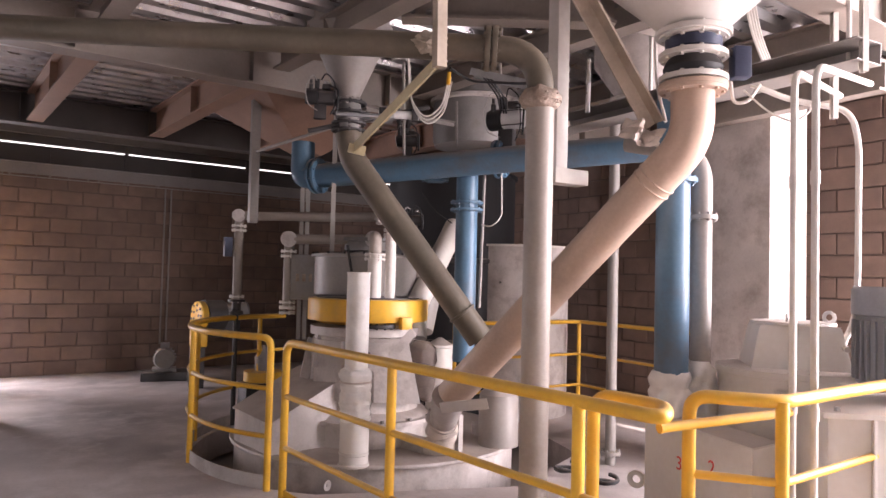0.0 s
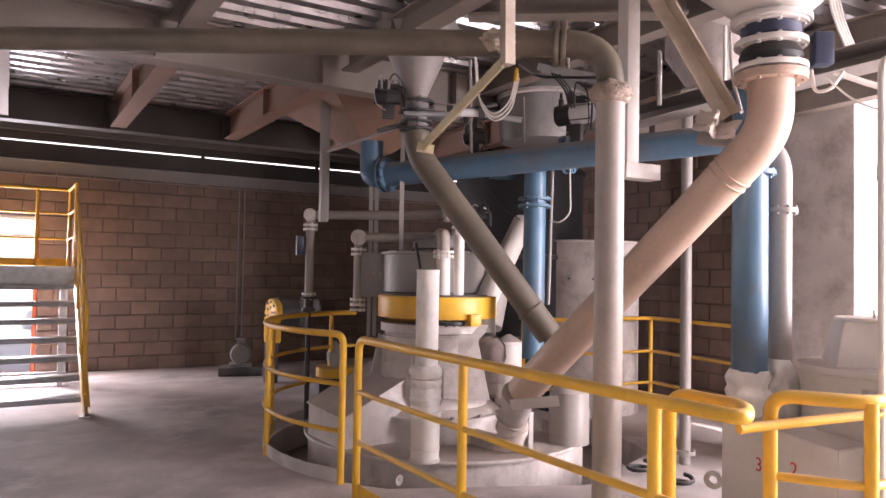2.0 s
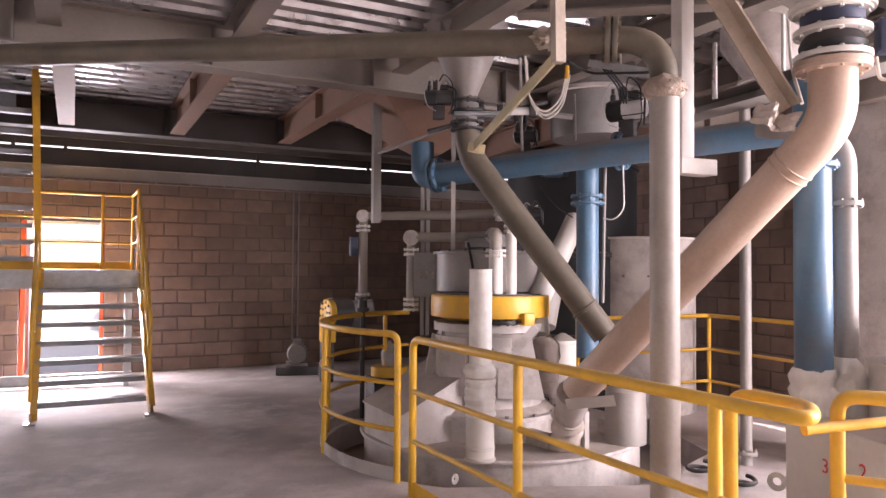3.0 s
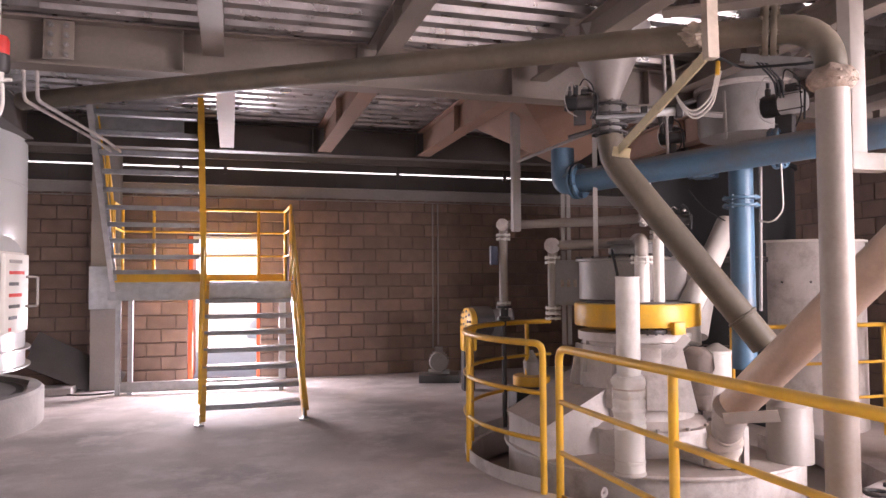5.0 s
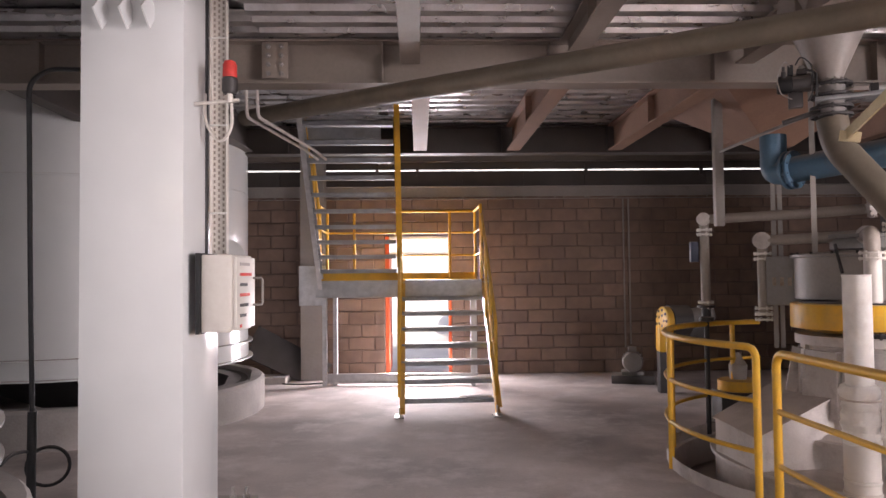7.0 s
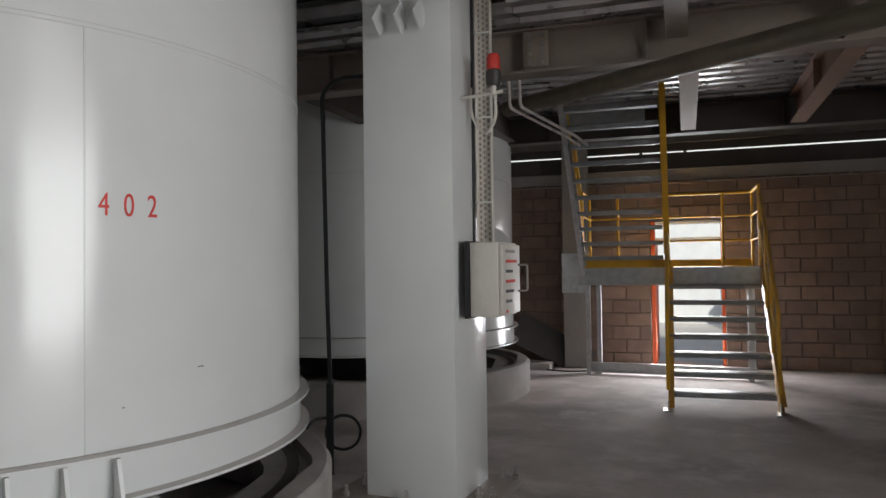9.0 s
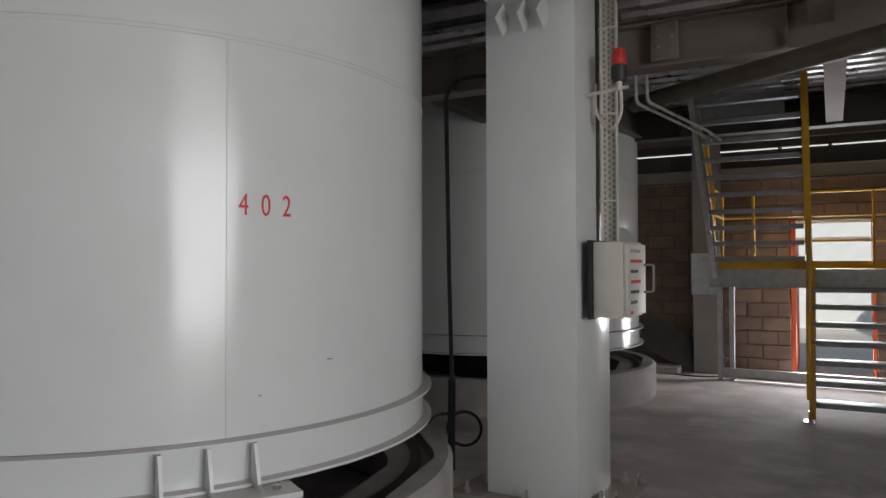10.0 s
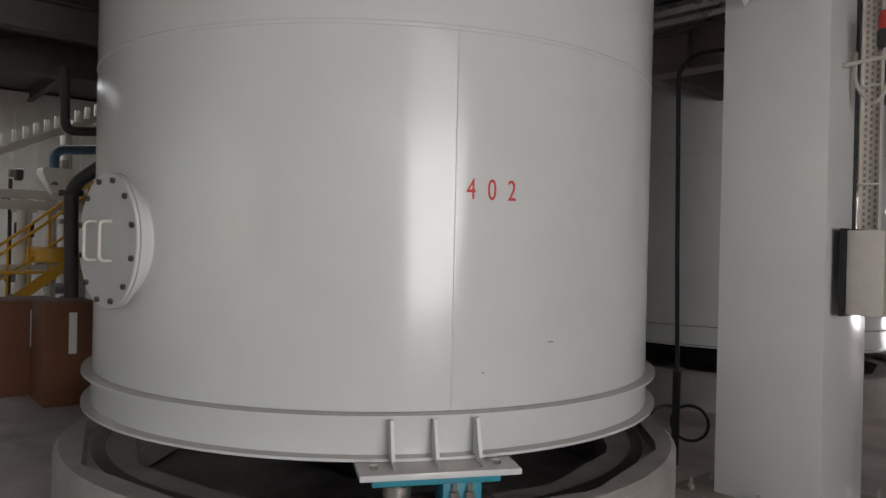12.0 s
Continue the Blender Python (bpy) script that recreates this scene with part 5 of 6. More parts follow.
zk = (-1.247, 4.793, 2.713)[2]
bm = B()
lathe(bm, ((0.042, q.z - 0.11), (0.045, q.z - 0.1), (0.045, q.z - 0.03), (0.034, q.z - 0.005), (0.01, q.z + 0.003)), Matrix.Translation((q.x, q.y, 0)), 24)
part("lens", bm, RED, BE, "red plastic lens")
bm = B()
lathe(bm, ((0.04, zk + 0.06), (0.05, zk + 0.08), (0.05, q.z - 0.12), (0.044, q.z - 0.112)), Matrix.Translation((q.x, q.y, 0)), 24)
part("base", bm, DARK, BE)
bm = B()
rod(bm, (-1.46, q.y, zk), (q.x + 0.06, q.y, zk + 0.02), 0.012, 10)
rod(bm, (q.x, q.y, zk + 0.005), (q.x, q.y, zk + 0.08), 0.02, 10)
part("bracket", bm, CREAM, BE)
bm = B()
pipe(bm, [(q.x + 0.01, q.y, zk), (q.x + 0.01, q.y + 0.02, zk - 0.16), (q.x - 0.08, q.y + 0.05, zk - 0.26), (-1.43, q.y + 0.1, zk - 0.1), (-1.44, q.y + 0.14, zk + 0.1)], 0.011, 0.08, 10)
part("cable", bm, CREAM, BE)
# bent conduits past the column
for k in (0.0, 0.09):
    bm = B()
    pipe(bm, [Vector((-1.482, 5.932, 3.432)) + Vector((k, 0, 0.1)), Vector((-1.469, 5.937, 2.879)) + Vector((k, 0, 0)), Vector((-1.338, 7.426, 2.868)) + Vector((k, 0, 0)), Vector((-1.338, 7.426, 2.868)) + Vector((k, 0.6, 0))], 0.014, 0.06, 10)
    solid("conduit", bm, POWDER, "cream steel conduit bent under the deck", "conduit", "", "bent conduits")

# dark hose between the silos
HO = thing("hose", (-2.668, 5.055, 0.2), "black hose hanging between the silos with a coiled end", "hose")
h_t, h_b = Vector((-2.705, 5.032, 3.008)), Vector((-2.668, 5.055, 0.2))
bm = B()
pipe(bm, [Vector((-2.432, 5.308, 3.102)), Vector((-2.596, 5.099, 3.053)), Vector((-2.698, 5.036, 2.942)), Vector((-2.68, 5.048, 1.552)), Vector((-2.664, 5.058, 0.677))], 0.017, 0.1, 12)
part("hose_run", bm, BLACK, HO)
part("hose_valve", rod(B(), (-2.664, 5.058, 0.699), (h_b.x, h_b.y, 0.0), 0.03), BLACK, HO)
cc = Vector((-2.581, 5.108, 0.318))
sd = (Vector((-2.468, 5.174, 0.316)) - cc)
bm = B()
pipe(bm, [cc + sd * math.cos(a) + Vector((0, 0, sd.length)) * math.sin(a) for a in [2 * math.pi * k / 24 for k in range(25)]], 0.012, 0.01, 8)
part("coil", bm, BLACK, HO)
bm = B()
pipe(bm, [(-2.765, 4.874, 0.379), (-2.711, 4.91, 0.449), (-2.673, 5.052, 0.438), (-2.656, 5.063, 0.286)], 0.012, 0.06, 8)
part("branch", bm, BLACK, HO)

# ---- by the north wall ----
def small_motor(q, yaw, mat, name, label):
    t = thing(name, (q[0], q[1], 0), label, "motor")
    m = Matrix.Translation((q[0], q[1], 0)) @ Matrix.Rotation(radians(yaw), 4, "Z")
    part("base_block", box(B(), (-0.3, -0.2, 0.0), (0.3, 0.22, 0.12), 0.01, m), DARK, t)
    part("foot", box(B(), (-0.16, -0.13, 0.12), (0.16, 0.13, 0.17), 0.006, m), mat, t)
    ax = m @ Matrix.Translation((0, -0.2, 0.31)) @ Matrix.Rotation(-math.pi / 2, 4, "X")
    body = part("body", lathe(B(), ((0.05, 0.0), (0.13, 0.005), (0.145, 0.03), (0.145, 0.1), (0.135, 0.1), (0.135, 0.33), (0.11, 0.36), (0.03, 0.365)), ax, 28), mat, t)
    for k in range(20):
        a = 2 * math.pi * k / 20
        part("fin", box(B(), (0.13, -0.004, 0.11), (0.155, 0.004, 0.32), 0, ax @ Matrix.Rotation(a, 4, "Z")), mat, body)
    part("terminal_box", box(B(), (-0.06, -0.06, 0.44), (0.06, 0.06, 0.52), 0.008, m), mat, t)
    return t


MQ = (2.67, 10.9, 0.0)
small_motor(MQ, -12, SHADEGREY, "pump_motor", "small dusty grey electric motor on a dark base")
CN = thing("wall_conduit", (MQ[0], 12.0, 0.5), "thin vertical conduits down the block wall", "conduit")
for dx, z0 in ((-0.05, 0.4), (0.04, 0.45)):
    x = (2.847, 12.05, 1.35)[0] + dx
    part("tube", rod(B(), (x, 12.05, z0), (x, 12.05, 2.8), 0.014, 8), GREY, CN)
NORTH += [CN, WCOL]
# orange fan with a perforated guard
FQ = Vector((2.889, 9.822, -0.0))
FN = thing("fan", (FQ.x, FQ.y, 0), "yellow fan with a perforated round guard and dark drive", "fan")
fz = (2.857, 10.017, 0.964)[2]
fm = Matrix.Translation((FQ.x, FQ.y, fz)) @ Matrix.Rotation(radians(-78), 4, "Z") @ Matrix.Rotation(math.pi / 2, 4, "X")
part("guard", lathe(B(), ((0.17, -0.02), (0.185, -0.015), (0.185, 0.06), (0.16, 0.075), (0.03, 0.08)), fm, 28), YELLOW, FN)
for r, n in ((0.07, 5), (0.14, 9)):
    for k in range(n):
        a = 2 * math.pi * k / n
        part("vent_hole", lathe(B(), ((0.018, 0.074), (0.018, 0.084)), fm @ Matrix.Translation((r * math.cos(a), r * math.sin(a), 0)), 8), DARK, FN)
part("casing", lathe(B(), ((0.16, -0.3), (0.2, -0.28), (0.2, -0.02)), fm, 24), DARK, FN)
part("pedestal", box(B(), (FQ.x - 0.08, FQ.y + 0.08, 0), (FQ.x + 0.08, FQ.y + 0.24, fz - 0.1), 0.01), DARK, FN)
part("scroll_case", box(B(), (FQ.x - 0.1, FQ.y + 0.02, fz - 0.42), (FQ.x + 0.1, FQ.y + 0.22, fz - 0.05), 0.03), YELLOW, FN)
part("drive_housing", box(B(), (FQ.x + 0.12, FQ.y + 0.1, fz - 0.3), (FQ.x + 0.55, FQ.y + 0.4, fz + 0.08), 0.04), DARK, FN)
part("drive_cover", lathe(B(), ((0.1, 0), (0.12, 0.01), (0.12, 0.3), (0.09, 0.33)), Matrix.Translation((FQ.x + 0.34, FQ.y + 0.2, fz + 0.02)) @ Matrix.Rotation(radians(80), 4, "Y"), 20), SHADEGREY, FN)
q = Vector((3.012, 7.684, 0.451))
LB = thing("pump_unit", (q.x, q.y, 0), "yellow and grey oil pump unit behind the rail", "pump")
part("tank", box(B(), (q.x - 0.22, q.y - 0.15, 0.0), (q.x + 0.22, q.y + 0.15, q.z - 0.06), 0.01), DARK, LB)
part("tray", lathe(B(), ((0.16, q.z - 0.06), (0.2, q.z - 0.05), (0.2, q.z + 0.05), (0.17, q.z + 0.06)), Matrix.Translation((q.x, q.y, 0)), 24), YELLOW, LB)
part("pump_head", lathe(B(), ((0.08, q.z + 0.06), (0.09, q.z + 0.2), (0.05, q.z + 0.26), (0.02, q.z + 0.32)), Matrix.Translation((q.x, q.y, 0)), 20), GREY, LB)
# leaning steel plates and offcuts
for a, b, w in (((-3.05, 11.7, 0.72), (-1.95, 11.9, 0.08), 0.3), ((-3.1, 11.55, 0.5), (-2.2, 11.75, 0.03), 0.25)):
    bm = B()
    flat(bm, a, b, w, 0.02, (0, 0.4, 1))
    NORTH.append(solid("steel_plate", bm, DARK, "dark steel offcut leaning by the wall", "plate", "", "steel offcuts"))
bm = B()
box(bm, (-3.3, 11.3, 0.0), (-2.5, 11.75, 0.1), 0.01)
NORTH.append(solid("timber", bm, PLINTH, "dusty timber lying on the floor", "timber"))
bm = B()
q = Vector((-1.553, 11.952, 0.0))
box(bm, (q.x - 0.16, q.y - 0.05, 0), (q.x + 0.16, q.y + 0.07, 0.05), 0.006)
NORTH.append(solid("timber", bm, PEACH, "short pale timber block on the floor", "timber"))
bm = B()
pipe(bm, [Vector((-2.762, 11.023, 0.012)), Vector((-2.326, 10.775, 0.012)), Vector((-1.934, 10.836, 0.012)), Vector((-1.75, 11.159, 0.012))], 0.011, 0.3, 8)
solid("floor_cable", bm, BLACK, "black cable lying on the floor", "cable")

# ---- the doorway ----
DR = thing("door_1", (-0.5, 12.15, 0), "open doorway with an orange-red steel frame and a transom", "door", "", "structure")
for x0, x1 in ((DOOR[0] + 0.004, DOOR[0] + 0.07), (DOOR[1] - 0.05, DOOR[1] - 0.004)):
    part("jamb", box(B(), (x0, 12.13, 0), (x1, 12.29, DOOR[2] - 0.005), 0.004), ORANGE, DR)
part("head", box(B(), (DOOR[0] + 0.07, 12.14, DOOR[2] - 0.05), (DOOR[1] - 0.05, 12.28, DOOR[2] - 0.005), 0.004), PAPER, DR)
part("transom", box(B(), (DOOR[0] + 0.07, 12.16, 1.93), (DOOR[1] - 0.05, 12.26, 1.97), 0.004), PAPER, DR)
part("leaf", box(B(), (DOOR[0] + 0.02, 12.3, 0.02), (DOOR[0] + 0.07, 13.25, 1.93), 0.004), ORANGE, DR, "orange-red door leaf standing open")
turned(NORTH + [DR], (3.9, 12.1))
bm = B()
box(bm, (-14, 24, -0.3), (16, 24.3, 9))
solid("yard_wall", bm, PAPER, "white wall across the yard in full sun", "backdrop", "structure")
TK = thing("tanker", (-0.2, 22, -0.3), "pale blue tank standing in the yard", "tank")
part("vessel", lathe(B(), ((0.3, 0), (0.7, 0.2), (0.7, 1.8), (0.3, 2.0)), Matrix.Translation((0.35, 22, -0.3)), 28), BLUE, TK)


# ---- overhead details round the mill ----
def actuator(name, at, yaw, label, s=1.0, body=ALLOY):
    """A pneumatic valve actuator: round end, pale body, fittings and tubes."""
    t = thing(name, at, label, "actuator", "valve actuators")
    m = Matrix.Translation(at) @ Matrix.Rotation(radians(yaw), 4, "Z") @ Matrix.Scale(s, 4)
    ax = m @ Matrix.Rotation(math.pi / 2, 4, "Y")
    part("end_cap", lathe(B(), ((0.05, -0.15), (0.08, -0.145), (0.088, -0.13), (0.088, -0.02), (0.08, -0.015)), ax, 26), BLACK, t)
    part("body", lathe(B(), ((0.08, -0.014), (0.084, -0.01), (0.084, 0.15), (0.07, 0.165), (0.03, 0.17)), ax, 26), body, t)
    for k in range(4):
        a = math.pi / 4 + k * math.pi / 2
        part("tie_rod", rod(B(), m @ Vector((-0.15, 0.078 * math.cos(a), 0.078 * math.sin(a))), m @ Vector((0.165, 0.078 * math.cos(a), 0.078 * math.sin(a))), 0.008 * s, 8), DARK, t)
    part("solenoid", box(B(), (-0.05, -0.03, 0.088), (0.0, 0.03, 0.19), 0.006, m), BLACK, t)
    part("switch_box", box(B(), (0.03, -0.045, 0.086), (0.12, 0.045, 0.14), 0.008, m), DARK, t)
    part("position_knob", lathe(B(), ((0.03, 0), (0.03, 0.02), (0.02, 0.035), (0.005, 0.036)), m @ Matrix.Translation((0.075, 0, 0.141)), 16), CHROME, t)
    part("regulator", lathe(B(), ((0.018, 0), (0.022, 0.01), (0.022, 0.06), (0.014, 0.07), (0.014, 0.11)), m @ Matrix.Translation((-0.09, -0.05, 0.06)), 14), DARK, t)
    part("yoke", box(B(), (-0.05, -0.04, -0.24), (0.08, 0.04, -0.088), 0.006, m), DARK, t)
    for q, r in ((((0.02, -0.04, 0.18), (0.06, -0.1, 0.25), (0.16, -0.1, 0.16), (0.17, -0.09, -0.1), (0.12, -0.08, -0.2)), 0.005), (((-0.03, -0.03, 0.17), (-0.08, -0.12, 0.22), (-0.16, -0.12, 0.05), (-0.12, -0.1, -0.12), (-0.02, -0.06, -0.16)), 0.004), (((0.1, -0.05, 0.12), (0.2, -0.1, 0.08), (0.19, -0.1, -0.16)), 0.008)):
        part("air_tube", pipe(B(), [m @ Vector(p) for p in q], r, 0.05, 8), GREY if r < 0.005 else BLACK, t)
    return t


actuator("valve_actuator", (4.08, 4.94, 2.864), -60, "black and white pneumatic actuator on the blue header")
actuator("valve_actuator", (2.568, 5.289, 2.887), -20, "black pneumatic actuator at the hopper gate valve", 0.7, DARK)
actuator("valve_actuator", (3.776, 5.92, 2.059), -40, "small black actuator on the tee valve", 0.55, DARK)
actuator("valve_actuator", (3.519, 5.606, 2.713), -40, "dark actuator above the header", 0.6, DARK)

# gate valve under the left hopper
GV = thing("gate_valve", (2.788, 5.248, 2.768), "dark gate valve between hopper and chute", "valve")
zt1 = (2.786, 5.249, 2.843)[2]
zt0 = (2.791, 5.247, 2.65)[2]
mgv = Matrix.Translation((da.x, da.y, 0))
for z in (zt0, zt0 + 0.055, zt1 - 0.055, zt1 + 0.02):
    part("valve_plate", flange(B(), (da.x, da.y, z), (da.x, da.y, z + 1), 0.135, 0.016, 8, 0.01), DARK, GV)
part("valve_throat", lathe(B(), ((0.085, zt0), (0.09, zt0 + 0.01), (0.09, zt1 + 0.01), (0.085, zt1 + 0.02)), mgv, 28), SHADEGREY, GV)
part("slide_gate", box(B(), (-0.1, -0.11, zt1 - 0.1), (0.34, 0.11, zt1 - 0.07), 0.004, mgv @ Matrix.Rotation(radians(-25), 4, "Z")), GALV, GV)
cyl = part("gate_cylinder", rod(B(), (da.x + 0.2, da.y - 0.1, zt1 - 0.05), (da.x + 0.48, da.y - 0.24, zt1 - 0.05), 0.032, 16), ALLOY, GV)
for f in (0.1, 0.9):
    c = Vector((da.x + 0.2, da.y - 0.1, zt1 - 0.05)).lerp(Vector((da.x + 0.48, da.y - 0.24, zt1 - 0.05)), f)
    part("end_block", box(B(), (-0.025, -0.045, -0.045), (0.025, 0.045, 0.045), 0.005, Matrix.Translation(c) @ Matrix.Rotation(radians(-27), 4, "Z")), DARK, cyl)
part("cross_arm", rod(B(), (2.498, 5.317, 2.623), (3.372, 4.997, 2.874), 0.018), DARK, GV)

# bellows and valve under the right hopper
BV = thing("butterfly_valve", (pt.x, pt.y, pt.z), "navy butterfly valve with a dark rubber bellows and pale flanges", "valve")
mz = Matrix.Translation((pt.x, pt.y, 0))
z62, z85, z100, z140, z155 = (3.807, 2.85, 2.936)[2], (3.807, 2.849, 2.852)[2], (3.808, 2.849, 2.813)[2], (3.809, 2.848, 2.69)[2], (3.809, 2.848, 2.649)[2]
part("valve_body", lathe(B(), ((0.15, z85), (0.155, z85 + 0.005), (0.155, z62 - 0.02), (0.15, z62 - 0.015)), mz, 32), NAVY, BV)
part("bellows", lathe(B(), ((0.13, z140), (0.15, z140 + 0.025), (0.165, (z140 + z100) / 2), (0.15, z100 - 0.025), (0.13, z100)), mz, 32), BLACK, BV, "dusty black rubber bellows")
for z in (z62, z100 + 0.01, z140, z155):
    part("flange", flange(B(), (pt.x, pt.y, z), (pt.x, pt.y, z + 1), 0.19, 0.03, 10, 0.012), CREAM if z > z155 else PEACH, BV)
VM = Matrix.Translation((3.998, 2.679, 2.781)) @ Matrix.Rotation(radians(-30), 4, "Z")
part("motor_housing", box(B(), (-0.05, -0.045, -0.09), (0.05, 0.045, 0.09), 0.012, VM), NAVY, BV)
part("stem", rod(B(), (3.879, 2.757, 2.865), (3.998, 2.679, 2.82), 0.02), DARK, BV)

# struts and hangers
def strut(a, b, w, mat, label, t=0.012, angle=True, up=(0, 0, 1)):
    tg = thing("strut", b, label, "strut", "struts")
    bm = B()
    flat(bm, a, b, w, t, up)
    part("leg", bm, mat, tg)
    if angle:
        a, b = Vector(a), Vector(b)
        d = (b - a).normalized()
        u = (Vector(up) - d * Vector(up).dot(d)).normalized()
        s = d.cross(u)
        bm = B()
        flat(bm, a + u * w / 2 + s * w / 2, b + u * w / 2 + s * w / 2, w, t, s)
        part("flange", bm, mat, tg)
    return tg


strut((2.389, 3.325, 2.635), (2.442, 4.365, 2.358), 0.06, STRAW, "straw-coloured angle-iron strut with a bolted foot plate")
strut((2.374, 3.264, 3.126), (2.38, 3.26, 2.603), 0.058, BRACE, "beige flat hanger clamped on the conveying pipe", 0.05, False, (1, 0, 0))
bm = B()
bmesh.ops.create_icosphere(bm, subdivisions=4, radius=1)
for v in bm.verts:
    c = v.co.copy()
    v.co = Vector((c.x * 0.085, c.y * 0.05, c.z * 0.05)) * (1 + 0.45 * noise.noise(c * 3.1) + 0.2 * noise.noise(c * 8))
bmesh.ops.transform(bm, verts=bm.verts, matrix=Matrix.Translation((2.395, 3.37, 2.76)) @ Matrix.Rotation(radians(-28), 4, "Z"))
solid("pipe_clamp", bm, BRACE, "lumpy beige filler round the pipe clamp", "clamp")
bm = B()
box(bm, (-0.055, -0.01, -0.03), (0.055, 0.01, 0.03), 0.003, Matrix.Translation((2.455, 4.36, 2.345)) @ Matrix.Rotation(radians(-20), 4, "Z") @ Matrix.Rotation(radians(10), 4, "Y"))
solid("foot_plate", bm, STRAW, "small bolted straw-coloured plate at a strut's foot", "plate")
strut((3.155, 3.177, 3.232), (3.661, 3.024, 2.433), 0.085, BRACE, "beige angle brace from the deck to the chute", 0.012)
strut((4.39, 3.633, 3.291), (4.004, 4.027, 3.486), 0.05, CREAM, "thin cream diagonal brace under the deck")
strut((4.261, 4.059, 3.467), (3.899, 4.638, 3.064), 0.05, BEAM, "thin grey diagonal brace under the deck")
strut((4.398, 3.774, 3.538), (4.263, 4.057, 3.275), 0.05, CREAM, "short cream diagonal brace")
# square hanger beside the big pipe, with its shelf plate
p0, p1 = Vector((3.318, 3.434, 3.016)), Vector((3.322, 3.43, 2.183))
bm = B()
box(bm, (p1.x - 0.045, p1.y - 0.045, p1.z), (p1.x + 0.045, p1.y + 0.045, 3.58), 0.004)
box(bm, (p1.x - 0.06, p1.y - 0.06, p1.z - 0.07), (p1.x + 0.2, p1.y + 0.05, p1.z + 0.02), 0.003, Matrix.Translation((0, 0, 0)))
solid("hanger", bm, CREAM, "cream square steel hanger with a bottom shelf plate", "hanger")
p0, p1 = Vector((2.618, 6.971, 2.994)), Vector((2.659, 6.958, 2.016))
bm = B()
box(bm, (p0.x - 0.04, p0.y - 0.04, p1.z), (p0.x + 0.04, p0.y + 0.04, 3.3), 0.004)
solid("hanger", bm, GREY, "grey square steel hanger over the small pipes", "hanger")
for a, b in (((3.108, 6.146, 2.834), (3.151, 6.127, 1.624)), ((3.22, 7.182, 2.44), (3.266, 7.164, 0.877)), ((3.273, 7.161, 2.443), (3.319, 7.143, 0.878))):
    bm = B()
    channel(bm, (a[0], a[1], b[2]), (a[0], a[1], 3.3), 0.07, 0.04, 0.006, 1, (0.4, 0.9, 0))
    solid("hanger", bm, GREY, "narrow grey steel hanger channel", "hanger", "", "hanger channels")
# slanting handrail-like tube from the hanger to the valve
bm = B()
pipe(bm, [(2.607, 6.87, 2.69), (2.871, 5.704, 2.766), (2.989, 5.319, 2.877)], 0.014, 0.05, 10)
solid("air_tube", bm, GREY, "thin grey air tube slanting to the hopper valve", "tube")
for a, b in (((3.88, 5.387, 3.072), (3.888, 5.381, 2.666)), ((3.336, 5.365, 3.315), (3.502, 5.616, 2.515)), ((4.036, 5.159, 2.42), (4.018, 5.171, 1.291))):
    bm = B()
    rod(bm, a, b, 0.013, 10)
    solid("air_tube", bm, GREY, "thin grey vertical air tube", "tube", "", "air tubes")
bm = B()
rod(bm, (3.659, 3.529, 2.949), (3.658, 3.529, 2.605), 0.016, 12)
solid("steel_rod", bm, CHROME, "bright hanging steel rod", "rod")


def cable(pts, r=0.006, mat=CREAM, label="pale cable hanging in a loose loop"):
    bm = B()
    pipe(bm, pts, r, 0.15, 8)
    return solid("cable", bm, mat, label, "cable", "", "loose cables")


for k in range(3):
    o = Vector((0.02 * k, 0.02 * k, -0.02 * k))
    cable([Vector(p) + o for p in ((2.875, 4.476, 3.055), (2.892, 4.467, 2.762), (2.986, 4.412, 2.621), (3.084, 4.353, 2.71), (3.02, 4.157, 2.89))])
cable([(2.96, 4.076, 2.868), (2.956, 4.079, 2.787)], 0.014, YELLOW, "yellow cable gland on a hanging cable")
cable([(4.031, 4.914, 2.441), (4.038, 4.909, 2.045), (3.973, 4.958, 1.964), (3.963, 5.088, 1.988)])
cable([(3.635, 5.539, 2.274), (3.743, 5.474, 2.106), (3.76, 5.227, 1.997)], 0.005, BLACK, "thin black cable on the blue header")
cable([(4.009, 2.664, 2.627), (4.08, 2.558, 2.491), (4.148, 2.452, 2.426), (4.185, 2.389, 2.475), (4.283, 2.421, 2.573)])
cable([(3.969, 2.719, 2.68), (3.979, 2.706, 2.551), (4.024, 2.642, 2.561), (4.139, 2.651, 2.677)], 0.01)
for k in range(4):
    cable([Vector(p) + Vector((0.03 * k, 0.0, 0.0)) for p in ((4.419, 2.949, 3.359), (4.443, 2.915, 3.104), (4.488, 2.848, 2.883))], 0.009)
cable([(3.94, 3.236, 3.036), (3.946, 3.229, 2.769), (3.831, 3.056, 2.494)], 0.01)
cable([(3.13, 5.917, 1.796), (3.125, 5.809, 1.575)], 0.012, BLACK, "black cable into the mill housing")

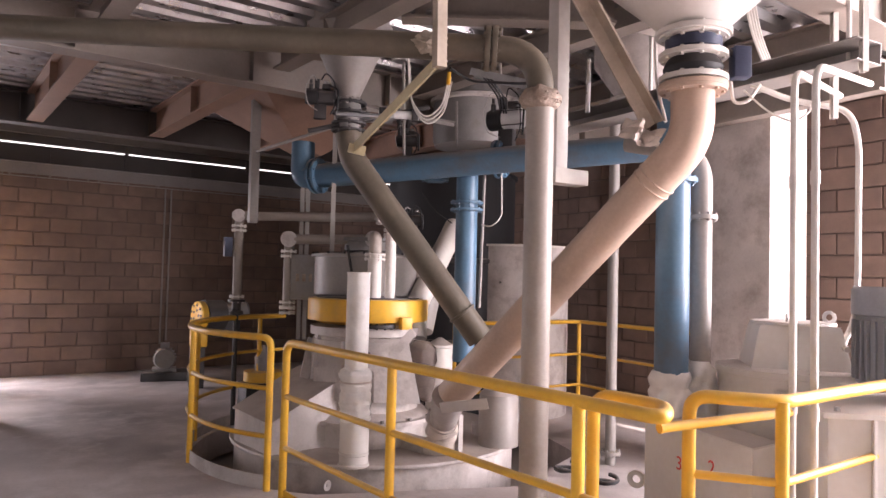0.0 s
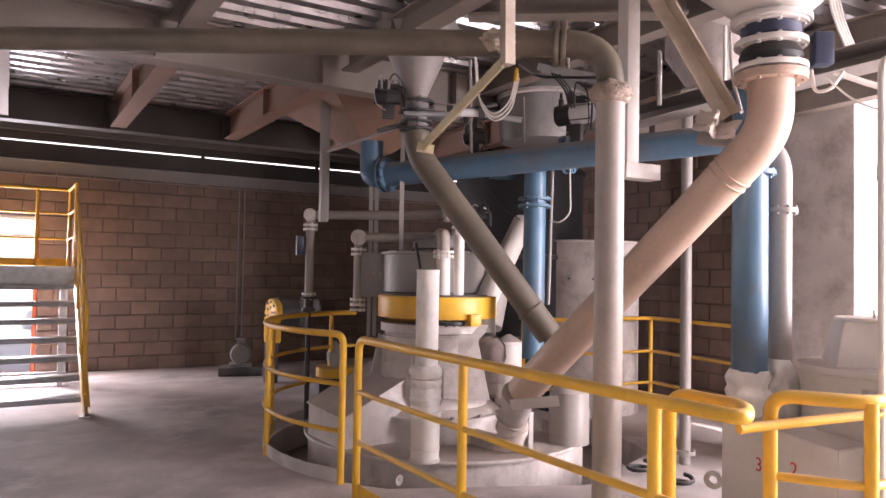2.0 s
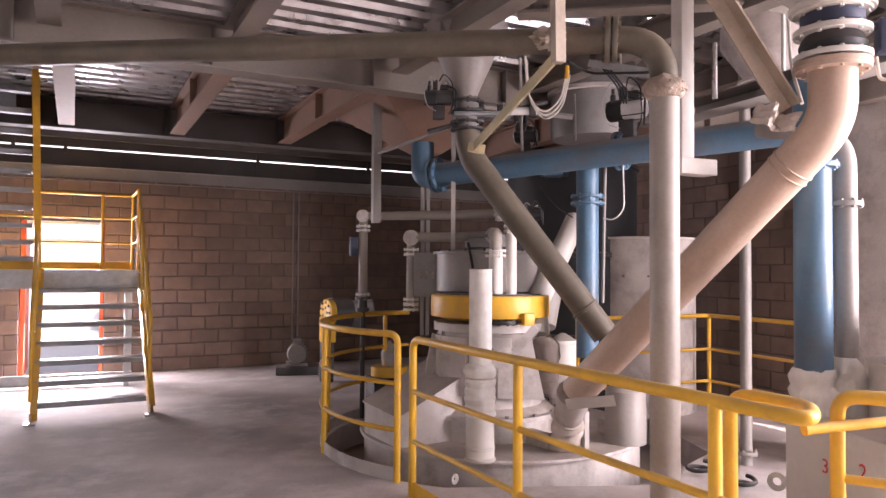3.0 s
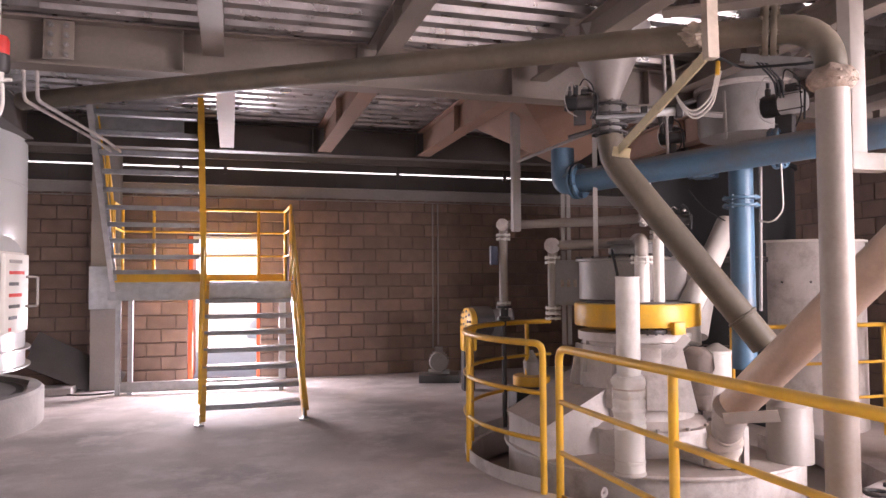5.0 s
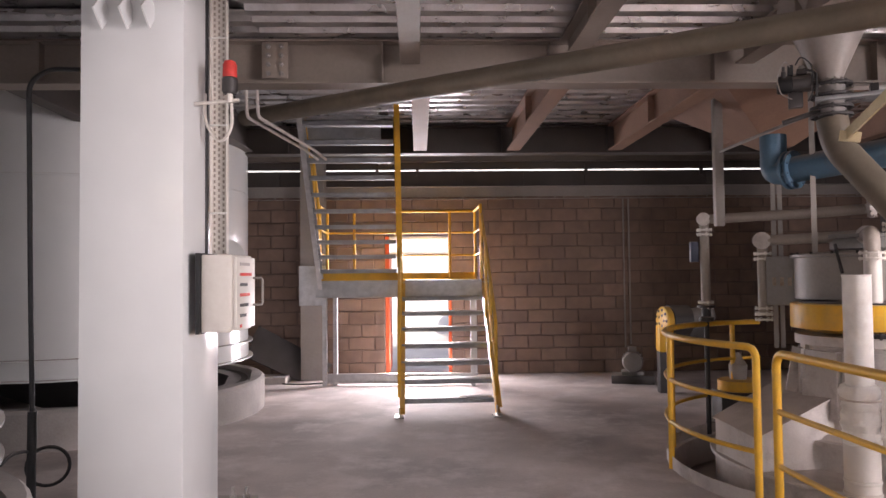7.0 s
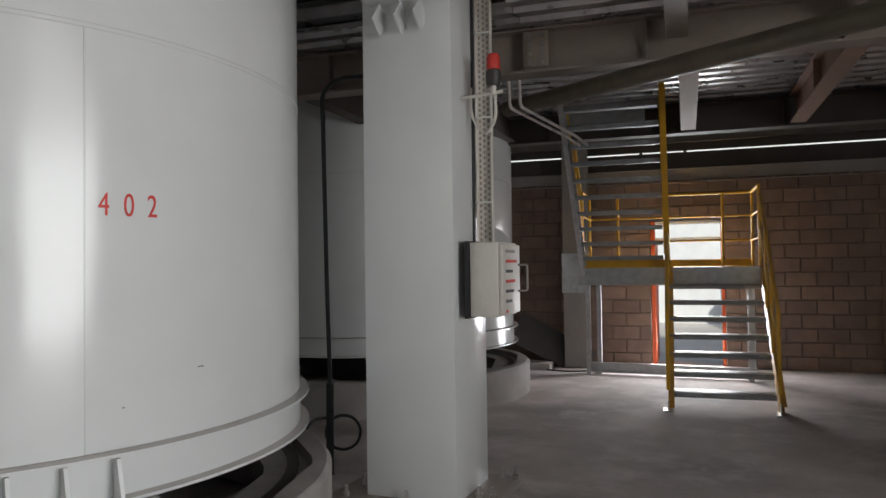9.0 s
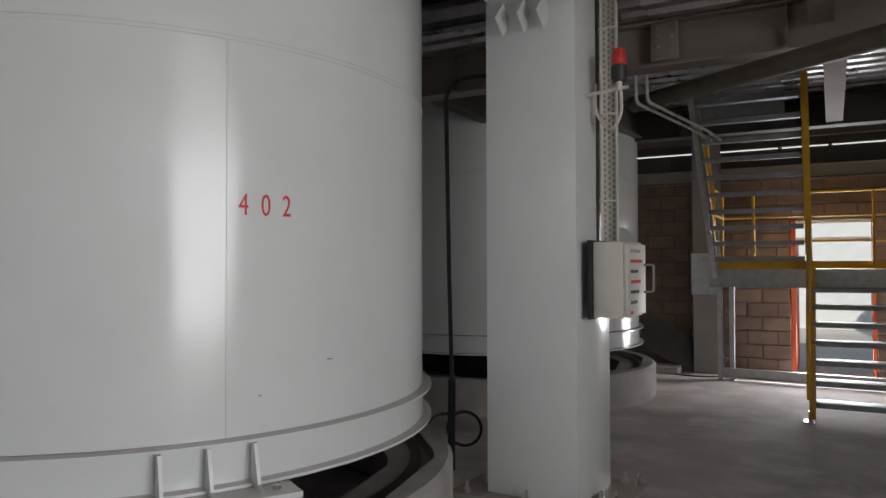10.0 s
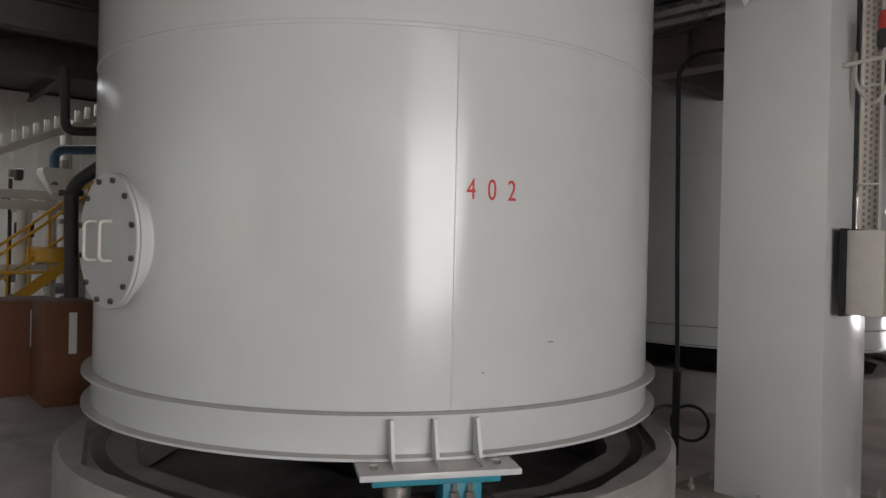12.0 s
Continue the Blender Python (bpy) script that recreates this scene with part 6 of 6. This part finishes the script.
# slotted tray over the actuator with black leads
ST = thing("cable_tray", (3.454, 4.214, 2.946), "short slotted grey cable tray above the actuator", "cable tray", "cable trays")
ta, tb = Vector((3.363, 4.402, 3.008)), Vector((3.624, 4.083, 2.896))
tu = (tb - ta).normalized()
tn = Vector((-tu.y, tu.x, 0)).normalized()
for k in (-0.05, 0.05):
    part("tray_side", flat(B(), ta + tn * k, tb + tn * k, 0.05, 0.003), GALV, ST)
for k in range(12):
    c = ta.lerp(tb, (k + 0.5) / 12)
    part("rung", flat(B(), c - tn * 0.05, c + tn * 0.05, 0.018, 0.003, tu), GALV, ST)
part("tray_bracket", rod(B(), ta.lerp(tb, 0.5), ta.lerp(tb, 0.5) + Vector((0, 0, 0.75)), 0.012), TAUPE, ST)
for k in range(3):
    cable([Vector(p) + Vector((0.02 * k, -0.01 * k, 0)) for p in ((3.404, 4.313, 2.961), (3.635, 4.454, 2.896), (3.953, 4.84, 2.885))], 0.007, BLACK, "black lead from the tray to the actuator")
cable([(3.016, 4.153, 2.922), (3.238, 4.246, 2.892), (3.246, 3.617, 2.741), (3.053, 3.257, 2.663)], 0.009, BLACK, "black cable along the slotted tray")
strut((2.89, 5.473, 2.905), (3.755, 5.223, 2.825), 0.035, GREY, "thin grey angle bar carrying air tubes", 0.006)
strut((3.028, 6.068, 3.116), (3.305, 5.939, 2.952), 0.06, SHADEGREY, "dark bracket behind the hopper valve", 0.01)
for a, b in (((3.489, 5.731, 3.014), (3.52, 5.714, 2.739)), ((3.578, 5.682, 2.916), (3.551, 5.697, 2.715))):
    solid("air_tube", rod(B(), a, b, 0.022, 12), DARK, "dark air tube above the header", "tube", "", "air tubes")
# cable tray overhead on the right
T0, T1 = Vector((4.525, 4.635, 2.765)), Vector((4.433, 2.141, 2.737))
TY = thing("cable_tray", T0, "grey overhead cable tray crossing towards the east bay", "cable tray", "cable trays")
part("channel", channel(B(), T0 + Vector((0, 0, 0.1)), T1 + Vector((0, 0, 0.1)), 0.12, 0.22, 0.006, 1), GREY, TY)
for f in (0.35, 0.93):
    p = T0.lerp(T1, f)
    part("drop_rod", rod(B(), p, (p.x, p.y, 3.58), 0.014), CREAM, TY)
T2, T3 = Vector((5.532, 4.135, 2.865)), Vector((5.342, 2.56, 2.839))
bm = B()
girder(bm, T2 + Vector((0, 0, 0.18)), T3 + Vector((0, 0, 0.18)), 0.2, 0.12)
solid("side_beam", bm, BEAM, "grey steel side beam along the east wall", "beam")
for a, b in (((4.508, 2.43, 3.245), (4.505, 2.435, 2.491)), ((4.309, 2.165, 3.11), (4.307, 2.169, 2.661))):
    bm = B()
    channel(bm, (a[0], a[1], b[2]), (a[0], a[1], 3.58), 0.04, 0.03, 0.004, 1, (0.5, 0.8, 0))
    solid("hanger", bm, CREAM, "slotted cream hanger for the conduits", "hanger", "", "slotted hangers")
# canvas rag tied at the chute elbow
bm = B()
bmesh.ops.create_grid(bm, x_segments=14, y_segments=10, size=0.5)
for v in bm.verts:
    c = v.co.copy()
    v.co = Vector((c.x * 0.2, 0.06 * math.sin(c.x * 9) + 0.05 * noise.noise(c * 5), c.y * 0.1 + 0.03 * noise.noise(c * 7)))
bmesh.ops.solidify(bm, geom=bm.faces[:], thickness=0.006)
bmesh.ops.transform(bm, matrix=Matrix.Translation((3.556, 2.991, 2.381)) @ Matrix.Rotation(radians(-25), 4, "Z") @ Matrix.Rotation(radians(20), 4, "Y"), verts=bm.verts)
solid("rag", bm, CANVAS, "crumpled beige rag tied to the chute elbow", "rag")

# black hoses coiled on the floor behind the drop tube
for c, r in (((4.464, 4.529, 0.02), 0.11), ((4.483, 4.116, 0.02), 0.08)):
    bm = B()
    pipe(bm, [Vector(c) + Vector((r * (1 + 0.15 * math.sin(k)) * math.cos(k * 0.5), r * math.sin(k * 0.5), 0.004 * k)) for k in range(15)], 0.016, 0.05, 8)
    solid("hose", bm, BLACK, "black rubber hose coiled on the floor", "hose", "", "coiled hoses")

# ---- the far hall ----
def carton(p, yaw, w, d, hgt, label):
    t = thing("carton", (p[0], p[1], 0), label, "carton", "cartons")
    m = Matrix.Translation((p[0], p[1], 0)) @ Matrix.Rotation(radians(yaw), 4, "Z")
    part("box_body", box(B(), (-w / 2, -d / 2, 0), (w / 2, d / 2, hgt), 0.008, m), CARTON, t)
    part("tape", box(B(), (w / 2 + 0.0005, -0.02, hgt * 0.5), (w / 2 + 0.003, 0.05, hgt * 0.9), 0, m), PAPER, t)
    return t


cq = (-7.112, 1.851, 0.0)
carton((cq[0] - 0.35, cq[1] + 0.1), 0, 0.6, 0.45, 0.98, "tall brown carton with a strip of white tape")
carton((cq[0] - 1.1, cq[1] - 0.12), 6, 0.6, 0.6, 0.95, "tall brown carton standing in the aisle")
bm = B()
box(bm, (-20.2, -9.0, 0.0), (-20.0, 11.0, 5.15))
for i in range(40):
    box(bm, (-20.0, -9.0 + i * 0.5, 0.0), (-19.97, -8.94 + i * 0.5, 5.15))
solid("far_wall", bm, CREAM, "pale ribbed sheet wall at the end of the far hall", "wall", "structure")
# mezzanine with a ribbed edge
MZ = thing("mezzanine", (-14.0, 3.0, 0), "pale mezzanine edge with ribbed cladding on white posts", "mezzanine")
part("edge_beam", girder(B(), (-14.0, 0.6, 2.3), (-14.0, 4.6, 4.2), 0.14, 0.2), CREAM, MZ)
for k in range(24):
    f = k / 24
    part("rib", box(B(), (-13.93, 0.7 + 3.9 * f, 2.36 + 1.86 * f), (-13.87, 0.78 + 3.9 * f, 2.56 + 1.86 * f), 0.004), CREAM, MZ)
for y in (0.4, 1.9, 3.4):
    part("post", rod(B(), (-14.2, y, 0), (-14.2, y, 2.2 + 0.45 * y), 0.1), CREAM, MZ)
# white frame, hopper and stairs of the far machine
FM = thing("far_machine", (-12.5, 2.6, 0), "distant white machine with a hopper, dark drives and blue pipework", "machine")
for z, y0, y1 in ((2.15, 1.3, 3.3), (2.32, 1.3, 3.3), (1.15, 0.9, 3.6)):
    part("cross_beam", girder(B(), (-12.5, y0, z), (-12.5, y1, z), 0.14, 0.14), CREAM, FM)
for y in (1.2, 1.8, 2.45, 2.85, 3.3):
    part("leg", rod(B(), (-12.6, y, 0), (-12.6, y, 2.3), 0.08), CREAM, FM)
bm = B()
rings(bm, [[Vector((-12.3 + sx * w, 2.86 + sy * w, z)) for sx, sy in ((-1, -1), (1, -1), (1, 1), (-1, 1))] for w, z in ((0.07, 2.26), (0.24, 2.58), (0.24, 2.66))])
bmesh.ops.recalc_face_normals(bm, faces=bm.faces)
part("hopper", bm, PAPER, FM, "white square hopper")
part("drum", lathe(B(), ((0.28, 1.2), (0.32, 1.22), (0.32, 1.4), (0.28, 1.44)), Matrix.Translation((-12.0, 2.72, 0)), 28), YELLOW, FM, "orange-yellow round guard")
part("blue_pipe", pipe(B(), [(-12.2, 2.8, 2.4), (-12.2, 2.8, 2.95), (-12.2, 3.57, 3.03)], 0.075, 0.15, 16), BLUE, FM, "light blue pipe bend")
rnd = random.Random(5)
for k in range(46):
    y0, z0 = rnd.uniform(0.8, 3.3), rnd.uniform(0.25, 2.75)
    w, hgt = rnd.uniform(0.08, 0.3), rnd.uniform(0.06, 0.3)
    mat = rnd.choice((GREY, DARK, DARK, SHADEGREY, MOTORGREY, CREAM))
    x = -13.0 - 0.02 * k
    if k % 3:
        part("drive_case", box(B(), (x - 0.2, y0, z0), (x, y0 + w, z0 + hgt), 0.02), mat, FM)
    else:
        part("drive_motor", rod(B(), (x, y0, z0), (x, y0 + w + 0.1, z0), 0.05 + hgt * 0.25, 16), mat, FM)
for k in range(9):
    y = 0.9 + 0.3 * k
    part("riser_pipe", rod(B(), (-13.4, y, 0), (-13.4, y, rnd.uniform(1.6, 2.7)), 0.03, 10), rnd.choice((DARK, GREY, CREAM)), FM)
FS = thing("far_stair", (-11.7, 2.5, 0), "yellow-railed steel stair up to the mezzanine", "stair")
for dz in (0.0, -0.14):
    part("hand_rail", rod(B(), (-11.8, 1.76, 1.23 + dz), (-11.8, 3.27, 2.47 + dz), 0.022), YELLOW, FS)
part("mid_rail", rod(B(), (-11.8, 1.84, 0.8), (-11.8, 3.28, 1.91), 0.02), YELLOW, FS)
part("stringer", flat(B(), (-11.8, 1.5, 0.1), (-11.8, 3.4, 1.55), 0.16, 0.02), YELLOW, FS)
for k in range(6):
    y = 1.86 + k * 0.27
    part("post", rod(B(), (-11.8, y, 0.42 + (y - 1.86) * 0.78), (-11.8, y, 1.31 + (y - 1.86) * 0.82), 0.018, 10), YELLOW, FS)
for k in range(8):
    part("tread", box(B(), (-12.5, 1.5 + k * 0.24, 0.12 + k * 0.183), (-11.82, 1.72 + k * 0.24, 0.15 + k * 0.183), 0.003), TREAD, FS)
FR = thing("guard_rail", (-10.5, 2.2, 0), "yellow tubular guard rail before the far machine", "railing", "guard rails")
for z in (0.6, 1.12):
    part("rail", pipe(B(), [(-10.5, 0.6, z), (-10.5, 3.2, z)], 0.024, 0.1, 12), YELLOW, FR)
for y in (0.8, 1.75, 3.0):
    part("post", rod(B(), (-10.5, y, 0), (-10.5, y, 1.12), 0.024), YELLOW, FR)
DP = thing("dark_pipe", (-7.633, 2.069, 0.0), "dark steel standpipe with a flange and elbow", "pipe")
part("tube", pipe(B(), [(-8.0, 2.137, 0.762), (-8.0, 2.113, 2.13), (-7.8, 2.383, 2.377)], 0.07, 0.15, 18), DARK, DP)
part("riser", rod(B(), ((-8.0, 2.137, 0.762)[0], (-8.0, 2.137, 0.762)[1], 0), (-8.0, 2.137, 0.762), 0.07), DARK, DP)
part("flange", flange(B(), (-8.0, 2.114, 2.058), (-8.0, 2.109, 2.307), 0.12, 0.04), DARK, DP)
part("upper_tube", pipe(B(), [(-8.2, 2.069, 3.402), (-8.2, 2.092, 2.73), (-8.2, 2.51, 2.767)], 0.05, 0.1, 16), DARK, DP)
# roof of the far hall: eaves truss and a lit strip of glazing
bm = B()
# dark colour on these two beams stands for shade under the slab
girder(bm, (-8.85, -1.9, 3.775), (-8.85, 5.2, 3.775), 0.36, 0.25)
solid("main_beam", bm, SHEET, "floor beam under the slab by the first silo, coloured dark for shade", "beam")
bm = B()
girder(bm, (-7.2, -1.9, 3.775), (-7.2, 5.2, 3.775), 0.3, 0.2)
solid("main_beam", bm, SHEET, "floor beam under the slab beside the first silo, coloured dark for shade", "beam")
# far roof beams in the near-black colour, painted as shaded
for i in range(7):
    bm = B()
    girder(bm, (-21.8, -9 + i * 3.2, 5.18), (-9.5, -9 + i * 3.2, 5.18), 0.25, 0.14)
    solid("roof_beam", bm, SHEET, "roof beam of the far hall, its shade put into a dark colour", "beam", "", "roof beams")


# ---- blocks of the walls ----
PITCH_X, PITCH_Z, JOINT = 0.41, 0.2042, 0.012
BLOCK_MESH = {}


def block_coords(w, h, d=0.03):
    c = 0.006
    x, z = w / 2, h / 2
    return [(-x, d, -z), (x, d, -z), (x, d, z), (-x, d, z), (-x, c, -z), (x, c, -z), (x, c, z), (-x, c, z), (-x + c, 0, -z + c), (x - c, 0, -z + c), (x - c, 0, z - c), (-x + c, 0, z - c)]


BLOCK_FACES = [(8, 9, 10, 11), (4, 5, 9, 8), (5, 6, 10, 9), (6, 7, 11, 10), (7, 4, 8, 11), (0, 1, 5, 4), (1, 2, 6, 5), (2, 3, 7, 6), (3, 0, 4, 7)]


def block_mesh(w, h):
    key = (round(w, 2), round(h, 2))
    if key not in BLOCK_MESH:
        me = bpy.data.meshes.new("block")
        me.from_pydata(block_coords(w, h), [], BLOCK_FACES)
        me.materials.append(BLOCK)
        BLOCK_MESH[key] = me
    return BLOCK_MESH[key]


def block_wall(parent, spans_of_row, place, turn, near, rows, z0):
    """Lays courses; near ones as parts, the far rest as one part."""
    rng = random.Random(7)
    far_v, far_f = [], []
    for k in range(rows):
        z = z0 + (k + 0.5) * PITCH_Z
        for a, b in spans_of_row(z):
            s = a - ((a + (0.5 * PITCH_X if k % 2 else 0.0)) % PITCH_X)
            while s < b:
                u0, u1 = max(a, s + JOINT / 2), min(b, s + PITCH_X - JOINT / 2)
                s += PITCH_X
                if u1 - u0 < 0.04:
                    continue
                w, h = u1 - u0, PITCH_Z - JOINT
                m = place((u0 + u1) / 2, z) @ turn @ Matrix.Translation((0, rng.uniform(-0.004, 0.004), 0)) @ Matrix.Rotation(rng.uniform(-0.006, 0.006), 4, "Y")
                if near[0] < (u0 + u1) / 2 < near[1]:
                    ob = new("block", block_mesh(w, h))
                    ob.parent = parent
                    ob.matrix_basis = m
                else:
                    n = len(far_v)
                    far_v += [tuple(m @ Vector(c)) for c in block_coords(w, h)]
                    far_f += [tuple(i + n for i in f) for f in BLOCK_FACES]
    me = bpy.data.meshes.new("far_blocks")
    me.from_pydata(far_v, [], far_f)
    me.materials.append(BLOCK)
    ob = new("far_blocks", me)
    ob.parent = parent
    tagged(ob, kind="stuff")


def north_spans(z):
    return [(-7.9, DOOR[0] - 0.002), (DOOR[1] + 0.002, WALL_X - 0.02)] if z < DOOR[2] + 0.02 else [(-7.9, WALL_X - 0.02)]


block_wall(wall_north, north_spans, lambda u, z: Matrix.Translation((u, 12.088, z)), Matrix(), (-2.9, 5.2), 14, 0.0)
block_wall(wall_east, lambda z: [(2.0, 12.3)], lambda u, z: Matrix.Translation((WALL_X - 0.012, u, z)), Matrix.Rotation(-math.pi / 2, 4, "Z"), (2.0, 8.6), 17, 0.0)
